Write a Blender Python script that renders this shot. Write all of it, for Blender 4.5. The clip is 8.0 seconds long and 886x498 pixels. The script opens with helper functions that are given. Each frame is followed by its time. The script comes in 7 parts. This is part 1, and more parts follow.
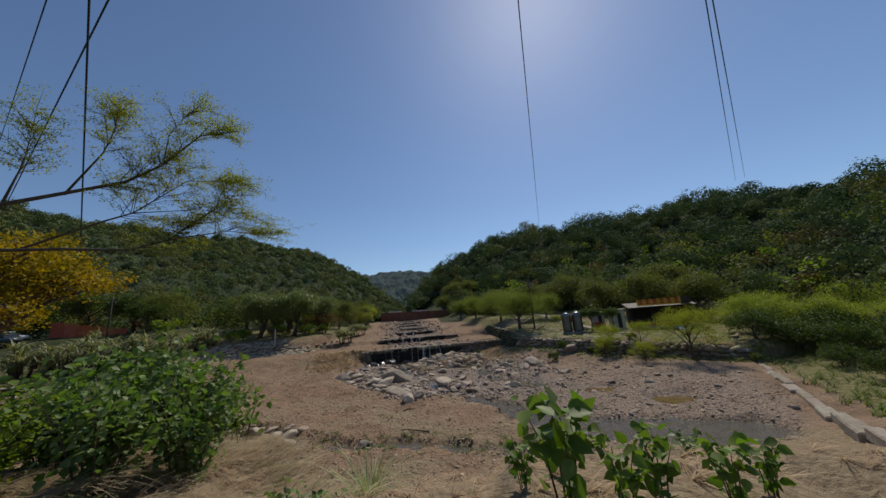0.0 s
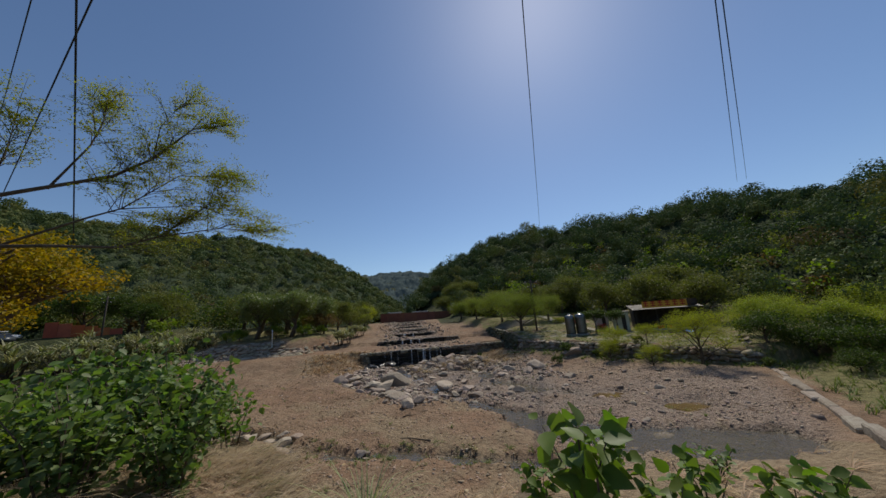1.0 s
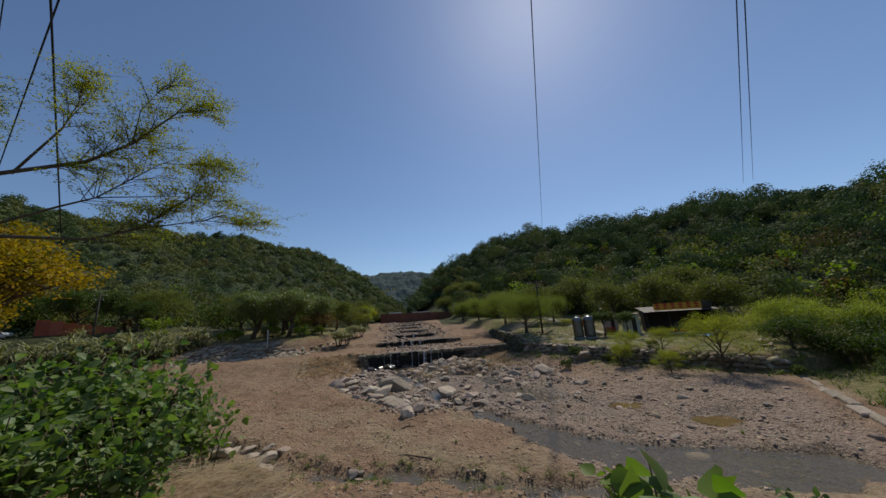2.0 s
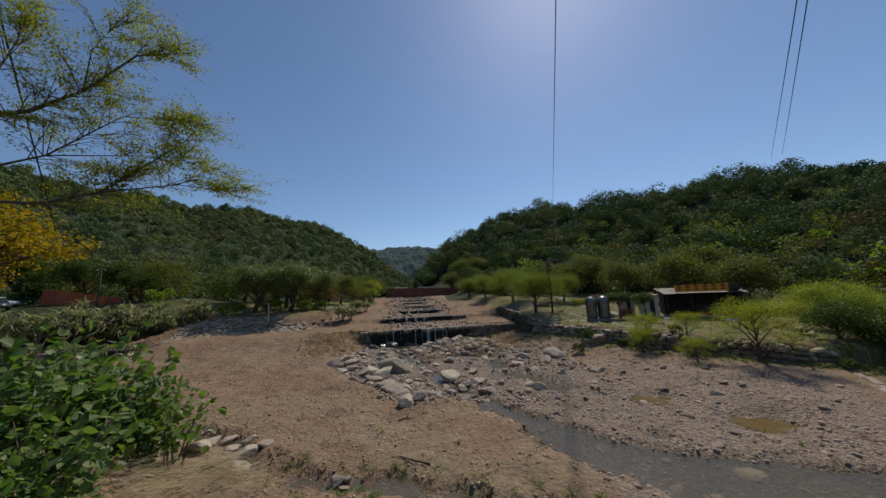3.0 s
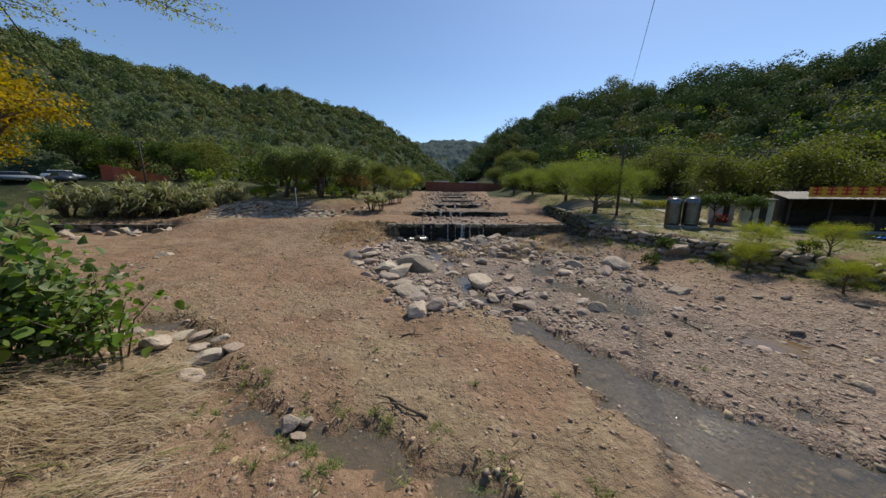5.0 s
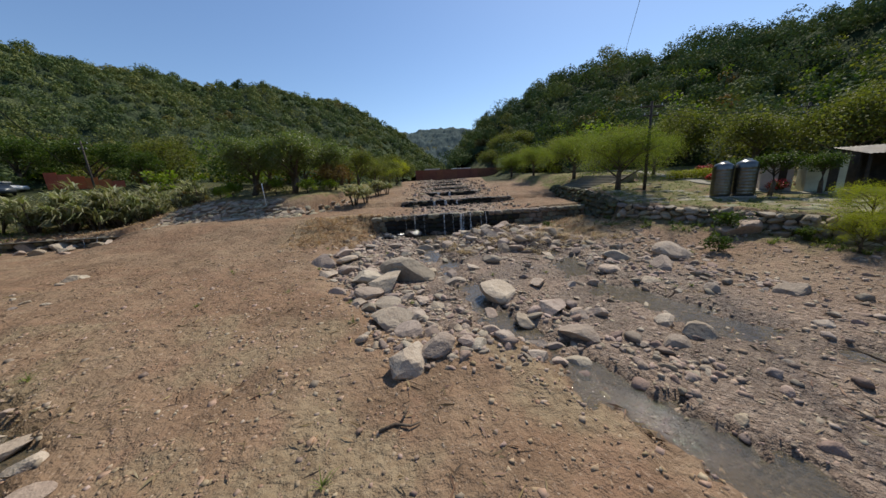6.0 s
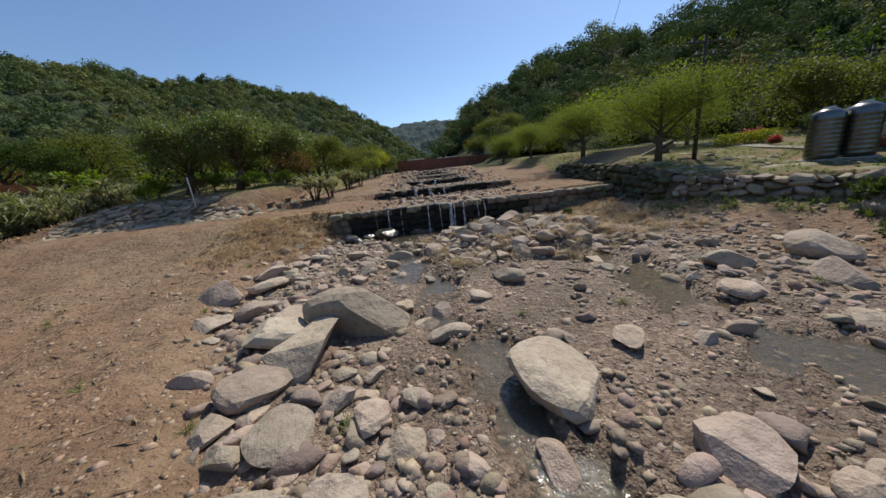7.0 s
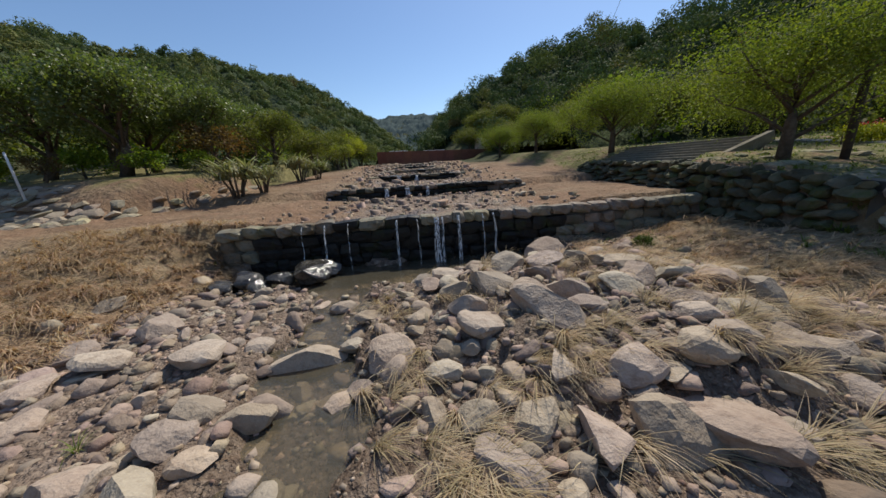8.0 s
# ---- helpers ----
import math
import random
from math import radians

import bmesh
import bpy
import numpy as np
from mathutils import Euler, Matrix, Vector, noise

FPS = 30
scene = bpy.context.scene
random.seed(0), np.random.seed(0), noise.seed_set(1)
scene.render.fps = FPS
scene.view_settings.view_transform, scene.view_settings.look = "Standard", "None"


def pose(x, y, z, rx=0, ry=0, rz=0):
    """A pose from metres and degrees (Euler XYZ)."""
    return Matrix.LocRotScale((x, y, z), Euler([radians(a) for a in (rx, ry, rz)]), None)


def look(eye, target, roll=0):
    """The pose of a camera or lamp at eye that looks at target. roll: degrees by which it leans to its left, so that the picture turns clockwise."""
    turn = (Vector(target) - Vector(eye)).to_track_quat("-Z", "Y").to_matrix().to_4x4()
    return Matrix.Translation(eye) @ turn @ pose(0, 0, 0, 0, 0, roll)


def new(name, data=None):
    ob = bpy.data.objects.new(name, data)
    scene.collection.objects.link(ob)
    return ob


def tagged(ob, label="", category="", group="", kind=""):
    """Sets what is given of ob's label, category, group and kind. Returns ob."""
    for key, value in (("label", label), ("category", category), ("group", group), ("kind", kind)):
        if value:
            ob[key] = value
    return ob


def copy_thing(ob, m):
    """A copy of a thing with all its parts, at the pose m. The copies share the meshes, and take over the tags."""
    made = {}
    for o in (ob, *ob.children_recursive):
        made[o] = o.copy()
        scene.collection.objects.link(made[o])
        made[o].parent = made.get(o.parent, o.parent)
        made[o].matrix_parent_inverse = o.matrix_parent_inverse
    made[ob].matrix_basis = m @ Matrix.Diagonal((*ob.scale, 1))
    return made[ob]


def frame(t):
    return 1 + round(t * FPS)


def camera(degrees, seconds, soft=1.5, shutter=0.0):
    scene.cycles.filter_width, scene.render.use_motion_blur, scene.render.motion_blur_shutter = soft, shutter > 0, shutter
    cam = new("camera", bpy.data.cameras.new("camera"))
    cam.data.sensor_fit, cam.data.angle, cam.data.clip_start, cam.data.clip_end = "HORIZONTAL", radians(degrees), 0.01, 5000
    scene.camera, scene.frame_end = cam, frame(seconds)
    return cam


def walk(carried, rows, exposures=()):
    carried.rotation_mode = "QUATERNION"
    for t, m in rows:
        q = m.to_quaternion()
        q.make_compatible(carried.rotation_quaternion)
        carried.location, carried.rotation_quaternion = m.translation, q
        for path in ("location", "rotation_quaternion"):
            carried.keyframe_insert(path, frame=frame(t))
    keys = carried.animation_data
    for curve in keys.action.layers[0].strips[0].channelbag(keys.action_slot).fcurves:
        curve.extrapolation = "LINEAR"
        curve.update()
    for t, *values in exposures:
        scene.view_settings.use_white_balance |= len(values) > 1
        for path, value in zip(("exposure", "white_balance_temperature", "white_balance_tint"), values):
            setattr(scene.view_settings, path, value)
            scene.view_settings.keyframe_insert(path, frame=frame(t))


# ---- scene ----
cam = camera(112.0, 8.0)
PATH = [
    (0, (-0.213, -2.698, 5.093), (1.547, 6.911, 7.236), -4.39),
    (0.5, (-0.207, -2.404, 5.098), (1.558, 7.202, 7.242), -4.30),
    (1, (-0.206, -1.973, 5.145), (1.558, 7.628, 7.316), -4.14),
    (1.5, (-0.221, -1.449, 5.113), (1.535, 8.140, 7.342), -3.81),
    (3, (0.377, 1.488, 5.498), (1.845, 11.281, 6.894), -2.56),
    (3.5, (0.542, 2.261, 5.584), (1.670, 12.190, 5.961), -1.09),
    (4, (0.920, 3.409, 6.151), (1.561, 13.355, 5.332), 0.62),
    (4.5, (1.391, 4.742, 5.777), (1.553, 14.618, 4.215), 1.03),
    (4.7, (1.530, 5.323, 5.344), (1.583, 15.167, 3.585), 0.78),
    (5.8, (1.379, 9.668, 4.223), (1.477, 19.423, 2.028), -2.32),
    (6, (1.389, 10.821, 4.245), (1.522, 20.560, 1.979), -3.50),
    (6.5, (1.481, 13.769, 3.861), (1.743, 23.474, 1.466), -5.86),
    (7, (1.760, 16.987, 3.331), (2.209, 26.664, 0.851), -6.13),
    (7.5, (1.820, 20.444, 3.115), (2.574, 30.080, 0.553), -5.09),
    (8, (2.453, 24.680, 3.127), (3.424, 34.273, 0.476), -3.54),
]
walk(cam, [(t, look(eye, target, roll)) for t, eye, target, roll in PATH],
     exposures=[(0.0, -0.38), (1.5, -0.38), (3.0, -0.36), (3.5, -0.3), (4.5, 0.04), (6.0, 0.17), (8.0, 0.12)])
import functools

# ---- world and sun ----
SUN_AZ, SUN_EL = 34.0, 51.0          # degrees right of +y, degrees up
world = bpy.data.worlds.new("world")
scene.world = world
world.use_nodes = True
wt = world.node_tree
sky = wt.nodes.new("ShaderNodeTexSky")
sky.sky_type, sky.sun_disc = "NISHITA", False
sky.sun_elevation, sky.sun_rotation = radians(SUN_EL), radians(SUN_AZ)
sky.air_density, sky.dust_density, sky.ozone_density = 1.0, 0.28, 5.0
wt.links.new(sky.outputs[0], wt.nodes["Background"].inputs[0])
wt.nodes["Background"].inputs[1].default_value = 0.12
sun_data = bpy.data.lights.new("sun", "SUN")
sun_data.energy, sun_data.angle, sun_data.color = 4.1, radians(0.55), (1.0, 0.93, 0.80)
sun = new("sun", sun_data)
az, el = radians(SUN_AZ), radians(SUN_EL)
sun.matrix_world = look((60 * math.sin(az), 60 * math.cos(az), 90), (60 * math.sin(az) - math.sin(az) * math.cos(el), 60 * math.cos(az) - math.cos(az) * math.cos(el), 90 - math.sin(el)))


# ---- materials ----
def material(name, base, rough=0.8, spots=(), bump=(), random_hue=0.0, per="object", metallic=0.0, specular=0.4):
    """base: colour; spots: (scale, low, high, colour, amount) noise layers; bump: (scale, height) layers."""
    m = bpy.data.materials.new(name)
    m.use_nodes = True
    t = m.node_tree
    b = t.nodes["Principled BSDF"]
    b.inputs["Roughness"].default_value = rough
    b.inputs["Metallic"].default_value = metallic
    b.inputs["Specular IOR Level"].default_value = specular
    where = t.nodes.new("ShaderNodeNewGeometry").outputs["Position"]
    rgb = t.nodes.new("ShaderNodeRGB")
    rgb.outputs[0].default_value = (*base, 1)
    out = rgb.outputs[0]
    for scale, low, high, colour, amount in spots:
        n = t.nodes.new("ShaderNodeTexNoise")
        n.inputs["Scale"].default_value, n.inputs["Detail"].default_value, n.inputs["Roughness"].default_value = scale, 6, 0.62
        t.links.new(where, n.inputs["Vector"])
        r = t.nodes.new("ShaderNodeMapRange")
        r.inputs[1].default_value, r.inputs[2].default_value, r.inputs[4].default_value = low, high, amount
        t.links.new(n.outputs["Fac"], r.inputs[0])
        x = t.nodes.new("ShaderNodeMix")
        x.data_type = "RGBA"
        x.inputs[7].default_value = (*colour, 1)
        t.links.new(r.outputs[0], x.inputs[0])
        t.links.new(out, x.inputs[6])
        out = x.outputs[2]
    if random_hue:
        if per == "object":
            rnd = t.nodes.new("ShaderNodeObjectInfo").outputs["Random"]
        else:
            rnd = t.nodes.new("ShaderNodeNewGeometry").outputs["Random Per Island"]
        h = t.nodes.new("ShaderNodeHueSaturation")
        for k, (socket, spread) in enumerate((("Value", 1.6), ("Hue", 0.12), ("Saturation", 0.7))):
            mul = t.nodes.new("ShaderNodeMath")
            mul.operation = "MULTIPLY"
            mul.inputs[1].default_value = (1.0, 7.31, 13.7)[k]
            fr = t.nodes.new("ShaderNodeMath")
            fr.operation = "FRACT"
            r = t.nodes.new("ShaderNodeMapRange")
            mid = 0.5 if socket == "Hue" else 1.0
            r.inputs[3].default_value, r.inputs[4].default_value = mid - spread * random_hue / 2, mid + spread * random_hue / 2
            t.links.new(rnd, mul.inputs[0])
            t.links.new(mul.outputs[0], fr.inputs[0])
            t.links.new(fr.outputs[0], r.inputs[0])
            t.links.new(r.outputs[0], h.inputs[socket])
        t.links.new(out, h.inputs["Color"])
        out = h.outputs[0]
    t.links.new(out, b.inputs["Base Color"])
    normal = None
    for scale, height in bump:
        n = t.nodes.new("ShaderNodeTexNoise")
        n.inputs["Scale"].default_value, n.inputs["Detail"].default_value = scale, 8
        t.links.new(where, n.inputs["Vector"])
        u = t.nodes.new("ShaderNodeBump")
        u.inputs["Strength"].default_value, u.inputs["Distance"].default_value = 1.0, height
        t.links.new(n.outputs["Fac"], u.inputs["Height"])
        if normal:
            t.links.new(normal, u.inputs["Normal"])
        normal = u.outputs[0]
    if normal:
        t.links.new(normal, b.inputs["Normal"])
    return m


def translucent(m, colour, amount):
    """Light shines through thin leaves."""
    t = m.node_tree
    b, out = t.nodes["Principled BSDF"], t.nodes["Material Output"]
    tr = t.nodes.new("ShaderNodeBsdfTranslucent")
    tr.inputs[0].default_value = (*colour, 1)
    src = b.inputs["Base Color"].links[0].from_socket
    g = t.nodes.new("ShaderNodeMix")
    g.data_type, g.blend_type = "RGBA", "MULTIPLY"
    g.inputs[0].default_value = 1.0
    g.inputs[7].default_value = (*colour, 1)
    t.links.new(src, g.inputs[6])
    t.links.new(g.outputs[2], tr.inputs[0])
    mix = t.nodes.new("ShaderNodeMixShader")
    mix.inputs[0].default_value = amount
    t.links.new(b.outputs[0], mix.inputs[1])
    t.links.new(tr.outputs[0], mix.inputs[2])
    t.links.new(mix.outputs[0], out.inputs[0])
    return m


# ---- mesh helpers ----
def mesh_object(name, verts, faces, mats, parent=None, smooth=False, label=""):
    me = bpy.data.meshes.new(name)
    if isinstance(faces, np.ndarray):
        n, k = faces.shape
        me.vertices.add(len(verts))
        me.vertices.foreach_set("co", np.asarray(verts, dtype=np.float32).ravel())
        me.loops.add(n * k)
        me.loops.foreach_set("vertex_index", faces.astype(np.int32).ravel())
        me.polygons.add(n)
        me.polygons.foreach_set("loop_start", np.arange(0, n * k, k, dtype=np.int32))
        me.update(calc_edges=True)
    else:
        me.from_pydata([tuple(v) for v in verts], [], faces)
    for m in mats if isinstance(mats, (list, tuple)) else [mats]:
        me.materials.append(m)
    if smooth:
        me.polygons.foreach_set("use_smooth", [True] * len(me.polygons))
    ob = new(name, me)
    if parent:
        ob.parent = parent
    if label:
        ob["label"] = label
    return ob


def part(name, bm, mat, parent, label="", smooth=False):
    me = bpy.data.meshes.new(name)
    bm.to_mesh(me)
    bm.free()
    me.materials.append(mat)
    if smooth:
        me.polygons.foreach_set("use_smooth", [True] * len(me.polygons))
    ob = new(name, me)
    ob.parent = parent
    if label:
        ob["label"] = label
    return ob


def thing(name, m, label, category, group="", kind=""):
    ob = new(name)
    ob.matrix_world = m
    ob.empty_display_size = 0.2
    return tagged(ob, label, category, group, kind)


def box(bm, x0, y0, z0, x1, y1, z1, bevel=0.0, m=None):
    made = bmesh.ops.create_cube(bm, size=1.0)["verts"]
    for v in made:
        v.co = Vector(((x0 + x1) / 2 + v.co.x * (x1 - x0), (y0 + y1) / 2 + v.co.y * (y1 - y0), (z0 + z1) / 2 + v.co.z * (z1 - z0)))
        if m:
            v.co = m @ v.co
    if bevel:
        edges = list({e for v in made for e in v.link_edges})
        bmesh.ops.bevel(bm, geom=edges, offset=bevel, segments=1, affect="EDGES")
    return bm


def tube(bm, points, radii, sides=8, cap=True):
    """A tapered tube along points."""
    rings = []
    for i, p in enumerate(points):
        p = Vector(p)
        a = Vector(points[max(i - 1, 0)])
        b = Vector(points[min(i + 1, len(points) - 1)])
        d = (b - a).normalized()
        q = d.to_track_quat("Z", "Y")
        rings.append([bm.verts.new(p + q @ Vector((math.cos(s * 2 * math.pi / sides), math.sin(s * 2 * math.pi / sides), 0)) * radii[i]) for s in range(sides)])
    for r0, r1 in zip(rings, rings[1:]):
        for s in range(sides):
            bm.faces.new((r0[s], r0[(s + 1) % sides], r1[(s + 1) % sides], r1[s]))
    if cap:
        bm.faces.new(rings[0][::-1])
        bm.faces.new(rings[-1])
    return bm


# ---- the lie of the land ----
def sm(v, a, b):
    s = np.clip((v - a) / (b - a), 0, 1)
    return s * s * (3 - 2 * s)


@functools.lru_cache(None)
def wave_terms(size, seed, octaves):
    rng = np.random.RandomState(seed)
    rows, amp, total = [], 1.0, 0.0
    for o in range(octaves):
        for _ in range(3):
            a, p = rng.uniform(0, 2 * np.pi), rng.uniform(0, 2 * np.pi)
            rows.append((amp, 2 * np.pi / size * 1.93 ** o * rng.uniform(0.75, 1.3), math.cos(a), math.sin(a), p))
        total += amp * 2.0
        amp *= 0.55
    return [(r[0] / total, *r[1:]) for r in rows]


def waves(x, y, size, seed, octaves=4):
    """Cheap smooth noise in about -1..1."""
    out = np.zeros(np.broadcast(x, y).shape)
    for amp, k, ca, sa, p in wave_terms(size, seed, octaves):
        out += amp * np.sin(k * (x * ca + y * sa) + p + 1.7 * np.sin(k * 0.61 * (x * sa - y * ca) + 2 * p))
    return out


# weirs across the river: y of the crest, height of the bed above it
WEIRS = [(35.2, 1.5), (43.0, 2.1), (50.0, 2.6), (57.0, 3.0), (65.0, 3.35), (74.0, 3.7), (84.0, 3.95)]
# hills as bearing from the first eye, elevation of the crest, distance of crest and of foot
HILL_LEFT = ([-180, -120, -90, -70, -55, -43, -37, -32, -27, -21, -14.5, -10.8, -7.0, -3, 0, 3, 5, 180],
             [8, 11, 13, 14, 14.6, 14.2, 13.6, 13.3, 13.5, 13.2, 11.9, 10.4, 8.5, 5.6, 3.4, 1.0, 0, 0],
             [260, 260, 260, 255, 250, 245, 240, 240, 245, 255, 270, 285, 300, 320, 340, 350, 360, 400],
             [60, 60, 70, 75, 80, 84, 88, 92, 98, 106, 118, 128, 140, 150, 160, 170, 180, 220])
HILL_RIGHT = ([-180, 2, 4, 6, 8.3, 13.5, 19.7, 26.5, 32.7, 37.3, 45, 51, 57, 63, 70, 76, 90, 120, 180],
              [0, 0, 2.2, 5.0, 7.3, 9.5, 12.0, 12.9, 12.0, 12.4, 12.0, 12.4, 11.5, 10.6, 9.5, 8.9, 9, 9, 8],
              [210, 210, 210, 205, 200, 180, 165, 160, 158, 158, 158, 158, 158, 158, 160, 170, 200, 230, 260],
              [110, 110, 108, 102, 95, 84, 74, 67, 62, 58, 55, 52, 50, 48, 48, 50, 60, 60, 60])
HILL_FAR = ([-180, -40, -7, -2, 3, 6.5, 9, 40, 180], [0, 2, 7.8, 8.2, 8.6, 8.0, 8.0, 2, 0], [840] * 9, [520] * 9)


def right_foot(y):
    return np.interp(y, [-20, 3, 7, 15.5, 16.2, 17, 21, 26, 30.5, 31.5, 36, 45, 60, 93, 200], [4, 12, 16, 24, 23.2, 22, 19.5, 16.5, 13.2, 13.2, 13.6, 14.5, 14, 17, 30])


def left_foot(x):
    return np.interp(x, [-60, -37, -30, -26, -23, -18, -11.3, -9.6, -8.2], [31.5, 36.6, 37.0, 36.8, 38.2, 39.2, 38.2, 42, 46])


def rock_edge(y):
    """Where the dirt field ends and the stony channel begins."""
    return np.interp(y, [6, 8, 10, 13, 15.5, 17.7, 18.2, 20, 22, 24, 28, 32, 35], [5.2, 5.5, 5.6, 5.3, 4.8, 3.5, 0.2, -1.1, -2.5, -3.6, -4.8, -4.2, -3.5])


def line_distance(x, y, pts):
    d = np.full(np.broadcast(x, y).shape, 1e9)
    for (ax, ay), (bx, by) in zip(pts, pts[1:]):
        t = np.clip(((x - ax) * (bx - ax) + (y - ay) * (by - ay)) / ((bx - ax) ** 2 + (by - ay) ** 2), 0, 1)
        d = np.minimum(d, np.hypot(x - ax - t * (bx - ax), y - ay - t * (by - ay)))
    return d


STREAM = [(13.0, 7.4), (9.6, 9.0), (7.7, 10.3), (6.3, 12.2), (5.4, 14.2), (4.6, 16.2), (3.7, 17.7), (3.0, 19.3), (2.4, 22.0), (2.0, 24.0), (1.0, 26.5), (0.6, 29.0), (0.2, 31.5), (0.6, 33.6)]
TRICKLE = [(-10.6, 16.4), (-8.0, 16.0), (-6.0, 15.0), (-4.3, 12.9), (-1.7, 11.4), (0.6, 10.7), (2.4, 9.9), (5.6, 8.4)]
POOL = [(-2.2, 34.1), (0.5, 33.7), (4.0, 33.9), (6.5, 34.3)]
SIDE = [(9.2, 28.6), (7.6, 26.8), (7.0, 24.0), (7.6, 21.0), (8.6, 18.2)]
PUDDLES = [(11.9, 14.9, 0.9), (13.8, 11.7, 1.1), (9.2, 17.6, 0.8), (10.4, 16.3, 0.5), (9.4, 11.9, 0.4)]


def land(x, y):
    x, y = np.asarray(x, float), np.asarray(y, float)
    x, y = np.broadcast_arrays(x, y)
    # river bed
    z = 0.10 + 0.003 * y + 0.05 * waves(x, y, 2.2, 3) + 0.03 * waves(x, y, 0.6, 5, 3)
    edge = rock_edge(y)
    dirt = sm(edge - x, -0.3, 1.2) * (y < 39)
    field = sm(x, -27.0, -21.5)
    z = z + dirt * (0.07 + 0.16 * sm(y, 15, 21) + 0.05 * waves(x, y, 5, 8) + 0.035 * waves(x, y, 1.5, 9, 3) + sm(y, 24, 38) * 0.55 * field)
    z = z + sm(edge - x, 0.2, 3.0) * sm(y, 30.5, 36.0) * 0.75 * field
    z = z + (sm(x, 11.5, 17.0) * 0.22 + sm(x, 8.0, 15.0) * 0.65 * sm(y, 22, 30)) * (y < 36) + 0.10 * sm(x, 14, 20)
    for pts, wide, deep in ((STREAM, 1.45, 0.34), (TRICKLE, 0.52, 0.24), (POOL, 1.5, 0.5), (SIDE, 1.0, 0.22)):
        d = line_distance(x, y, pts) + (0.42 + 0.4 * sm(y, 18, 21)) * waves(x, y, 2.6, 21) + 0.22 * waves(x, y, 0.8, 22, 3)
        narrow = 1.0 if pts is not STREAM else 1.05 - 0.6 * sm(y, 10.5, 14.5) + 0.15 * sm(y, 24, 27)
        if pts is STREAM:
            deep = 0.34 - 0.15 * sm(y, 14.5, 18) + 0.16 * sm(y, 24.5, 28)
        if pts is STREAM or pts is SIDE:
            deep = deep * (1 + 0.5 * sm(y, 18, 21) * sm(33 - y, 0, 3) * waves(x, y, 3.5, 25))
        z = z - deep * (1 - sm(d / narrow, wide * 0.45, wide * 1.15))
    z = z + 0.42 * sm(1 - ((x - 6.0) / 4.2) ** 2 - ((y - 29.9 + 0.18 * (x - 6.0)) / 3.2) ** 2, 0, 0.8) * (1 + 0.5 * waves(x, y, 1.6, 27))
    for px, py, pr in PUDDLES:
        d = np.hypot(x - px, (y - py) * 1.6) + 0.3 * waves(x, y, 1.2, 33)
        z = z + (-0.02 - z) * (1 - sm(d, pr * 0.6, pr * 2.0))
    # stepped bed above the weirs
    low = 0.1
    for wy, wz in WEIRS:
        up = (y > wy + 0.25)
        bed = wz - 0.05 + 0.012 * (y - wy) + 0.06 * waves(x, y, 2.0, 11) + 0.04 * waves(x, y, 0.7, 12, 3)
        gap = np.abs(x - (3.2 + 0.02 * (y - 35)))
        bed = bed + 0.22 * sm(gap, 4.0, 7.5)
        if wy > 36:
            ramp = np.interp(y, [35.2, 43, 50, 57, 65, 74, 84, 93], [1.55, 1.85, 2.35, 2.8, 3.2, 3.55, 3.85, 4.0]) + 0.25 + 0.07 * waves(x, y, 2.0, 13)
            bed = bed + (ramp - bed) * sm(gap + 0.8 * waves(x, y, 4, 14), 2.4, 4.6) * sm(y, 36, 38)
        z = z + (bed - z) * up * field
    # right bank behind its wall
    over = x - right_foot(y)
    z = z + 0.18 * sm(over, -3.2, -0.1) * sm(y, 15, 18) * sm(33 - y, 0, 3)
    top = np.interp(y, [15, 16.5, 30, 36, 45, 60, 93, 200], [0.8, 1.5, 2.05, 2.8, 3.5, 4.0, 4.8, 8.0])
    bank = top + np.interp(y, [30, 38], [0.008, 0.035]) * np.clip(over, 0, 14) + 0.06 * waves(x, y, 4, 41)
    veg = 0.30 + 0.05 * np.clip(over - 1.5, 0, 30)
    bank = np.where(y < 15.5, veg, bank)
    rise = sm(over, 0.0, np.interp(y, [15, 17, 30, 31, 36, 39, 48, 55], [0.55, 0.6, 0.6, 0.55, 0.55, 4.6, 4.6, 2.2]))
    z = np.where(over > 0, z + (bank - z) * rise, z)
    # left bank with its mound
    over_l = np.where(x < -8.0, y - left_foot(np.minimum(x, -8.2)), -1.0)
    over_l = np.where((y > 46) & (x > -9), -6.6 - x, over_l)
    top_l = 1.25 + (1.0 + 1.1 * sm(over_l, 0.3, 5.0)) * sm(x, -30, -21) + 0.05 * np.clip(over_l, 0, 20) + 0.1 * waves(x, y, 5, 43)
    top_l = top_l + 3.0 * sm(over_l, 8, 24) * sm(-x, 18, 30) + 0.9 * sm(over_l, 6, 14) * sm(-x, 30, 38)
    rise_l = sm(over_l, 0.0, np.where(x > -25, 2.6, 0.35))
    z = np.where(over_l > 0, z + (top_l - z) * rise_l, z)
    left = -43.0 - x + 0.5 * np.minimum(y - 20, 4)
    z = z + 1.6 * sm(left, 0.0, 9.0) * (y < 38) * sm(y, -30, 0)
    # the near bank on which the shrubs stand
    near = 7.6 - y + 0.5 * waves(x, y, 5, 47)
    z = z + 2.0 * sm(near, 0, 5.0) * (1 - 0.6 * sm(x, 6, 14)) * (1 - 0.85 * np.exp(-((x - 8.5) / 1.6) ** 2) * sm(y, -2, 4))
    z = z + 0.9 * sm(-x, 3.5, 9) * sm(9.5 - y, 0, 6)
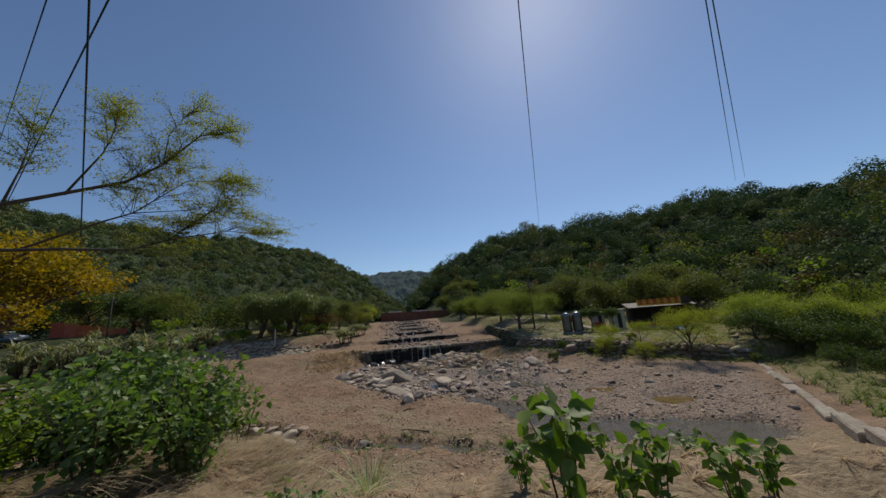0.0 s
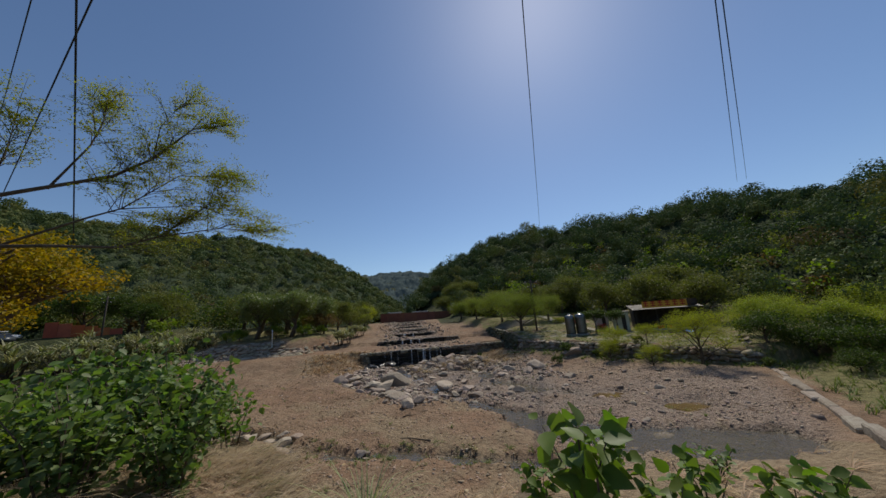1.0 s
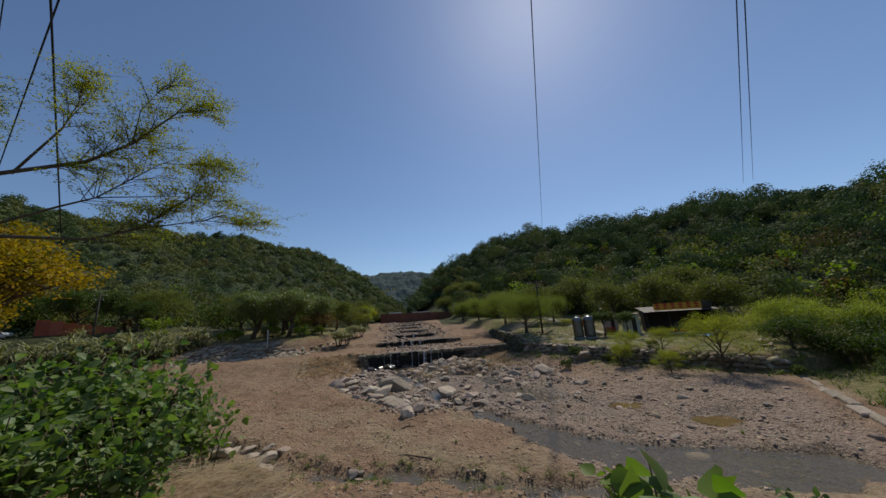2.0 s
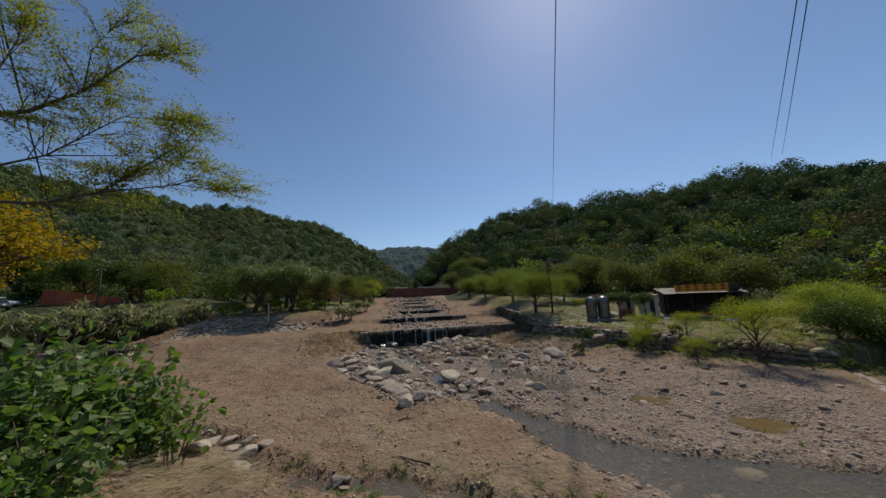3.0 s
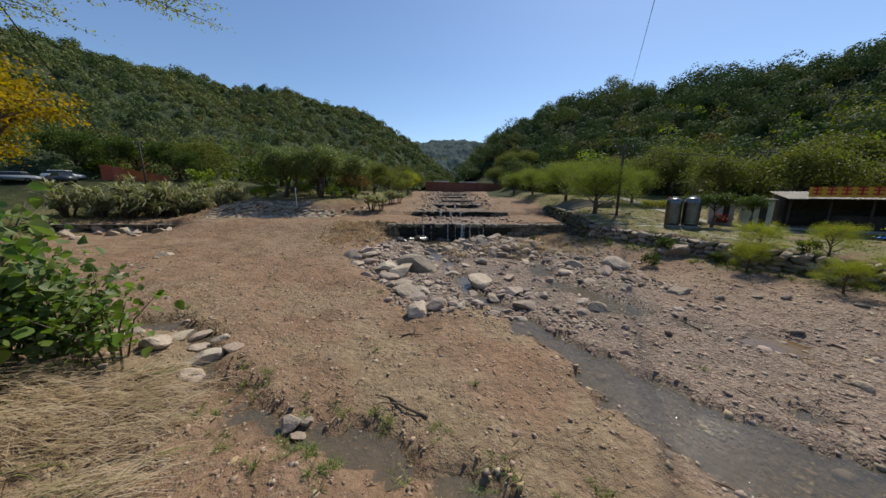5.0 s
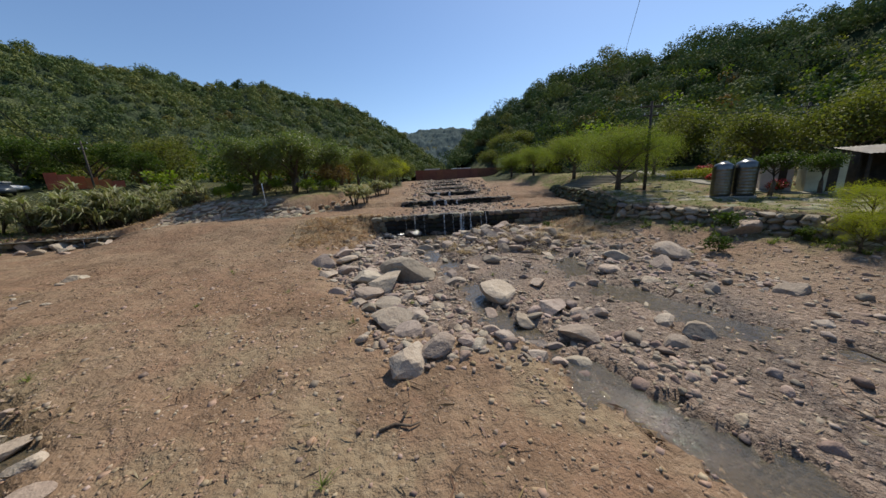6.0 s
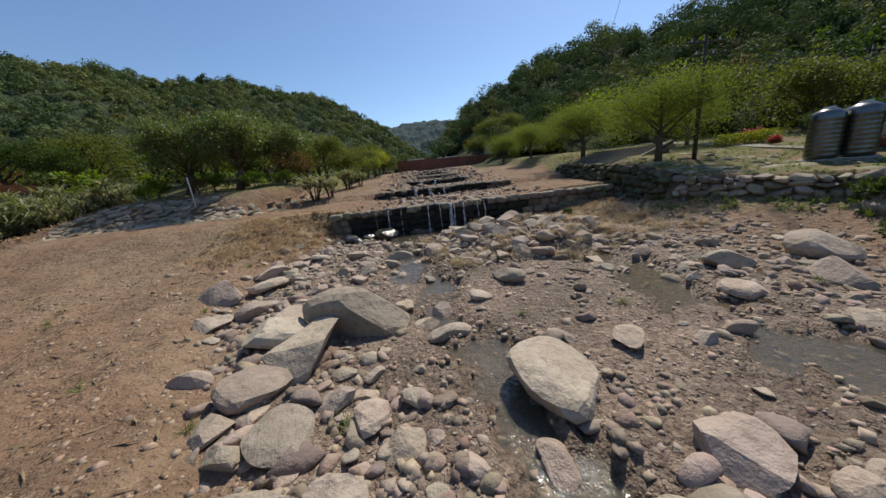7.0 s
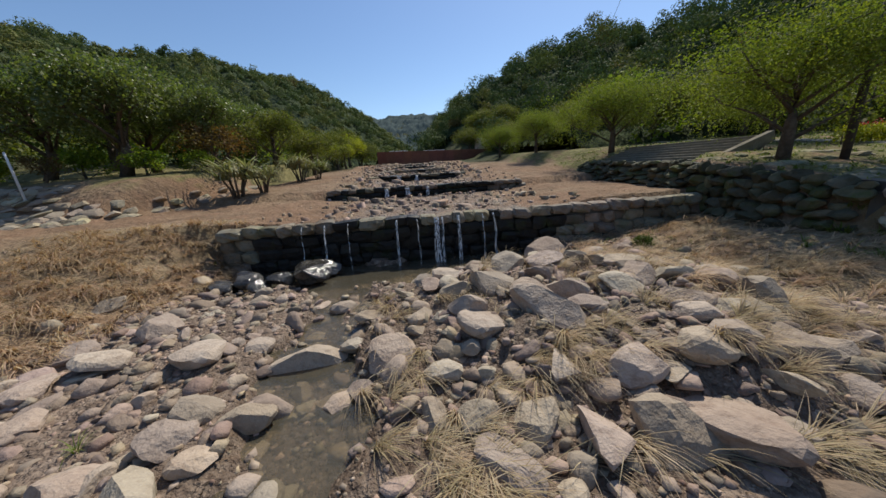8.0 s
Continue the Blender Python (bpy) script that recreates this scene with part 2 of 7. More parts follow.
    z = z + 1.2 * sm(-x, 5.2, 8.0) * sm(14.0 - y, 0, 4.5) * sm(y, 4, 8) * sm(x, -26, -16)
    # hills round the valley
    r, a = np.hypot(x, y), np.degrees(np.arctan2(x, y))
    hills, cover = np.zeros(r.shape), np.zeros(r.shape)
    for bearing, rise, far, near_foot in (HILL_LEFT, HILL_RIGHT, HILL_FAR):
        crest, foot = np.interp(a, bearing, far), np.interp(a, bearing, near_foot)
        high = crest * np.tan(np.radians(np.interp(a, bearing, rise)))
        s = np.clip((r - foot) / (crest - foot), 0, 1.0)
        past = np.clip((r - crest) / crest, 0, 3)
        hill = high * (0.45 * s + 0.55 * s * s * (3 - 2 * s)) * (1 - 0.10 * past) + np.minimum(s * 6, 1) * 0.06 * high * waves(x, y, 70, 51)
        hills, cover = np.maximum(hills, hill), np.maximum(cover, s * (high > 1))
    return z + (4.0 - z) * sm(cover, 0, 0.35) + hills


def ground_z(x, y):
    """Height of the ground sheet, between the corners of its mesh."""
    xs, ys, gz = SHEET
    i = min(max(int(np.searchsorted(xs, x)) - 1, 0), len(xs) - 2)
    j = min(max(int(np.searchsorted(ys, y)) - 1, 0), len(ys) - 2)
    u, v = (x - xs[i]) / (xs[i + 1] - xs[i]), (y - ys[j]) / (ys[j + 1] - ys[j])
    return float((gz[j, i] * (1 - u) + gz[j, i + 1] * u) * (1 - v) + (gz[j + 1, i] * (1 - u) + gz[j + 1, i + 1] * u) * v)

# ---- large structure ----
def zoned_ground():
    """Earth, stony channel, grass, straw and forest floor, by painted zones of the sheet."""
    m = material("river_earth", (0.235, 0.145, 0.088), 0.95,
                 [(0.22, 0.42, 0.6, (0.285, 0.205, 0.130), 0.9), (0.5, 0.48, 0.64, (0.145, 0.092, 0.056), 0.75), (0.9, 0.52, 0.66, (0.28, 0.165, 0.105), 0.6), (2.5, 0.48, 0.68, (0.165, 0.105, 0.065), 0.75), (16, 0.55, 0.7, (0.39, 0.295, 0.21), 0.7), (60, 0.56, 0.7, (0.12, 0.08, 0.05), 0.6)],
                 [(1.6, 0.16), (6, 0.11), (28, 0.03)], specular=0.2)
    t = m.node_tree
    b = t.nodes["Principled BSDF"]
    out = b.inputs["Base Color"].links[0].from_socket
    where = t.nodes.new("ShaderNodeNewGeometry").outputs["Position"]
    for zone, c0, c1, scale in (("stone", (0.185, 0.132, 0.098), (0.30, 0.23, 0.175), 9), ("straw", (0.195, 0.142, 0.085), (0.30, 0.235, 0.145), 7),
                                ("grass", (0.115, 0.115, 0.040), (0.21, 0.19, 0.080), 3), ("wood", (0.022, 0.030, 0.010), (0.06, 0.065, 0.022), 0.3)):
        n = t.nodes.new("ShaderNodeTexNoise")
        n.inputs["Scale"].default_value, n.inputs["Detail"].default_value = scale, 8
        t.links.new(where, n.inputs["Vector"])
        r = t.nodes.new("ShaderNodeMapRange")
        r.inputs[1].default_value, r.inputs[2].default_value = 0.38, 0.62
        t.links.new(n.outputs["Fac"], r.inputs[0])
        c = t.nodes.new("ShaderNodeMix")
        c.data_type = "RGBA"
        c.inputs[6].default_value, c.inputs[7].default_value = (*c0, 1), (*c1, 1)
        t.links.new(r.outputs[0], c.inputs[0])
        at = t.nodes.new("ShaderNodeAttribute")
        at.attribute_name = zone
        x = t.nodes.new("ShaderNodeMix")
        x.data_type = "RGBA"
        t.links.new(at.outputs["Fac"], x.inputs[0])
        t.links.new(out, x.inputs[6])
        t.links.new(c.outputs[2], x.inputs[7])
        out = x.outputs[2]
    # pebbles too small to build: a tint and a rise for each
    stony = t.nodes.new("ShaderNodeAttribute")
    stony.attribute_name = "stone"
    share = t.nodes.new("ShaderNodeMapRange")
    share.inputs[3].default_value, share.inputs[4].default_value = 0.0, 1.0
    strewn = t.nodes.new("ShaderNodeTexNoise")
    strewn.inputs["Scale"].default_value, strewn.inputs["Detail"].default_value = 0.55, 5
    t.links.new(where, strewn.inputs["Vector"])
    litter = t.nodes.new("ShaderNodeMapRange")
    litter.inputs[1].default_value, litter.inputs[2].default_value, litter.inputs[3].default_value, litter.inputs[4].default_value = 0.5, 0.72, 0.0, 0.5
    t.links.new(strewn.outputs["Fac"], litter.inputs[0])
    most = t.nodes.new("ShaderNodeMath")
    most.operation = "MAXIMUM"
    t.links.new(stony.outputs["Fac"], most.inputs[0])
    t.links.new(litter.outputs[0], most.inputs[1])
    t.links.new(most.outputs[0], share.inputs[0])
    normal = b.inputs["Normal"].links[0].from_socket
    for scale, rise in ((9, 0.035), (24, 0.016)):
        v = t.nodes.new("ShaderNodeTexVoronoi")
        v.inputs["Scale"].default_value, v.inputs["Randomness"].default_value = scale, 1.0
        t.links.new(where, v.inputs["Vector"])
        sep = t.nodes.new("ShaderNodeSeparateColor")
        t.links.new(v.outputs["Color"], sep.inputs[0])
        tint = t.nodes.new("ShaderNodeMapRange")
        tint.inputs[3].default_value, tint.inputs[4].default_value = 0.7, 1.55
        t.links.new(sep.outputs[0], tint.inputs[0])
        inside = t.nodes.new("ShaderNodeMapRange")
        inside.inputs[1].default_value, inside.inputs[2].default_value, inside.inputs[3].default_value, inside.inputs[4].default_value = 0.25, 0.5, 1.0, 0.0
        t.links.new(v.outputs["Distance"], inside.inputs[0])
        fac = t.nodes.new("ShaderNodeMath")
        fac.operation = "MULTIPLY"
        t.links.new(inside.outputs[0], fac.inputs[0])
        t.links.new(share.outputs[0], fac.inputs[1])
        lit = t.nodes.new("ShaderNodeVectorMath")
        lit.operation = "SCALE"
        t.links.new(out, lit.inputs[0])
        t.links.new(tint.outputs[0], lit.inputs[3])
        x = t.nodes.new("ShaderNodeMix")
        x.data_type = "RGBA"
        t.links.new(fac.outputs[0], x.inputs[0])
        t.links.new(out, x.inputs[6])
        t.links.new(lit.outputs[0], x.inputs[7])
        out = x.outputs[2]
        high = t.nodes.new("ShaderNodeMath")
        high.operation = "MULTIPLY"
        t.links.new(fac.outputs[0], high.inputs[0])
        t.links.new(sep.outputs[1], high.inputs[1])
        u = t.nodes.new("ShaderNodeBump")
        u.inputs["Distance"].default_value = rise
        t.links.new(high.outputs[0], u.inputs["Height"])
        t.links.new(normal, u.inputs["Normal"])
        normal = u.outputs[0]
    t.links.new(normal, b.inputs["Normal"])
    at = t.nodes.new("ShaderNodeAttribute")
    at.attribute_name = "wet"
    x = t.nodes.new("ShaderNodeMix")
    x.data_type, x.blend_type = "RGBA", "MULTIPLY"
    x.inputs[7].default_value = (0.55, 0.52, 0.48, 1)
    t.links.new(at.outputs["Fac"], x.inputs[0])
    t.links.new(out, x.inputs[6])
    t.links.new(x.outputs[2], b.inputs["Base Color"])
    r = t.nodes.new("ShaderNodeMapRange")
    r.inputs[3].default_value, r.inputs[4].default_value = 0.95, 0.32
    t.links.new(at.outputs["Fac"], r.inputs[0])
    t.links.new(r.outputs[0], b.inputs["Roughness"])
    return m


WATER = 0.0


def zones(x, y, z):
    """Weights of the ground's covers."""
    fray = 0.8 * waves(x, y, 3.0, 61) + 0.5 * waves(x, y, 0.8, 62, 3)
    over = x - right_foot(y)
    edge = rock_edge(y)
    stone = sm(x - edge + 0.5 * fray, -0.3, 0.8) * sm(-over, 0.0, 2.5) * (y < 35.2) * sm(y, 5, 8)
    stone = np.maximum(stone, sm(4.2 - np.abs(x - 3.2) + fray, 0, 1.5) * (y > 35.4) * (y < 92))
    stone = stone * (1 - 0.75 * sm(x + fray, 9.5, 13) * sm(y, 15, 22) * (y < 35.3))
    straw = sm(x + 1.5 * fray, 8.0, 10.0) * sm(y + fray, 27, 30) * (y < 35.2) * (over < 0)
    straw = np.maximum(straw, sm(edge - x + fray, 0, 1) * sm(x, -11, -8) * sm(y, 29, 32) * (y < 36.5))
    straw = np.maximum(straw, sm(10.0 - y + 2.2 * fray, 0, 3) * sm(x, -14, -9) * (x < 14) * 0.8)
    straw = np.maximum(straw, 0.7 * sm(edge - x, 0, 1) * sm(0.1 + waves(x, y, 5.0, 65), 0.05, 0.5) * (y < 20))
    grass = sm(over + fray, 0.3, 1.4) * (y > 14) * sm(0.35 + fray, -0.45, 0.4)
    grass = np.maximum(grass, 0.9 * sm(over + fray, 1.2, 2.2) * (y <= 14))
    ol = np.where(x < -8.0, y - left_foot(np.minimum(x, -8.2)), -1.0)
    grass = np.maximum(grass, sm(ol + 2 * fray, 3.0, 5.0) * 0.85)
    grass = np.maximum(grass, sm(-43.0 - x + 0.25 * (y - 20) + 2 * fray, 0, 3) * (y < 38))
    grass = np.maximum(grass, 0.7 * sm(-x + 2 * fray, 4, 7) * sm(7 - y, 0, 2))
    grass = np.maximum(grass, 0.5 * sm(over + 2.2 + fray, 0, 1.2) * (over < 0.3) * sm(y, 14, 17) * (y < 30))
    r = np.hypot(x, y)
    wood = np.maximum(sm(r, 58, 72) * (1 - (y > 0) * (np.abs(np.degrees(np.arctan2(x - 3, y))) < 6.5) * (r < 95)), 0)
    wet = (1 - sm(z - WATER, 0.0, 0.10 + 0.04 * fray)) * (y < 35.2) * (y > 3)
    wet = np.maximum(wet, 0.6 * sm(y, 24.5, 27.5) * sm(x, -4, -2.5) * sm(9.5 - x, 0, 2) * (y < 35) * sm(0.3 + fray, -0.2, 0.6))
    wet = np.maximum(wet, 0.8 * sm(x, -1.5, 0.5) * sm(10 - x, 0, 1.5) * sm(y, 24.5, 26) * sm(31.5 - y, 0, 2) * sm(0.4 + waves(x, y, 2.2, 66), -0.1, 0.4))
    wet = np.maximum(wet, 0.75 * sm(x - edge, 1.0, 3.0) * sm(12.5 - x, 0, 3) * sm(y, 12, 15) * sm(27 - y, 0, 4) * sm(0.25 + waves(x, y, 4.0, 64), -0.15, 0.4))
    wet = np.maximum(wet, 0.8 * (np.abs(x - 3.0) < 3.2 + fray) * (y > 35.4) * (y < 90) * sm(0.2 + fray, 0.1, 0.5))
    return {"stone": stone, "straw": straw, "grass": grass, "wood": wood, "wet": wet}


def lines(parts):
    out = []
    for a, b, step in parts:
        out.append(np.arange(a, b, step))
    out.append([parts[-1][1]])
    return np.concatenate(out)


SHEET = [0, 0, 0]


def build_ground():
    xs = lines([(-2200, -600, 100), (-600, -240, 20), (-240, -60, 9), (-60, -28, 1.0), (-28, -14, 0.4), (-14, 26, 0.2), (26, 60, 1.0), (60, 240, 9), (240, 600, 20), (600, 2200, 100)])
    ys = lines([(-2200, -300, 120), (-300, -60, 20), (-60, -8, 2), (-8, 4, 0.4), (4, 37, 0.19), (37, 50, 0.4), (50, 100, 1.1), (100, 300, 9), (300, 700, 20), (700, 2200, 100)])
    gx, gy = np.meshgrid(xs, ys)
    gz = land(gx, gy)
    SHEET[:] = xs, ys, gz
    n, k = gx.shape
    i = (np.arange(n - 1)[:, None] * k + np.arange(k - 1)[None, :]).ravel()
    faces = np.stack([i, i + 1, i + k + 1, i + k], 1)
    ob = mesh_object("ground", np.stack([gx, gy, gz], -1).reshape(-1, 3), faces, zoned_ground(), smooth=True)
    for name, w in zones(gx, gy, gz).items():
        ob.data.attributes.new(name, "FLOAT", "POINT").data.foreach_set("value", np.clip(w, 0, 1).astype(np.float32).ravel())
    return tagged(ob, "brown river bed of earth and gravel between wooded hills", "ground", kind="structure")


build_ground()


def build_water():
    m = bpy.data.materials.new("stream_water")
    m.use_nodes = True
    t = m.node_tree
    b = t.nodes["Principled BSDF"]
    b.inputs["Base Color"].default_value = (0.20, 0.18, 0.13, 1)
    b.inputs["Roughness"].default_value, b.inputs["IOR"].default_value = 0.03, 1.33
    b.inputs["Transmission Weight"].default_value = 0.7
    b.inputs["Specular IOR Level"].default_value = 0.8
    where = t.nodes.new("ShaderNodeNewGeometry").outputs["Position"]
    normal = None
    for scale, height in ((4, 0.035), (15, 0.014)):
        n = t.nodes.new("ShaderNodeTexNoise")
        n.inputs["Scale"].default_value, n.inputs["Detail"].default_value = scale, 3
        t.links.new(where, n.inputs["Vector"])
        u = t.nodes.new("ShaderNodeBump")
        u.inputs["Distance"].default_value = height
        t.links.new(n.outputs["Fac"], u.inputs["Height"])
        if normal:
            t.links.new(normal, u.inputs["Normal"])
        normal = u.outputs[0]
    t.links.new(normal, b.inputs["Normal"])
    ob = mesh_object("water", [(-14, 3, WATER), (18, 3, WATER), (18, 35.0, WATER), (-14, 35.0, WATER)], [(0, 1, 2, 3)], m)
    ob.visible_shadow = False
    return tagged(ob, "clear shallow stream water among the stones", "water", kind="structure")


build_water()


def build_puddles():
    m = material("muddy_water", (0.15, 0.095, 0.045), 0.06, [(1.5, 0.42, 0.62, (0.19, 0.125, 0.06), 0.7)], [(5, 0.006)], specular=0.5)
    for k, (px, py, pr) in enumerate(PUDDLES[:2]):
        g = np.random.RandomState(900 + k)
        n = 28
        ring = [(px + math.cos(a) * pr * 1.25 * g.uniform(0.9, 1.1), py + math.sin(a) * pr * 0.85 * g.uniform(0.9, 1.1), 0.02) for a in np.linspace(0, 2 * np.pi, n, endpoint=False)]
        ob = mesh_object("puddle", [(px, py, 0.02)] + ring, [(0, 1 + i, 1 + (i + 1) % n) for i in range(n)], m)
        tagged(ob, "shallow muddy ochre puddle in the gravel", "puddle", kind="structure")


build_puddles()

# ---- stones ----
M_ROCK = material("river_rock", (0.345, 0.275, 0.21), 0.88, [(1.3, 0.4, 0.65, (0.44, 0.365, 0.285), 0.8), (7, 0.5, 0.7, (0.22, 0.165, 0.12), 0.75), (30, 0.52, 0.7, (0.49, 0.405, 0.31), 0.5)],
                  [(6, 0.05), (30, 0.015)], random_hue=0.26, specular=0.3)
M_WALLROCK = material("wall_stone", (0.30, 0.245, 0.17), 0.9, [(2, 0.42, 0.65, (0.39, 0.325, 0.235), 0.8), (9, 0.5, 0.7, (0.21, 0.19, 0.14), 0.7), (3.3, 0.58, 0.72, (0.19, 0.19, 0.09), 0.5)],
                      [(7, 0.04), (35, 0.012)], random_hue=0.45, specular=0.3)
M_WEIRROCK = material("weir_stone", (0.19, 0.148, 0.10), 0.8, [(2, 0.42, 0.65, (0.28, 0.255, 0.20), 0.8), (8, 0.5, 0.7, (0.09, 0.085, 0.065), 0.8), (1.1, 0.55, 0.7, (0.07, 0.09, 0.03), 0.6)],
                      [(7, 0.05), (35, 0.012)], random_hue=0.4, specular=0.35)
# Wet stone, blackened further: the shade on the weir's face is in the colour.
M_WETSHADE_WEIR = material("wet_shaded_weir_stone", (0.014, 0.013, 0.012), 0.5, [(2, 0.42, 0.65, (0.028, 0.026, 0.02), 0.8), (1.3, 0.55, 0.7, (0.03, 0.045, 0.012), 0.7)], [(7, 0.05), (35, 0.012)], random_hue=0.2, specular=0.25)
# Mossy stone darkened so its colour also holds the wing wall's shade.
M_SHADEMOSS = material("shaded_mossy_stone", (0.075, 0.074, 0.045), 0.9, [(2, 0.42, 0.65, (0.15, 0.14, 0.09), 0.8), (1.6, 0.5, 0.68, (0.06, 0.085, 0.02), 0.8)], [(7, 0.05), (35, 0.012)], random_hue=0.4, specular=0.25)
M_WETROCK = material("wet_rock", (0.035, 0.032, 0.028), 0.16, [(3, 0.45, 0.65, (0.13, 0.12, 0.10), 0.8)], [(8, 0.04)], specular=0.6)
M_CONCRETE = material("old_concrete", (0.34, 0.31, 0.26), 0.9, [(1.2, 0.42, 0.66, (0.44, 0.41, 0.35), 0.8), (6, 0.52, 0.7, (0.22, 0.20, 0.165), 0.7)], [(14, 0.02), (60, 0.006)], specular=0.25)
# Dark sheet behind the stones; it shows in their joints.
M_DARKWALL = material("dark_backing", (0.05, 0.046, 0.038), 0.6, [(2, 0.42, 0.66, (0.085, 0.08, 0.06), 0.8)], [(6, 0.04)])


def stone_mesh(name, seed, mat, sub=2, cuts=7, lump=0.16, flat=0.62):
    """A worn angular stone of width 1 or so, its foot near z = -0.3."""
    rng = np.random.RandomState(seed)
    bm = bmesh.new()
    bmesh.ops.create_icosphere(bm, subdivisions=sub, radius=0.5)
    planes = []
    for _ in range(cuts):
        d = rng.normal(size=3)
        d /= np.linalg.norm(d)
        planes.append((Vector(d), rng.uniform(0.22, 0.39)))
    off = Vector(rng.uniform(-50, 50, 3))
    sx, sy = rng.uniform(0.9, 1.28), rng.uniform(0.72, 1.0)
    for v in bm.verts:
        p = v.co.copy()
        for d, h in planes:
            over = p.dot(d) - h
            if over > 0:
                p -= d * over
        p *= 1 + lump * noise.noise(p * 3.1 + off) + 0.35 * lump * noise.noise(p * 8.3 + off)
        v.co = Vector((p.x * sx * 1.15, p.y * sy * 1.15, p.z * flat * 1.2))
    me = bpy.data.meshes.new(name)
    bm.to_mesh(me)
    bm.free()
    me.materials.append(mat)
    return me


def block_mesh(name, seed, mat, square=0.7, rough=0.07):
    """A dressed but worn building stone, about 1 wide, 1 deep and 1 high."""
    g = np.random.RandomState(seed)
    bm = bmesh.new()
    bmesh.ops.create_cube(bm, size=1.0)
    bmesh.ops.subdivide_edges(bm, edges=bm.edges[:], cuts=2, use_grid_fill=True)
    skew = g.uniform(-0.12, 0.12, (3, 3))
    off = Vector(g.uniform(-50, 50, 3))
    for v in bm.verts:
        p = v.co.copy()
        q = p.normalized() * 0.62
        p = p * square + q * (1 - square)
        p += Vector((skew[0, 1] * p.z * p.x * 2 + skew[0, 2] * p.z, skew[1, 1] * p.x * 0.5, skew[2, 0] * p.x + skew[2, 1] * p.x * p.z))
        v.co = p * (1 + rough * noise.noise(p * 4 + off)) * 1.0
    me = bpy.data.meshes.new(name)
    bm.to_mesh(me)
    bm.free()
    me.materials.append(mat)
    return me


def rubble_mesh(name, seed, mat, cuts=9):
    """An angular building stone that fills a unit box."""
    me = stone_mesh(name, seed, mat, 2, cuts, 0.05, 0.85)
    co = np.array([v.co[:] for v in me.vertices])
    lo, hi = co.min(0), co.max(0)
    me.vertices.foreach_set("co", (((co - lo) / (hi - lo) - 0.5)).astype(np.float32).ravel())
    return me


BOULDERS = [stone_mesh("boulder", 100 + i, M_ROCK, 3, 9, 0.07, (0.42, 0.52, 0.64)[i % 3]) for i in range(12)]
COBBLES = [stone_mesh("cobble", 200 + i, M_ROCK, 2, 8, 0.08, (0.45, 0.6)[i % 2]) for i in range(8)]
WALLSTONES = [rubble_mesh("wall_stone", 300 + i, M_WALLROCK, 8) for i in range(10)]
SHADEMOSS_STONES = [rubble_mesh("shaded_mossy_stone", 320 + i, M_SHADEMOSS, 9) for i in range(8)]
WEIRSTONES = [block_mesh("weir_stone", 340 + i, M_WEIRROCK, 0.36, 0.22) for i in range(8)]
WETSHADE_STONES = [block_mesh("wet_shaded_weir_stone", 360 + i, M_WETSHADE_WEIR, 0.55, 0.14) for i in range(8)]
rng = np.random.RandomState(7)


def put_stone(mesh, x, y, z, size, parent=None, tilt=12, stretch=(1, 1, 1), yaw=None, name="boulder"):
    ob = new(name, mesh)
    m = pose(x, y, z, rng.uniform(-tilt, tilt), rng.uniform(-tilt, tilt), rng.uniform(0, 360) if yaw is None else yaw)
    ob.matrix_world = m @ Matrix.Diagonal((size * stretch[0], size * stretch[1], size * stretch[2], 1))
    if parent:
        ob.parent = parent
    return ob


# large boulders that stand out: x, y, width
BIG_FIELD = [(-0.2, 19.0, 1.11), (1.1, 17.2, 0.83), (0.6, 16.7, 1.06), (3.4, 20.7, 1.32), (4.7, 19.3, 0.83), (3.7, 18.7, 0.67), (1.9, 17.8, 0.5), (2.2, 17.3, 0.49), (2.7, 18.2, 0.49), (3.7, 17.5, 0.52),
             (3.5, 16.9, 0.56), (2.9, 17.6, 0.53), (4.0, 16.8, 0.37), (4.4, 16.9, 0.53), (5.9, 18.7, 0.49), (-0.4, 20.3, 0.94), (-0.9, 22.3, 1.55), (0.5, 19.3, 0.71), (0.4, 18.3, 0.89), (1.1, 18.3, 0.5),
             (2.0, 22.6, 0.72), (-1.9, 23.7, 1.19), (1.9, 17.4, 0.5)]
BIG_CHANNEL = [(3.5, 20.3, 1.55), (5.0, 21.4, 0.64), (2.9, 19.6, 0.51), (4.8, 19.0, 1.03), (2.1, 22.4, 0.75), (3.1, 21.0, 0.45), (1.9, 23.7, 0.62), (8.5, 22.6, 0.92), (12.1, 23.9, 1.49), (9.5, 24.0, 0.9),
               (10.7, 22.6, 1.12), (-0.6, 22.2, 1.3), (-1.5, 23.0, 1.35), (-2.2, 24.3, 1.3), (-0.6, 20.4, 0.72), (-1.0, 20.1, 0.55), (-1.3, 21.4, 1.02), (-3.8, 24.1, 0.84), (-0.1, 20.6, 0.64)]
BIG_EDGE = [(-3.7, 26.7, 1.21), (-4.5, 25.8, 1.22), (-0.1, 23.3, 1.89), (1.5, 23.1, 0.62), (1.0, 23.9, 0.61), (1.8, 23.8, 0.45), (-4.3, 28.2, 1.02), (-3.0, 24.8, 0.95), (-1.8, 23.7, 0.69), (2.9, 23.9, 0.51),
            (7.1, 26.0, 0.67), (5.4, 23.7, 0.39), (-2.9, 29.8, 0.89)]
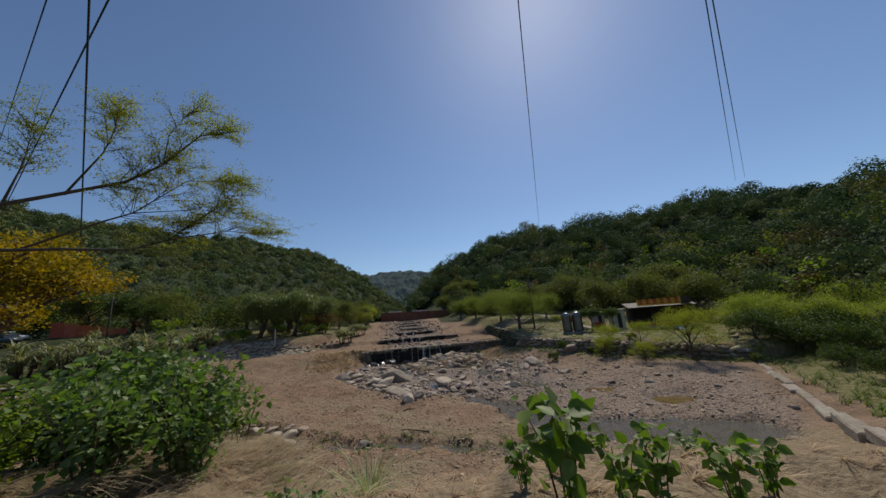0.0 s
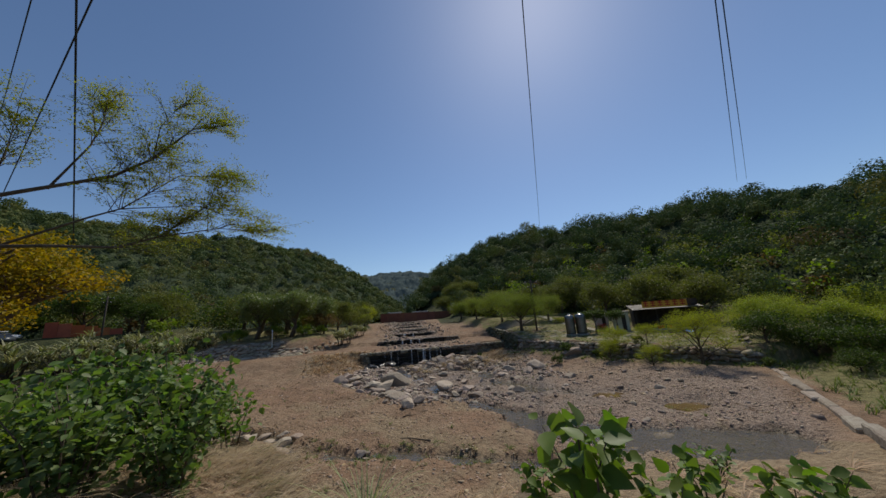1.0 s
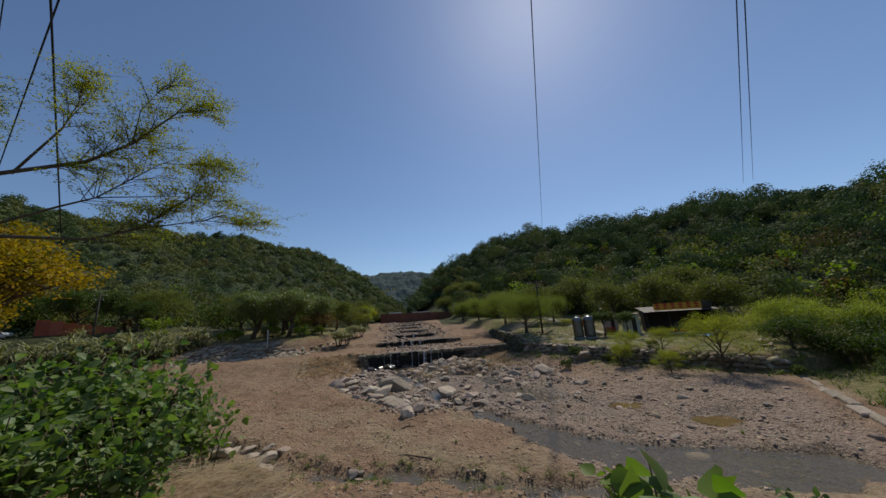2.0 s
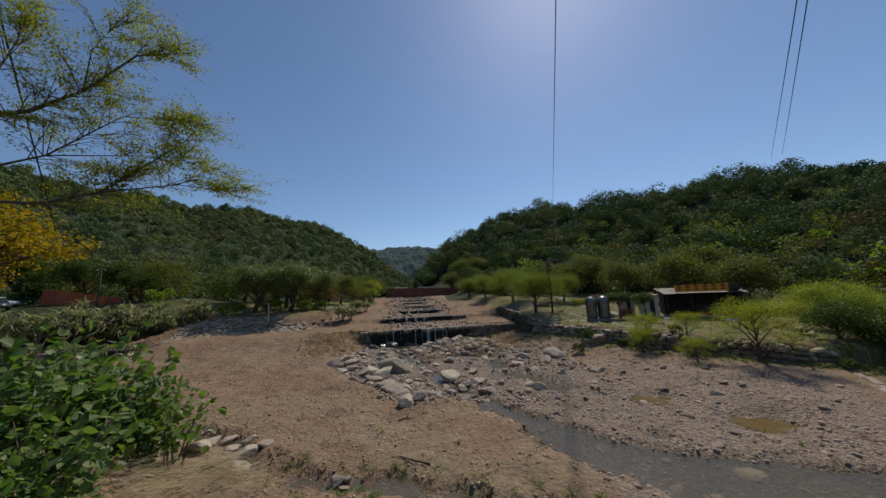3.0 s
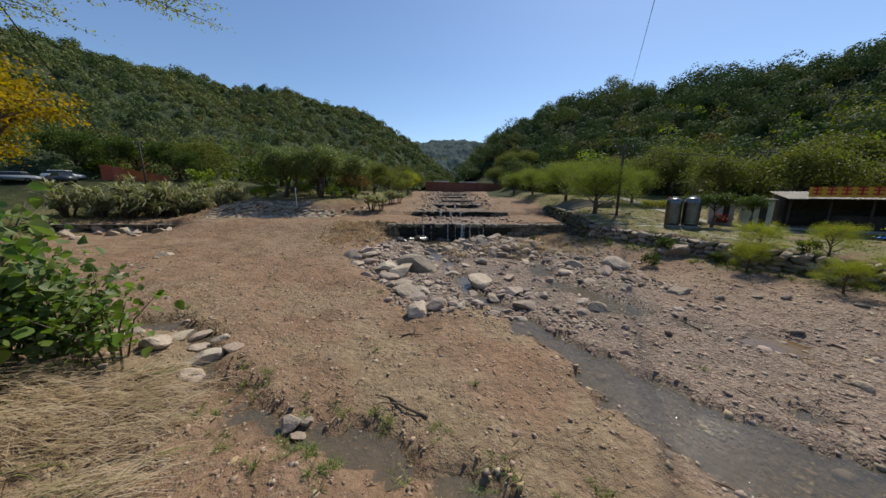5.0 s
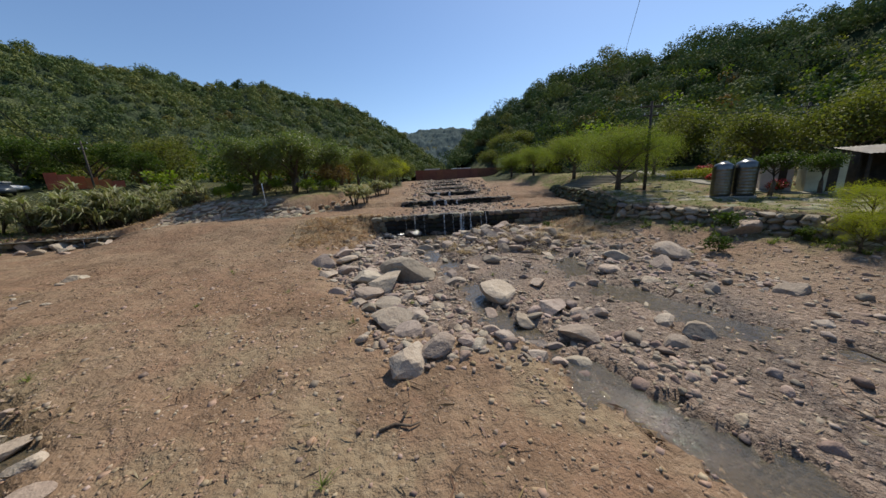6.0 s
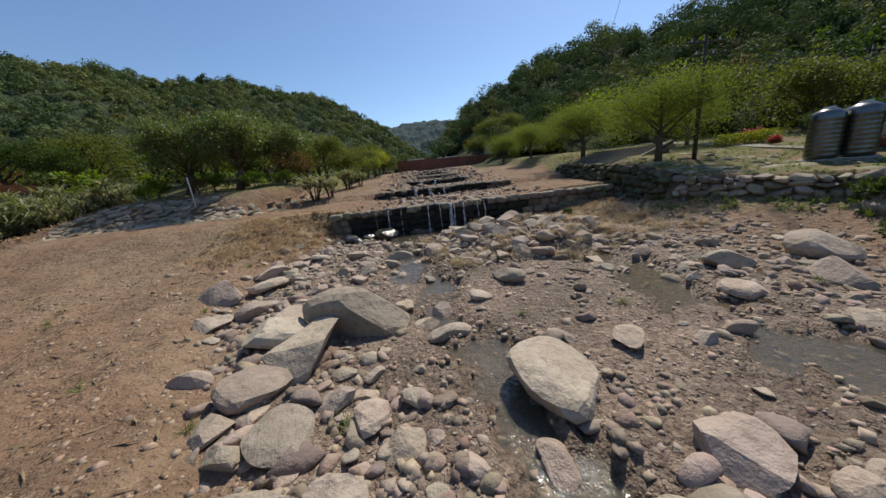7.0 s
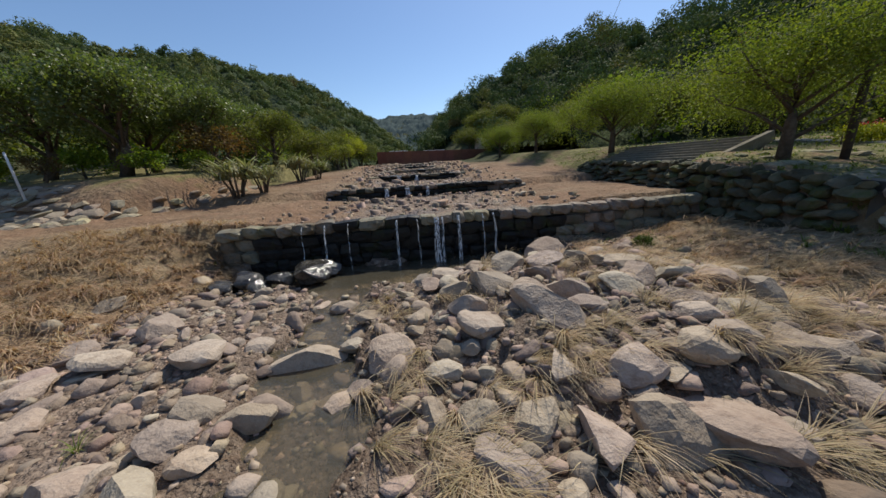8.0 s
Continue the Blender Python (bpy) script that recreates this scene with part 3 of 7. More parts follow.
BIG_WEIR = [(-0.6, 28.3, 0.67), (0.1, 28.1, 0.57), (2.5, 27.6, 0.44), (3.0, 27.5, 0.58), (3.7, 27.4, 0.57), (4.3, 27.0, 0.68), (3.2, 26.9, 0.61), (5.0, 26.9, 0.86), (5.7, 26.9, 1.0), (6.0, 27.3, 0.89),
            (6.4, 26.8, 0.52), (1.9, 28.9, 0.85), (1.1, 28.4, 0.55), (0.5, 29.4, 1.06), (4.7, 29.0, 1.21), (6.2, 27.8, 0.82), (-0.5, 29.9, 0.5), (-2.9, 30.1, 0.64), (-2.7, 29.4, 0.74), (-2.8, 30.8, 0.8),
            (-1.3, 29.6, 0.86), (4.0, 30.5, 0.99), (6.2, 32.6, 1.41), (8.0, 33.3, 0.9), (4.6, 29.7, 0.75)]
BIG_SIDE = [(5.3, 29.7, 0.64), (2.5, 30.0, 0.58), (7.7, 27.8, 0.93), (6.8, 28.5, 0.54), (7.3, 28.5, 0.56), (6.3, 29.6, 0.69), (7.9, 28.4, 0.74), (-3.5, 29.2, 0.73), (-2.7, 28.4, 0.5), (-0.6, 27.8, 0.64),
            (-0.1, 27.5, 0.48), (-1.3, 27.4, 0.64), (-1.0, 27.4, 0.35), (-0.5, 27.2, 0.68), (0.7, 27.0, 0.5), (5.2, 27.7, 0.63), (5.6, 27.6, 0.44), (4.7, 28.1, 0.36), (0.5, 28.8, 0.42), (8.1, 31.9, 0.93),
            (3.3, 31.7, 0.86), (5.2, 30.7, 0.78), (7.8, 27.2, 0.56), (8.3, 29.6, 0.68)]
BIG_NEAR = [(-5.2, 13.9, 0.75), (-6.0, 14.6, 0.6), (-5.5, 14.9, 0.6), (-7.0, 14.4, 0.8), (-4.7, 14.3, 0.5), (-6.4, 15.3, 0.6), (-1.6, 11.5, 0.42), (-1.35, 11.3, 0.3), (-1.3, 11.6, 0.28), (16.4, 25.2, 1.8), (-4.9, 13.2, 0.7), (-8.4, 15.2, 0.5)]
g_heap = np.random.RandomState(404)
HEAP = []
while len(HEAP) < 46:
    hx, hy = g_heap.uniform(2.0, 9.6), g_heap.uniform(26.8, 33.2)
    inside = 1 - ((hx - 5.9) / 3.9) ** 2 - ((hy - 29.9 + 0.18 * (hx - 5.9)) / 2.9) ** 2
    hw = g_heap.uniform(0.38, 0.62) + 0.5 * max(inside, 0) * g_heap.rand()
    if inside > -0.05 and all(math.hypot(hx - a, hy - b) > 0.36 * (hw + c) for a, b, c in HEAP):
        HEAP.append((hx, hy, hw))
taken = []
for k, (x, y, w) in enumerate(BIG_FIELD + BIG_CHANNEL + BIG_EDGE + BIG_WEIR + BIG_SIDE + BIG_NEAR):
    if any(math.hypot(x - p, y - q) < 0.28 * (w + r) for p, q, r in taken):
        continue
    ob = put_stone(BOULDERS[(7 * k) % 12], x, y, ground_z(x, y) + 0.11 * w, w * 1.0, tilt=16)
    tagged(ob, "weathered grey-brown boulder half sunk in the river bed", "boulder", "boulders in the river bed")
    taken.append((x, y, w))
for k, (x, y, w) in enumerate(HEAP):
    if any(math.hypot(x - a, y - b) < 0.3 * (w + c) for a, b, c in taken):
        continue
    ob = put_stone(BOULDERS[(5 * k + 3) % 12], x, y, ground_z(x, y) + 0.10 * w, w * 1.1, tilt=26)
    tagged(ob, "weathered grey-brown boulder heaped below the weir", "boulder", "boulders heaped below the weir")
    taken.append((x, y, w))
for x, y, w in ((-0.7, 33.6, 1.15), (-1.5, 33.3, 0.8), (-2.5, 33.5, 0.75), (-0.3, 34.0, 0.75), (-1.9, 33.0, 0.55), (-3.0, 33.2, 0.6)):
    ob = put_stone(BOULDERS[int(abs(x) * 7) % 12], x, y, 0.12 + 0.2 * w, w)
    ob.data = ob.data.copy()
    ob.data.materials.clear()
    ob.data.materials.append(M_WETROCK)
    tagged(ob, "dark wet boulder shining below the falls", "boulder", "wet boulders below the falls")
    taken.append((x, y, w))


def rock_density(x, y):
    """Chance of a middling stone."""
    e = rock_edge(np.array([y]))[0]
    d = 0.0
    if y < 34.5 and y > 17 and abs(x - e - 1.2) < 1.8:
        d = 1.0
    if 26.5 < y < 34 and 2.0 < x < 9.5:
        d = max(d, 1.0)
    if 26.5 < y < 33 and -4 < x < 2:
        d = max(d, 0.55)
    if 19 < y < 27 and 8 < x < 13:
        d = max(d, 0.5)
    if 16 < y < 28 and e < x < 8:
        d = max(d, 0.18)
    if 9 < y < 27 and 8 < x < 18:
        d = max(d, 0.03)
    return d


count = 0
while count < 230:
    x, y = rng.uniform(-6, 18), rng.uniform(9, 34.3)
    if rng.rand() > rock_density(x, y):
        continue
    w = min(0.22 + rng.exponential(0.2), 0.85)
    if any(math.hypot(x - a, y - b) < 0.42 * (w + c) for a, b, c in taken):
        continue
    ob = put_stone((BOULDERS + COBBLES)[rng.randint(20)], x, y, ground_z(x, y) + 0.04 * w, w, tilt=22, name="stone")
    tagged(ob, "loose grey-brown stone lying in the river bed", "stone", "loose stones in the river bed")
    taken.append((x, y, w))
    count += 1


def gravel_cloud(name, xs, ys, sizes, mat, seed, sink=0.1):
    """Many small stones in one mesh, each an island."""
    g = np.random.RandomState(seed)
    bm = bmesh.new()
    bmesh.ops.create_cube(bm, size=0.8)
    bmesh.ops.triangulate(bm, faces=bm.faces[:])
    base = np.array([v.co[:] for v in bm.verts])
    tri = np.array([[v.index for v in f.verts] for f in bm.faces if f.normal.z > -0.5])
    bm.free()
    n, k = len(xs), len(base)
    forms = np.stack([base * g.uniform(0.45, 1.1, (k, 1)) * g.uniform(0.7, 1.3, 3) + g.uniform(-0.1, 0.1, (k, 3)) for _ in range(40)])
    p = forms[g.randint(40, size=n)]
    p[:, :, 2] *= g.uniform(0.4, 0.85, n)[:, None]
    a = g.uniform(0, 2 * np.pi, n)
    c, s = np.cos(a)[:, None], np.sin(a)[:, None]
    x = (p[:, :, 0] * c - p[:, :, 1] * s) * sizes[:, None] + xs[:, None]
    y = (p[:, :, 0] * s + p[:, :, 1] * c) * sizes[:, None] + ys[:, None]
    z = p[:, :, 2] * sizes[:, None] + (land(xs, ys) + sink * sizes)[:, None]
    faces = (tri[None] + (np.arange(n) * k)[:, None, None]).reshape(-1, 3)
    return mesh_object(name, np.stack([x, y, z], -1).reshape(-1, 3), faces, mat)


M_GRAVEL = material("gravel", (0.30, 0.225, 0.165), 0.9, [(20, 0.45, 0.65, (0.40, 0.315, 0.24), 0.7)], random_hue=0.42, per="island", specular=0.25)


def scatter(n, x0, x1, y0, y1, keep, seed):
    g = np.random.RandomState(seed)
    x, y = g.uniform(x0, x1, n), g.uniform(y0, y1, n)
    ok = g.rand(n) < keep(x, y)
    return x[ok], y[ok], g


def bed_keep(x, y):
    e = rock_edge(y)
    k = sm(x - e, -0.6, 0.6) * (0.35 + 0.65 * sm(0.2 + waves(x, y, 3.0, 71), -0.2, 0.6)) * (x < right_foot(y) - 0.4)
    k = k * (1 - 0.55 * sm(x, 10, 14) * sm(y, 18, 26))
    return np.maximum(k, 0.13 * (x <= e) + 0.4 * (x <= e) * sm(waves(x, y, 2.4, 73), 0.35, 0.6))


def cobble_cloud(name, xs, ys, sizes, mat, seed):
    """Angular stones too many to count, each an island."""
    g = np.random.RandomState(seed)
    n = len(xs)
    forms, tri = [], None
    for k in range(20):
        me = stone_mesh("form", 500 + k, mat, 2, 11, 0.08, (0.4, 0.55, 0.7)[k % 3])
        forms.append(np.array([v.co[:] for v in me.vertices]))
        tri = np.array([p.vertices[:] for p in me.polygons])
        bpy.data.meshes.remove(me)
    k = len(forms[0])
    p = np.array(forms)[g.randint(20, size=n)]
    a = g.uniform(0, 2 * np.pi, n)
    c, s = np.cos(a)[:, None], np.sin(a)[:, None]
    tx, ty = g.uniform(-0.35, 0.35, (2, n, 1))
    px, py = p[:, :, 0] * c - p[:, :, 1] * s, p[:, :, 0] * s + p[:, :, 1] * c
    v = np.stack([px * sizes[:, None] + xs[:, None], py * sizes[:, None] + ys[:, None], (p[:, :, 2] + tx * px + ty * py) * sizes[:, None] + (land(xs, ys) + 0.03 * sizes)[:, None]], -1)
    return mesh_object(name, v.reshape(-1, 3), (tri[None] + (np.arange(n) * k)[:, None, None]).reshape(-1, 3), mat)


def cobble_keep(x, y):
    e = rock_edge(y)
    k = np.maximum(sm(1.9 - np.abs(x - e - 1.3), 0, 1.2) * sm(y, 14.8, 16.2), sm(x, 1.5, 3.0) * sm(10.5 - x, 0, 1.5) * sm(y, 25.5, 28) * (y < 34.3))
    k = np.maximum(k, 0.55 * sm(y, 25.5, 28) * (x > e) * (x < 3))
    k = np.maximum(k, 0.5 * sm(x, 8, 9) * sm(14 - x, 0, 2) * sm(y, 19, 21) * (y < 28))
    k = np.maximum(k, 0.20 * (x > e) * (x < right_foot(y) - 1) * (y > 8) * sm(waves(x, y, 3.5, 77), -0.1, 0.6))
    k = np.maximum(k, 0.85 * sm(1 - ((x - 2.3) / 3.6) ** 2 - ((y - 18.8) / 2.6) ** 2, 0, 0.4))
    k = k * sm(line_distance(x, y, POOL), 0.6, 1.2) * (1 - 0.8 * (1 - sm(line_distance(x, y, STREAM), 0.4, 1.0)) * sm(30 - y, 0, 3))
    return k


x, y, g = scatter(17000, -6.5, 18, 8, 34.4, cobble_keep, 15)
s = np.minimum(0.11 + g.exponential(0.10, len(x)), 0.5)
small = s < 0.19
sx, sy, ss = x[small], y[small], s[small]
x, y, s = x[~small], y[~small], s[~small]
M_COBBLE = material("cobble_rock", (0.27, 0.205, 0.155), 0.88, [(2.3, 0.4, 0.65, (0.37, 0.295, 0.23), 0.8), (12, 0.5, 0.7, (0.25, 0.20, 0.155), 0.7)], [(12, 0.03), (50, 0.008)], random_hue=0.4, per="island", specular=0.3)
tagged(cobble_cloud("cobbles", x, y, s, M_COBBLE, 16), "angular grey-brown cobbles heaped along the channel", "cobbles", kind="stuff")
tagged(gravel_cloud("small_cobbles", sx, sy, ss * 1.15, M_COBBLE, 17, 0.02), "small angular cobbles between the larger stones", "cobbles", kind="stuff")
x, y, g = scatter(44000, -12, 20, 7, 34.6, bed_keep, 5)
s = np.minimum(0.035 + g.exponential(0.032, len(x)), 0.22)
tagged(gravel_cloud("gravel", x, y, s, M_GRAVEL, 9, -0.04), "loose grey-brown gravel strewn over the river bed", "gravel", kind="stuff")
x, y, g = scatter(76000, -18, 6, 7, 34, lambda x, y: (x < rock_edge(y) + 0.3) * (0.2 + 0.8 * sm(waves(x, y, 1.8, 75), -0.1, 0.5)) * (1 - 0.6 * sm(y, 14, 28)), 8)
s = np.minimum(0.022 + g.exponential(0.026, len(x)), 0.2)
M_CLOD = material("clods", (0.29, 0.20, 0.13), 0.95, [(15, 0.45, 0.65, (0.37, 0.275, 0.19), 0.7)], random_hue=0.3, per="island", specular=0.15)
tagged(gravel_cloud("clods", x, y, s, M_CLOD, 19, -0.1), "small clods and pebbles on the bare earth", "pebbles", kind="stuff")
x, y, g = scatter(5000, -4, 12, 35.8, 90, lambda x, y: sm(4.6 - np.abs(x - 3.2), -2.5, 1.5) * 0.9, 6)
s = np.minimum(0.10 + g.exponential(0.12, len(x)), 0.7)
tagged(gravel_cloud("upstream_stones", x, y, s, M_GRAVEL, 10), "stones scattered over the stepped bed above the weir", "stones", kind="stuff")


# ---- weirs, walls and revetments ----
def build_weir(name, x0, x1, y, z0, z1, rows, single):
    deep = 0.55
    bm = bmesh.new()
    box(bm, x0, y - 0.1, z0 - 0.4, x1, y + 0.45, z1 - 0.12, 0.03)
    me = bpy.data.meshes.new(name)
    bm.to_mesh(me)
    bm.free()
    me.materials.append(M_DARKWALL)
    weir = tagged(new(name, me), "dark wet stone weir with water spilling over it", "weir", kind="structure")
    high = (z1 - z0) / rows
    for r in range(rows):
        x = x0 + rng.uniform(-0.3, 0)
        while x < x1:
            w = rng.uniform(0.35, 0.95)
            top = r == rows - 1
            back = 0.0 if top else 0.10 - 0.03 * (rows - r)
            # wet also picks the stones whose colour carries the face's shade
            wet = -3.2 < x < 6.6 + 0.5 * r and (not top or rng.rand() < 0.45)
            ob = put_stone((WETSHADE_STONES if wet else WEIRSTONES)[rng.randint(8)], x + w / 2, y + back + rng.uniform(-0.09, 0.07), z0 + high * (r + 0.5) + (0.02 if top else 0), 1.0, weir, 6,
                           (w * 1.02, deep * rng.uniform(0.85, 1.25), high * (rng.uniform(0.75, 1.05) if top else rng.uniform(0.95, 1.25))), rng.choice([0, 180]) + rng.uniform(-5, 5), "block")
            x += w * 0.98
    return weir


build_weir("weir_1", -3.7, 13.6, 35.15, 0.0, 1.55, 4, True)
for k, ((wy, wz), (_, below)) in enumerate(zip(WEIRS[1:], WEIRS)):
    build_weir("weir_%d" % (k + 2), (-2.2, -0.4, 0.2, 0.6, 0.9, 1.2)[k], (9.4, 7.2, 6.4, 6.0, 6.2, 6.4)[k], wy, below + 0.05, wz + 0.04, 2 if k < 2 else 1, False)


def stone_wall(name, path, rows, z_of, size, lean, label, mats_stones, back=0.12):
    """A dry-stone face along a path; z_of(x, y) gives foot and head."""
    wall = None
    pts = [Vector(p) for p in path]
    bm = bmesh.new()
    for a, b in zip(pts, pts[1:]):
        n = max(2, int((b - a).length / 0.8))
        prev = None
        for i in range(n + 1):
            p = a.lerp(b, i / n)
            side = Vector((b.y - a.y, a.x - b.x)).normalized()
            f, h = z_of(p.x, p.y)
            q = p + side * lean
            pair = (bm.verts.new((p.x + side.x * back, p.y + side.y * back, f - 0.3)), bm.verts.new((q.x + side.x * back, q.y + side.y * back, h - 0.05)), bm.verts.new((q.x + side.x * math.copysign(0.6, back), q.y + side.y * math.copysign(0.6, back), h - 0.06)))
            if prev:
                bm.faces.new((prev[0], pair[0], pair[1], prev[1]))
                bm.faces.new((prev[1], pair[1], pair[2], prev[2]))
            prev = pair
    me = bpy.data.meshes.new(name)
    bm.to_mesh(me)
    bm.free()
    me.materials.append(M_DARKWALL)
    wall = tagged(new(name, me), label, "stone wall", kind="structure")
    for a, b in zip(pts, pts[1:]):
        d = (b - a)
        yaw = math.degrees(math.atan2(d.y, d.x))
        side = Vector((d.y, -d.x)).normalized()
        for r in range(rows):
            s = rng.uniform(0, 0.3)
            while s < d.length:
                w = size * rng.uniform(0.55, 1.5)
                p = a + d.normalized() * (s + w / 2)
                f, h = z_of(p.x, p.y)
                t = (r + 0.5) / rows
                q = p + side * lean * t
                hh = (h - f) / rows
                slope = math.hypot(hh, lean / rows)
                ob = new("stone", mats_stones[rng.randint(len(mats_stones))])
                face = Vector((-side.x, -side.y, 0)) * (h - f) + Vector((0, 0, 1)) * lean
                m = Matrix.Translation((q.x + rng.uniform(-0.08, 0.08), q.y + rng.uniform(-0.08, 0.08), f + (h - f) * t + rng.uniform(-0.08, 0.08))) @ pose(0, 0, 0, 0, 0, yaw) @ pose(0, 0, 0, -math.degrees(math.atan2(lean, h - f)), rng.uniform(-16, 16), 0)
                ob.matrix_world = m @ Matrix.Diagonal((w * 1.08, rng.uniform(0.4, 0.6), slope * rng.uniform(0.95, 1.35), 1))
                ob.parent = wall
                s += w * 0.95
    return wall


def right_levels(x, y):
    return ground_z(x - 0.5, y - 0.3) - 0.08, float(np.interp(y, [15, 16.5, 30, 36], [1.0, 1.55, 1.95, 2.35]))


stone_wall("wall_east", [(24.0, 15.6), (22.0, 17.0), (19.5, 21.0), (16.5, 26.0), (13.2, 30.5)][::-1], 4, right_levels, 0.5, -0.22, "rough stone retaining wall below a grassy bank", WALLSTONES, -0.1)
stone_wall("wall_wing", [(13.25, 30.6), (13.5, 36.0), (14.5, 45.0)], 5, lambda x, y: (ground_z(x - 0.4, y), float(np.interp(y, [30, 36, 45], [2.15, 2.75, 2.85]))), 0.5, 0.3, "shaded mossy stone wing wall beside the weir", SHADEMOSS_STONES, 0.1)
stone_wall("wall_west", [(-40.0, 35.5), (-37.0, 36.5), (-30.0, 36.9), (-26.0, 36.7), (-23.5, 37.9)], 2, lambda x, y: (ground_z(x, y - 0.5) - 0.1, 1.25), 1.0, 0.15, "low stone wall with a small fall of water", WALLSTONES, 0.1)


def revetment():
    rv = None
    bm = bmesh.new()
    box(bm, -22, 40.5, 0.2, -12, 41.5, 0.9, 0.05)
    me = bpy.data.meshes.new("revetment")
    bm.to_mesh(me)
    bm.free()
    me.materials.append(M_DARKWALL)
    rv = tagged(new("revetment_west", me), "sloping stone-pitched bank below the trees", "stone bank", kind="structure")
    for r in range(9):
        x = -24.5
        while x < -8.6:
            w = rng.uniform(0.45, 1.1)
            y = left_foot(x + w / 2) + 0.15 + r * 0.40 + rng.uniform(-0.16, 0.16)
            xx = x + w / 2
            if r < 5 or xx < -14:
                ob = put_stone(WALLSTONES[rng.randint(8)], xx, y, ground_z(xx, y) - 0.03, 1.0, rv, 9, (w * 1.08, rng.uniform(0.5, 0.75), 0.3), rng.uniform(-25, 25), "stone")
                ob.rotation_euler.x += radians(24)
            x += w * 0.95
    return rv


revetment()
for x, y, w in ((-35.6, 37.2, 1.2), (-33.2, 37.6, 1.5), (-31.6, 37.4, 1.1), (-30.0, 37.3, 1.5), (-29.0, 37.0, 0.9), (-26.4, 37.0, 1.2), (-25.4, 36.6, 0.8), (-28.2, 36.0, 1.1), (-29.6, 35.4, 0.9), (-31.4, 35.8, 0.8), (-27.0, 35.0, 0.7), (-32.6, 34.4, 1.3), (-30.6, 33.4, 0.9), (-34.6, 34.8, 0.8)):
    y -= 1.3
    tagged(put_stone(BOULDERS[int(abs(x) * 10) % 12], x, y, ground_z(x, y) + 0.1 * w, w), "weathered boulder below the low stone wall", "boulder", "boulders below the low wall")
for k in range(46):
    x, y = (rng.uniform(-23, -14), rng.uniform(17, 27)) if k < 30 else (rng.uniform(-14, -7), rng.uniform(12, 17))
    w = min(0.2 + rng.exponential(0.18), 0.8)
    tagged(put_stone((BOULDERS + COBBLES)[rng.randint(20)], x, y, ground_z(x, y) + 0.05 * w, w, tilt=15, name="stone"), "loose brown stone on the bare earth", "stone", "loose stones on the earth")

# ---- plants ----
M_LEAF_DARK = translucent(material("leaf_dark", (0.055, 0.082, 0.018), 0.6, [(0.6, 0.42, 0.6, (0.085, 0.11, 0.025), 0.8)], random_hue=0.35, per="island", specular=0.12), (1.2, 1.5, 0.5), 0.3)
M_LEAF_MID = translucent(material("leaf_mid", (0.32, 0.34, 0.045), 0.6, [(0.4, 0.42, 0.6, (0.24, 0.27, 0.05), 0.9)], random_hue=0.35, per="island", specular=0.12), (1.2, 1.4, 0.5), 0.35)
M_LEAF_BANK = translucent(material("leaf_bank", (0.12, 0.15, 0.05), 0.42, [(0.4, 0.42, 0.6, (0.17, 0.19, 0.075), 0.9)], random_hue=0.35, per="island", specular=0.4), (1.2, 1.4, 0.5), 0.38)
M_LEAF_LIGHT = translucent(material("leaf_light", (0.15, 0.21, 0.03), 0.6, [(0.7, 0.42, 0.6, (0.22, 0.26, 0.035), 0.8)], random_hue=0.3, per="island", specular=0.12), (1.2, 1.4, 0.4), 0.4)
M_LEAF_SPRAY = translucent(material("leaf_spray", (0.24, 0.26, 0.04), 0.6, [(0.7, 0.42, 0.6, (0.30, 0.27, 0.03), 0.8)], random_hue=0.3, per="island", specular=0.12), (1.3, 1.45, 0.4), 0.5)
M_LEAF_SPRING = translucent(material("leaf_spring", (0.30, 0.31, 0.04), 0.6, [(0.7, 0.42, 0.6, (0.24, 0.27, 0.04), 0.8)], random_hue=0.25, per="island", specular=0.12), (1.3, 1.4, 0.4), 0.5)
M_LEAF_FEATHER = translucent(material("leaf_feather", (0.165, 0.20, 0.042), 0.65, [(0.7, 0.42, 0.6, (0.22, 0.245, 0.055), 0.8)], random_hue=0.3, per="island", specular=0.12), (1.2, 1.35, 0.45), 0.4)
M_LEAF_OLIVE = translucent(material("leaf_olive", (0.13, 0.14, 0.036), 0.6, [(0.6, 0.42, 0.6, (0.175, 0.17, 0.05), 0.8)], random_hue=0.35, per="island", specular=0.12), (1.2, 1.4, 0.5), 0.35)
M_LEAF_YELLOW = translucent(material("leaf_yellow", (0.40, 0.28, 0.016), 0.6, [(0.35, 0.40, 0.58, (0.15, 0.15, 0.02), 0.9)], random_hue=0.25, per="island", specular=0.12), (1.3, 1.2, 0.3), 0.4)
M_LEAF_BROWN = translucent(material("leaf_brown", (0.17, 0.11, 0.045), 0.7, [(0.6, 0.42, 0.6, (0.12, 0.10, 0.035), 0.8)], random_hue=0.3, per="island", specular=0.12), (1.2, 1.1, 0.5), 0.3)
M_LEAF_BROAD = translucent(material("leaf_broad", (0.115, 0.165, 0.05), 0.5, [(1.2, 0.42, 0.6, (0.17, 0.215, 0.075), 0.8), (3.0, 0.58, 0.7, (0.17, 0.15, 0.06), 0.5)], random_hue=0.35, per="island", specular=0.25), (1.2, 1.6, 0.45), 0.35)
M_LEAF_FRESH = translucent(material("leaf_fresh", (0.11, 0.17, 0.03), 0.5, [(1.2, 0.42, 0.6, (0.16, 0.21, 0.04), 0.8)], random_hue=0.25, per="island", specular=0.3), (1.2, 1.5, 0.45), 0.4)
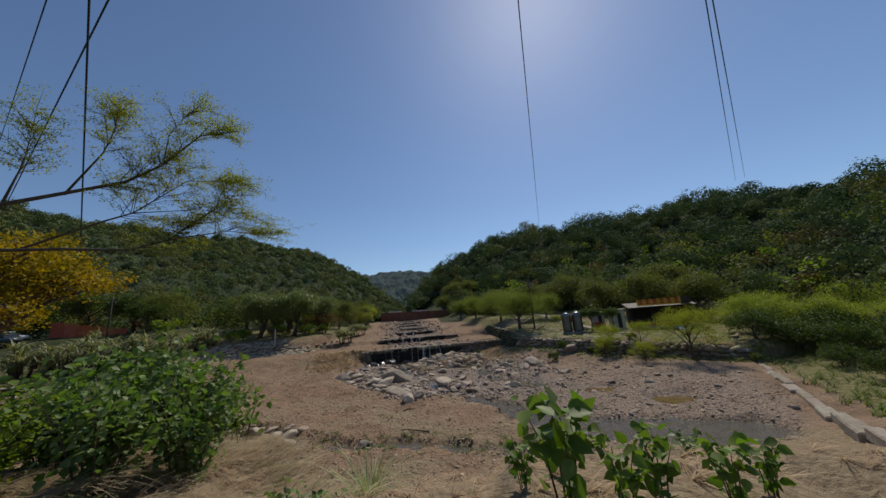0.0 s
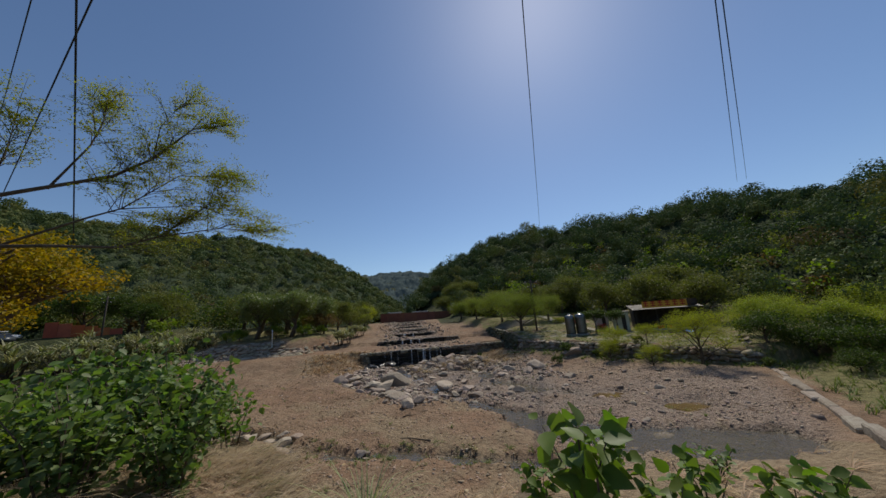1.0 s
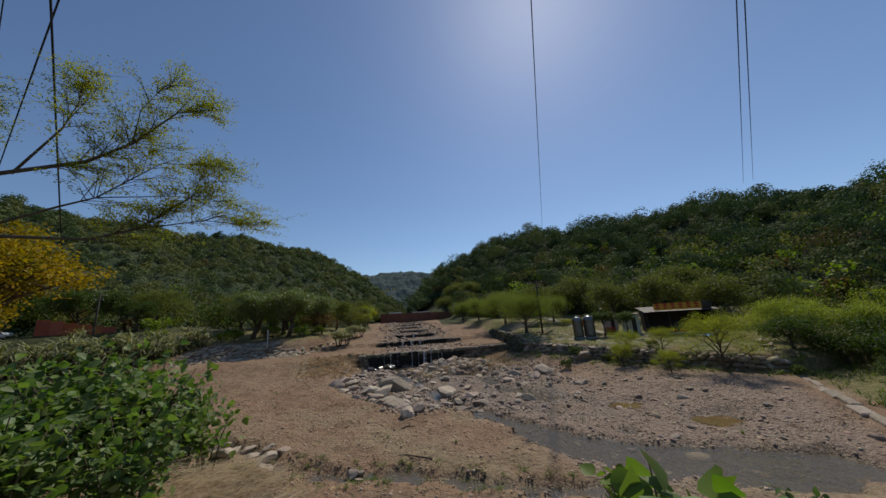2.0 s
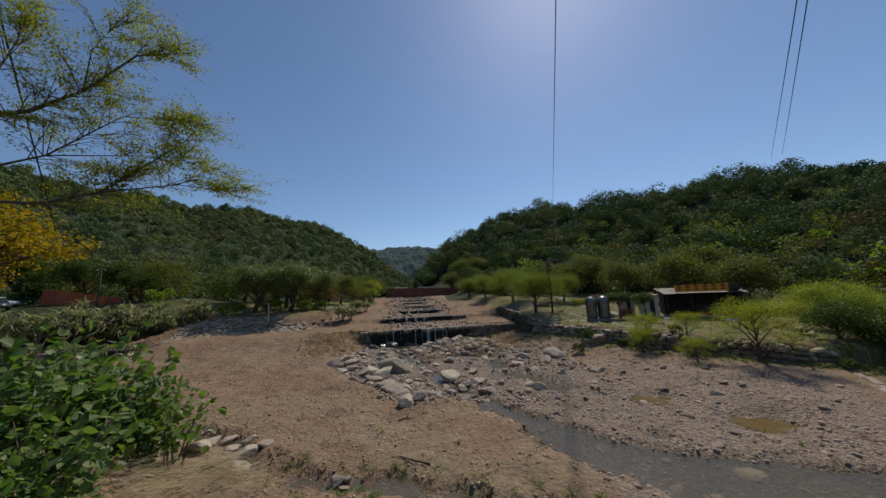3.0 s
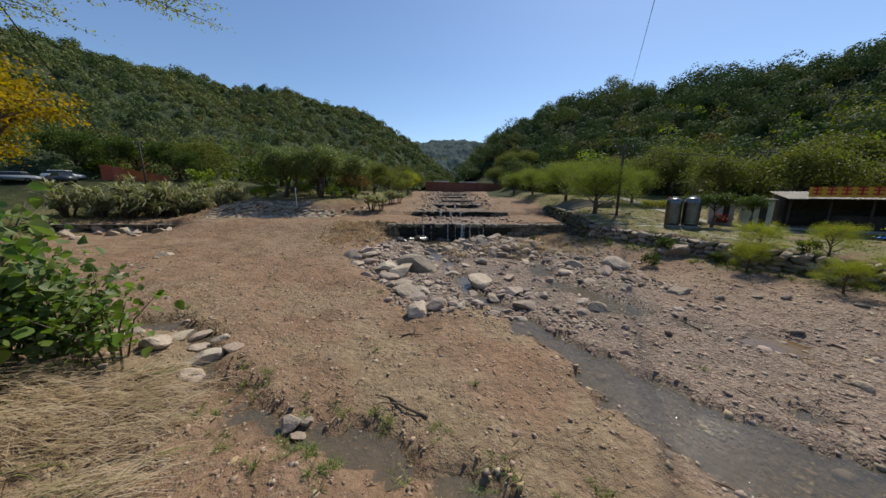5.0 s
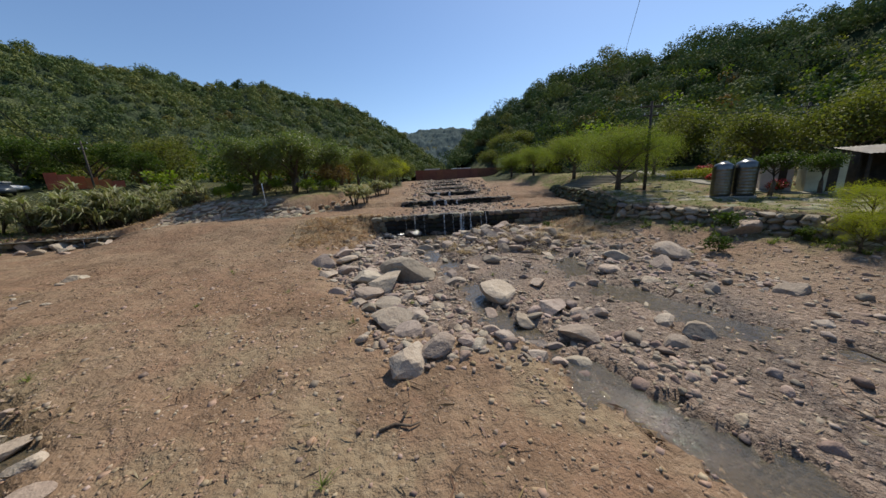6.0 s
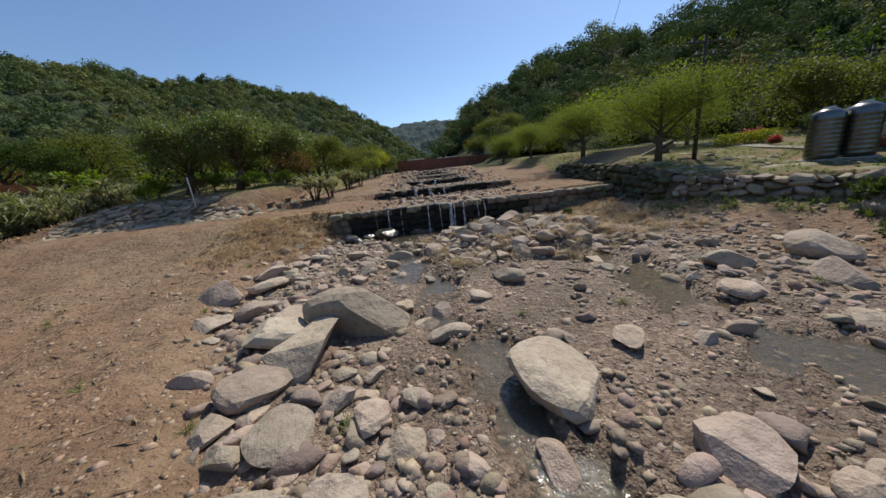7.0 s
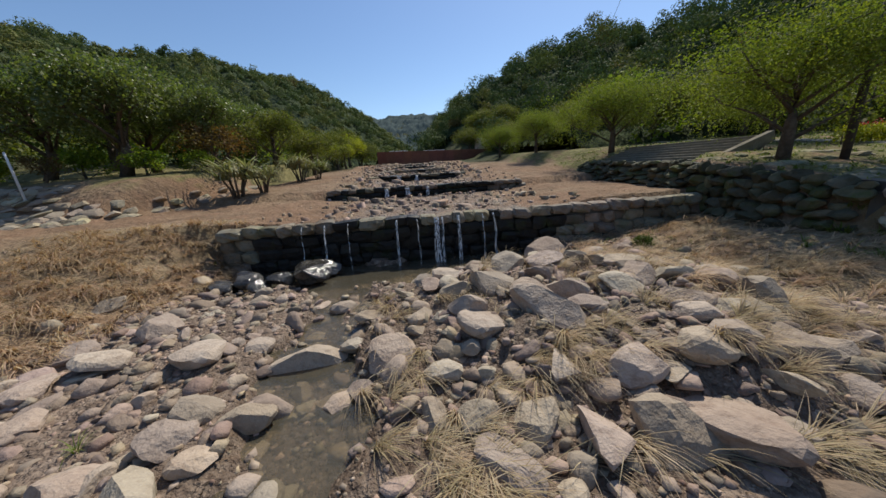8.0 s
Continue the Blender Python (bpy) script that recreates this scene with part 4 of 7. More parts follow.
M_STRAW = translucent(material("dry_grass", (0.52, 0.385, 0.24), 0.8, [(0.8, 0.42, 0.62, (0.38, 0.26, 0.165), 0.8)], random_hue=0.3, per="island", specular=0.2), (1.1, 1.0, 0.7), 0.25)
M_SEDGE = translucent(material("bleached_sedge", (0.50, 0.40, 0.27), 0.8, [(1.4, 0.42, 0.62, (0.34, 0.27, 0.15), 0.8)], random_hue=0.3, per="island", specular=0.15), (1.1, 1.0, 0.7), 0.3)
M_GREENGRASS = translucent(material("green_grass", (0.13, 0.17, 0.04), 0.7, [(0.8, 0.42, 0.62, (0.20, 0.21, 0.06), 0.8)], random_hue=0.3, per="island", specular=0.25), (1.1, 1.3, 0.5), 0.3)
M_FROND = translucent(material("frond", (0.32, 0.30, 0.18), 0.7, [(0.9, 0.42, 0.62, (0.15, 0.19, 0.06), 0.85)], random_hue=0.35, per="island", specular=0.3), (1.1, 1.2, 0.6), 0.25)
M_BARK = material("bark", (0.10, 0.075, 0.055), 0.95, [(5, 0.42, 0.65, (0.17, 0.135, 0.10), 0.8)], [(18, 0.03)], specular=0.2)
LEAF_SIMPLE = (np.array([[0, 0, 0], [0.5, 0.45, 0.06], [0, 1, 0], [-0.5, 0.45, 0.06]]), np.array([[0, 1, 2, 3]]))
LEAF_FULL = (np.array([[0, 0, 0], [0.34, 0.16, 0.07], [0.46, 0.42, 0.09], [0.26, 0.75, 0.05], [0, 1.05, -0.06], [-0.26, 0.75, 0.05], [-0.46, 0.42, 0.09], [-0.34, 0.16, 0.07], [0, 0.4, 0.0], [0, 0.75, -0.01]]),
             np.array([[0, 1, 2, 8], [8, 2, 3, 9], [9, 3, 4, 4], [0, 8, 6, 7], [8, 9, 5, 6], [9, 4, 4, 5]]))


def leaf_arrays(at, size, g, droop=0.2, shape=LEAF_SIMPLE, narrow=0.8, up=0.35):
    """Leaves at points, turned at random with a wish to lie level."""
    base, quad = shape
    n, k = len(at), len(base)
    nrm = g.normal(size=(n, 3)) + np.array([0, 0, up * 3])
    nrm /= np.linalg.norm(nrm, axis=1)[:, None]
    d = g.normal(size=(n, 3))
    d[:, 2] -= droop * 2
    d -= nrm * (d * nrm).sum(1)[:, None]
    d /= np.linalg.norm(d, axis=1)[:, None] + 1e-9
    side = np.cross(d, nrm)
    s = size * g.uniform(0.6, 1.3, n)
    p = at[:, None] + s[:, None, None] * (base[None, :, 0, None] * narrow * side[:, None] + base[None, :, 1, None] * d[:, None] + base[None, :, 2, None] * nrm[:, None])
    return p.reshape(-1, 3), (quad[None] + (np.arange(n) * k)[:, None, None]).reshape(-1, quad.shape[1])


def tri_or_quad(faces):
    """Splits quads with a doubled corner into triangles along with the rest."""
    t = np.concatenate([faces[:, [0, 1, 2]], faces[:, [0, 2, 3]]])
    return t[(t[:, 0] != t[:, 1]) & (t[:, 1] != t[:, 2]) & (t[:, 0] != t[:, 2])]


def clump_points(centres, radii, per, g, hollow=0.35, flat=0.75):
    n = len(centres)
    d = g.normal(size=(n, per, 3))
    d /= np.linalg.norm(d, axis=2)[..., None]
    r = (hollow + (1 - hollow) * g.rand(n, per)) ** 0.7
    p = centres[:, None] + d * (r * radii[:, None])[..., None] * np.array([1, 1, flat])
    return p.reshape(-1, 3)


def grow(g, height, spread, limbs, lean=(0, 0), fork=0.35, droop=0.0, trunk=0.045, twigs=3):
    """Trunk and limbs as tubes, and the places where foliage hangs."""
    bm = bmesh.new()
    ends = []
    top = Vector((lean[0] * height, lean[1] * height, height * 0.72))
    bend = Vector(g.normal(size=3)) * height * 0.05
    stem = [Vector((0, 0, -0.3)), top * 0.33 + bend, top * 0.66 + bend * 0.4, top]
    r0 = height * trunk
    tube(bm, stem, [r0 * 1.25, r0 * 0.9, r0 * 0.62, r0 * 0.25], 8)
    for i in range(limbs):
        f = fork + (0.95 - fork) * (i + 0.5) / limbs
        o = stem[0].lerp(stem[1], f * 3) if f < 0.33 else stem[1].lerp(stem[2], f * 3 - 1) if f < 0.66 else stem[2].lerp(stem[3], min(f * 3 - 2, 1))
        a = i * 2.4 + g.uniform(-0.5, 0.5)
        reach = spread * g.uniform(0.7, 1.1) * (1.1 - 0.55 * f)
        rise = height * (0.98 - f * 0.72) * g.uniform(0.35, 0.6)
        e = o + Vector((math.cos(a) * reach, math.sin(a) * reach, rise - droop * reach))
        mid = o.lerp(e, 0.5) + Vector((0, 0, rise * 0.18)) + Vector(g.normal(size=3)) * reach * 0.07
        tube(bm, [o, mid, e], [r0 * 0.42, r0 * 0.26, r0 * 0.08], 6)
        ends += [e, mid.lerp(e, 0.5)]
        for _ in range(twigs):
            q = mid.lerp(e, g.uniform(0.0, 0.9))
            w = q + Vector((g.uniform(-1, 1), g.uniform(-1, 1), g.uniform(0.0, 0.8) - droop)) * reach * 0.5
            tube(bm, [q, q.lerp(w, 0.5) + Vector((0, 0, 0.05 * reach)), w], [r0 * 0.16, r0 * 0.1, r0 * 0.04], 5)
            ends.append(w)
    ends.append(top + Vector((0, 0, height * 0.12)))
    return bm, np.array([e[:] for e in ends])


def tree(name, seed, height, spread, limbs, leaf_mat, leaves, leaf, label, category="tree", group="", clump=0.3, lean=(0, 0), droop=0.0, fork=0.3, trunk=0.04, narrow=0.8, twigs=3, hollow=0.3, flat=0.75):
    g = np.random.RandomState(seed)
    t = thing(name, Matrix(), label, category, group)
    bm, ends = grow(g, height, spread, limbs, lean, fork, droop, trunk, twigs)
    part("trunk", bm, M_BARK, t, smooth=True)
    radii = spread * clump * g.uniform(0.6, 1.25, len(ends))
    at = clump_points(ends, radii, max(4, leaves // len(ends)), g, hollow, flat)
    v, f = leaf_arrays(at, leaf, g, narrow=narrow)
    mesh_object("crown", v, f, leaf_mat, t)
    return t


def plant_at(t, x, y, turn=0.0, scale=1.0, sink=0.0, copy=True):
    m = pose(x, y, ground_z(x, y) - sink, 0, 0, turn) @ Matrix.Diagonal((scale, scale, scale, 1))
    if not copy:
        t.matrix_world = m
        return t
    c = copy_thing(t, Matrix())
    c.matrix_world = m
    return c


def rows_of(t, spots):
    for k, (x, y, turn, scale) in enumerate(spots):
        plant_at(t, x, y, turn, scale, copy=k > 0)


def stand(cell, seed, low, high):
    """Trees on a shaken lattice: place, reach, height and tone of the tree of a cell."""
    def tree_of(i, j):
        h = [np.modf(np.abs(np.sin(i * a + j * b + seed) * 43758.5453))[0] for a, b in ((12.9898, 78.233), (39.346, 11.135), (73.156, 52.235), (27.17, 91.31), (57.7, 33.9))]
        return (i + 0.1 + 0.8 * h[0]) * cell, (j + 0.1 + 0.8 * h[1]) * cell, cell * (0.55 + 0.4 * h[2]), low + (high - low) * h[3] ** 1.6, h[4]
    return cell, tree_of


STANDS = [stand(8.5, 1.7, 3.0, 7.5), stand(4.6, 5.3, 2.4, 5.0), stand(2.7, 9.1, 1.4, 3.2)]


def canopy(x, y):
    """Height of the leaf roof over the ground, and the tone of the tree that makes it."""
    top, tone = np.full(x.shape, 0.4), np.full(x.shape, 0.5)
    wild = 0.5 + 0.5 * waves(x, y, 60, 95)
    for n, (cell, tree_of) in enumerate(STANDS):
        ci, cj = np.floor(x / cell), np.floor(y / cell)
        for di in (-1, 0, 1):
            for dj in (-1, 0, 1):
                tx, ty, r, h, c = tree_of(ci + di, cj + dj)
                d = np.hypot(x - tx, y - ty) / r
                dome = h * np.sqrt(np.clip(1 - d * d, 0, 1)) * (d < 1) * ((c < 0.25 + 0.55 * wild) if n == 0 else 1)
                tone = np.where(dome > top, c, tone)
                top = np.maximum(top, dome)
    return 0.4 * top, tone


def leaf_roof(name, a0, a1, da, r0, r1, dr, mat, label):
    """The roof of leaves of a wood, seen from the valley."""
    a = np.radians(np.arange(a0, a1 + da / 2, da))
    r = r0 * (r1 / r0) ** np.linspace(0, 1, dr)
    ga, gr = np.meshgrid(a, r)
    gr = gr * (1 + 0.25 / dr * np.sin(ga * 731.0 + gr))
    x, y = gr * np.sin(ga), gr * np.cos(ga)
    h, tone = canopy(x, y)
    g = np.random.RandomState(int(r0))
    rough = 0.30 * (gr * np.radians(da) + (r1 - r0) / dr * 0.5)
    h = h + g.normal(size=h.shape) * np.minimum(rough, 0.75) * (h > 0.5)
    edge = sm(gr, r0, r0 + 6)
    if r0 > 400:
        h = h * 1.6
    open_ = (np.abs(x - 4) < 16) & (y < 128) & (y > 0)
    z = land(x, y) + np.where(open_, -1.5, h * edge - 1.2 * (1 - edge))
    n, k = x.shape
    i = (np.arange(n - 1)[:, None] * k + np.arange(k - 1)[None, :])
    f = np.stack([i, i + k, i + k + 1, i + 1], -1)[~open_[:-1, :-1]]
    ob = mesh_object(name, np.stack([x, y, z], -1).reshape(-1, 3), f.reshape(-1, 4), mat)
    patch = np.clip(0.5 + 0.5 * waves(x, y, 55, 91) + 0.25 * waves(x, y, 18, 92), 0, 1)
    for key, val in (("tone", tone), ("patch", patch)):
        ob.data.attributes.new(key, "FLOAT", "POINT").data.foreach_set("value", val.astype(np.float32).ravel())
    return tagged(ob, label, "woods", kind="stuff")


def leaf_roof_material(name, ramp_colours, bump):
    m = material(name, (0.1, 0.1, 0.03), 0.95, [], bump, specular=0.04)
    t = m.node_tree
    ramp = t.nodes.new("ShaderNodeValToRGB")
    while len(ramp.color_ramp.elements) < len(ramp_colours):
        ramp.color_ramp.elements.new(0.5)
    for k, c in enumerate(ramp_colours):
        ramp.color_ramp.elements[k].position = k / (len(ramp_colours) - 1)
        ramp.color_ramp.elements[k].color = (*c, 1)
    tone, patch = t.nodes.new("ShaderNodeAttribute"), t.nodes.new("ShaderNodeAttribute")
    tone.attribute_name, patch.attribute_name = "tone", "patch"
    mix = t.nodes.new("ShaderNodeMix")
    mix.inputs[0].default_value = 0.55
    t.links.new(tone.outputs["Fac"], mix.inputs[2])
    t.links.new(patch.outputs["Fac"], mix.inputs[3])
    t.links.new(mix.outputs[0], ramp.inputs[0])
    n = t.nodes.new("ShaderNodeTexNoise")
    n.inputs["Scale"].default_value, n.inputs["Detail"].default_value = 1.4, 8
    t.links.new(t.nodes.new("ShaderNodeNewGeometry").outputs["Position"], n.inputs["Vector"])
    r = t.nodes.new("ShaderNodeMapRange")
    r.inputs[1].default_value, r.inputs[2].default_value, r.inputs[3].default_value, r.inputs[4].default_value = 0.35, 0.65, 0.7, 1.25
    t.links.new(n.outputs["Fac"], r.inputs[0])
    g = t.nodes.new("ShaderNodeVectorMath")
    g.operation = "SCALE"
    t.links.new(ramp.outputs[0], g.inputs[0])
    t.links.new(r.outputs[0], g.inputs[3])
    t.links.new(g.outputs[0], t.nodes["Principled BSDF"].inputs["Base Color"])
    return m


def crown_material():
    """Foliage of the hillside trees, its tone set tree by tree."""
    m = material("hillside_leaves", (0.08, 0.1, 0.03), 0.75, [], random_hue=0.14, per="island", specular=0.06)
    t = m.node_tree
    ramp = t.nodes.new("ShaderNodeValToRGB")
    tones = [(0.0, (0.045, 0.074, 0.040)), (0.30, (0.075, 0.105, 0.048)), (0.55, (0.110, 0.138, 0.055)), (0.78, (0.150, 0.168, 0.062)), (0.90, (0.185, 0.185, 0.066)), (0.96, (0.17, 0.145, 0.040)), (1.0, (0.14, 0.10, 0.050))]
    while len(ramp.color_ramp.elements) < len(tones):
        ramp.color_ramp.elements.new(0.5)
    for k, (p, c) in enumerate(tones):
        ramp.color_ramp.elements[k].position, ramp.color_ramp.elements[k].color = p, (*c, 1)
    tone = t.nodes.new("ShaderNodeAttribute")
    tone.attribute_name = "tone"
    t.links.new(tone.outputs["Fac"], ramp.inputs[0])
    hue = t.nodes["Principled BSDF"].inputs["Base Color"].links[0].from_node
    t.links.new(ramp.outputs[0], hue.inputs["Color"])
    return translucent(m, (1.2, 1.4, 0.6), 0.14)


def crowns(name, x, y, size, tone, per, leaf, mat, label, seed):
    """Lobed tree crowns of many leaf sprays, one mesh for a stretch of hillside."""
    g = np.random.RandomState(seed)
    n, lobes = len(x), 6
    base = land(x, y)
    tall = g.uniform(0.75, 1.25, n)
    d = g.normal(size=(n, lobes, 3))
    d[..., 2] = np.abs(d[..., 2]) * 0.9 + 0.1
    d /= np.linalg.norm(d, axis=2)[..., None]
    d[:, 0] = (0, 0, 1)
    c = np.stack([x, y, base + size * tall * 0.55], -1)[:, None] + d * (size * g.uniform(0.45, 0.72, n))[:, None, None] * np.stack([np.ones(n), np.ones(n), tall], -1)[:, None]
    rad = size[:, None] * g.uniform(0.34, 0.6, (n, lobes))
    k = per // lobes
    nrm = g.normal(size=(n, lobes, k, 3))
    nrm[..., 2] += 0.25
    nrm /= np.linalg.norm(nrm, axis=3)[..., None]
    at = (c[:, :, None] + nrm * (rad[..., None] * g.uniform(0.7, 1.06, (n, lobes, k)))[..., None]).reshape(-1, 3)
    nrm = nrm.reshape(-1, 3) + 0.2 * g.normal(size=(len(at), 3))
    nrm /= np.linalg.norm(nrm, axis=1)[:, None]
    side = np.cross(nrm, g.normal(size=nrm.shape))
    side /= np.linalg.norm(side, axis=1)[:, None]
    up = np.cross(nrm, side)
    s = (np.repeat(leaf, lobes * k) * g.uniform(0.55, 1.35, len(at)))[:, None]
    v = np.stack([at - side * s * 0.5 - up * s * 0.35, at + side * s * 0.5 - up * s * 0.3, at + up * s * 0.65], 1).reshape(-1, 3)
    ob = mesh_object(name, v, np.arange(len(v)).reshape(-1, 3), mat)
    ob.data.attributes.new("tone", "FLOAT", "POINT").data.foreach_set("value", np.repeat(np.clip(tone, 0, 1), lobes * k * 3).astype(np.float32))
    return tagged(ob, label, "woods", kind="stuff")


def lattice(cell, a0, a1, r0, r1, seed):
    """Shaken lattice of tree places between two bearings and distances."""
    g = np.random.RandomState(seed)
    n = int(r1 / cell) + 1
    i, j = np.meshgrid(np.arange(-n, n), np.arange(-n, n))
    x, y = ((i + g.uniform(0, 1, i.shape)) * cell).ravel(), ((j + g.uniform(0, 1, i.shape)) * cell).ravel()
    a, r = np.degrees(np.arctan2(x, y)), np.hypot(x, y)
    ok = (a > a0) & (a < a1) & (r > r0(a)) & (r < r1) & ~((np.abs(x - 4) < 17) & (y < 128))
    return x[ok], y[ok], g


def hillside(name, cell, a0, a1, foot, far, low, high, per, label, seed, pale=0.0):
    x, y, g = lattice(cell, a0, a1, foot, far, seed)
    stand_ = 0.5 + 0.5 * waves(x, y, 48, 95, 3)
    size = low + (high - low) * g.rand(len(x)) ** 1.5 * (0.45 + 0.75 * stand_)
    r = np.hypot(x, y)
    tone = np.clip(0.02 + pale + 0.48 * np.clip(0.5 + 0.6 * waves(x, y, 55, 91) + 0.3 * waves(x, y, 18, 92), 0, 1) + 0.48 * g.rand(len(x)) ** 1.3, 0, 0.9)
    tone = np.where(g.rand(len(x)) < 0.03, g.uniform(0.88, 1.0, len(x)), tone)
    return crowns(name, x, y, size, tone, per, 0.20 + 0.0021 * r, M_CROWNS, label, seed + 1)


M_CROWNS = crown_material()
# Darker than the crowns: shade between them is put into this colour.
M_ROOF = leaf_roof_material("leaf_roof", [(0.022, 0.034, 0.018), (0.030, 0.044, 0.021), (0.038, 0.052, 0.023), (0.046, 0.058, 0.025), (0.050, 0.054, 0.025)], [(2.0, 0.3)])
# Bluish greens: the haze of distance is put into the leaf colour.
M_ROOF_FAR = leaf_roof_material("distant_leaf_roof_hazed", [(0.055, 0.08, 0.08), (0.068, 0.092, 0.09), (0.08, 0.105, 0.10)], [(0.5, 0.4)])
# Under the western crowns: gap shade and hazy lightening, both in the colour.
M_ROOF_WEST_HAZED = leaf_roof_material("west_leaf_roof_hazed", [(0.032, 0.048, 0.028), (0.044, 0.060, 0.033), (0.056, 0.072, 0.037), (0.066, 0.080, 0.040), (0.072, 0.076, 0.040)], [(2.0, 0.3)])
leaf_roof("hillside_woods", -66, 4, 0.24, 82, 380, 260, M_ROOF_WEST_HAZED, "dense green woods covering the western hillside")
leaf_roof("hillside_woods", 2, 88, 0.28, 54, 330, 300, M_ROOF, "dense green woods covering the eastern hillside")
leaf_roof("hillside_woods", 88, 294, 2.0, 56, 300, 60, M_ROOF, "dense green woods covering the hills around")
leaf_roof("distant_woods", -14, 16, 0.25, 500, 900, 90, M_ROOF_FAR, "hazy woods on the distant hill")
EAST_FOOT = lambda a: np.interp(a, HILL_RIGHT[0], HILL_RIGHT[3]) - 2
WEST_FOOT = lambda a: np.interp(a, HILL_LEFT[0], HILL_LEFT[3]) - 2
hillside("hillside_trees", 5.8, 3, 86, EAST_FOOT, 195, 2.5, 6.6, 540, "lobed green tree crowns on the eastern hillside", 301)
# Tone raised by 0.2: the western hill's haze is put into its crowns.
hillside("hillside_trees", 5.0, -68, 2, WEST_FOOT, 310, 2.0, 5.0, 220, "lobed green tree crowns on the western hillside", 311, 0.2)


def foot_woods():
    """Leafy crowns along the foot of the hills, near enough to show foliage."""
    g = np.random.RandomState(78)
    for mat, name, seed, n in ((M_LEAF_DARK, "foot_woods_dark", 1, 220), (M_LEAF_OLIVE, "foot_woods_olive", 2, 170), (M_LEAF_LIGHT, "foot_woods_light", 3, 70), (M_LEAF_BROWN, "foot_woods_brown", 4, 40)):
        a = np.radians(np.concatenate([g.uniform(14, 78, n // 2), g.uniform(-62, -8, n - n // 2)]))
        r = np.concatenate([g.uniform(52, 110, n // 2), g.uniform(64, 125, n - n // 2)])
        x, y = r * np.sin(a), r * np.cos(a)
        keep = (np.abs(x - 4) > 20) & ~((x < -38) & (x > -72) & (y < 61))
        x, y = x[keep], y[keep]
        s = g.uniform(1.3, 2.6, len(x))
        c = np.stack([x, y, land(x, y) + s * 1.0], -1)
        sub = (c[:, None] + g.normal(size=(len(x), 7, 3)) * (s * 0.55)[:, None, None]).reshape(-1, 3)
        at = clump_points(sub, np.repeat(s * 0.55, 7), 40, g, 0.5)
        v, f = leaf_arrays(at, 0.42, g)
        tagged(mesh_object(name, v, f, mat), "leafy trees along the foot of the wooded hills", "woods", kind="stuff")


foot_woods()


# trees on the west bank above the stone-pitched slope
west = tree("bank_tree", 11, 7.2, 3.2, 12, M_LEAF_BANK, 13000, 0.17, "round dark green broadleaf tree on the river bank", "tree", "trees on the west bank", clump=0.36, fork=0.2, flat=0.8)
rows_of(west, [(-14.5, 45.5, 0, 1.0), (-19.2, 46.0, 80, 0.95), (-11.5, 49.5, 220, 0.8), (-17.0, 51.5, 300, 1.0), (-22.0, 54.0, 40, 1.0), (-13.0, 58.0, 60, 0.9)])
west2 = tree("bank_tree", 12, 5.4, 3.0, 9, M_LEAF_OLIVE, 9500, 0.16, "olive green spreading tree behind the river bank", "tree", "trees on the west bank", clump=0.42, fork=0.1, flat=0.9)
rows_of(west2, [(-9.8, 56.0, 0, 0.9), (-8.8, 64.0, 120, 1.0), (-7.5, 72.0, 200, 1.0), (-14.0, 66.0, 70, 1.1), (-27.0, 60.0, 20, 1.2), (-20.0, 63.0, 250, 1.2), (-42.0, 62.0, 80, 1.3), (-9.0, 82.0, 10, 1.1)])
ygreen = tree("flowering_tree", 13, 4.8, 2.6, 8, M_LEAF_SPRING, 7000, 0.15, "bright yellow-green tree beside the upper river", "tree", "bright trees by the upper river", clump=0.36)
rows_of(ygreen, [(-6.8, 78.0, 0, 1.1), (-5.8, 69.0, 100, 0.7)])
dry = tree("bare_shrub", 14, 3.2, 2.0, 8, M_LEAF_BROWN, 2200, 0.16, "brown half-bare shrub among the bank trees", "shrub", "brown shrubs on the west bank", clump=0.4, fork=0.1)
rows_of(dry, [(-10.5, 47.5, 0, 1.0), (-12.5, 53.0, 90, 1.1), (-26.0, 45.5, 30, 0.7), (-16.5, 43.2, 10, 0.45)])
lowbush = tree("bush", 15, 1.5, 1.0, 7, M_LEAF_LIGHT, 1600, 0.12, "low light green bush under the bank trees", "bush", "bushes under the bank trees", clump=0.45, fork=0.05)
rows_of(lowbush, [(-12.6, 44.6, 0, 1.0), (-16.2, 45.0, 70, 1.2), (-20.8, 44.8, 130, 1.1), (-10.6, 46.2, 200, 0.9), (-23.0, 46.0, 10, 1.0)])

# trees on the east bank
willow = tree("feathery_tree", 21, 4.4, 2.9, 13, M_LEAF_FEATHER, 30000, 0.105, "feathery light green tree on the grassy bank", "tree", "feathery trees on the east bank", clump=0.46, fork=0.16, narrow=0.45, flat=0.95, hollow=0.15)
rows_of(willow, [(15.6, 34.2, 0, 1.0), (17.8, 46.6, 160, 1.1), (16.4, 57.0, 300, 0.9), (22.5, 40.0, 60, 0.8), (15.8, 68.0, 20, 0.9)])
behind = tree("spreading_tree", 22, 5.2, 3.0, 12, M_LEAF_OLIVE, 11000, 0.16, "wide olive green tree behind the path", "tree", "trees behind the east path", clump=0.42, fork=0.12, flat=0.9)
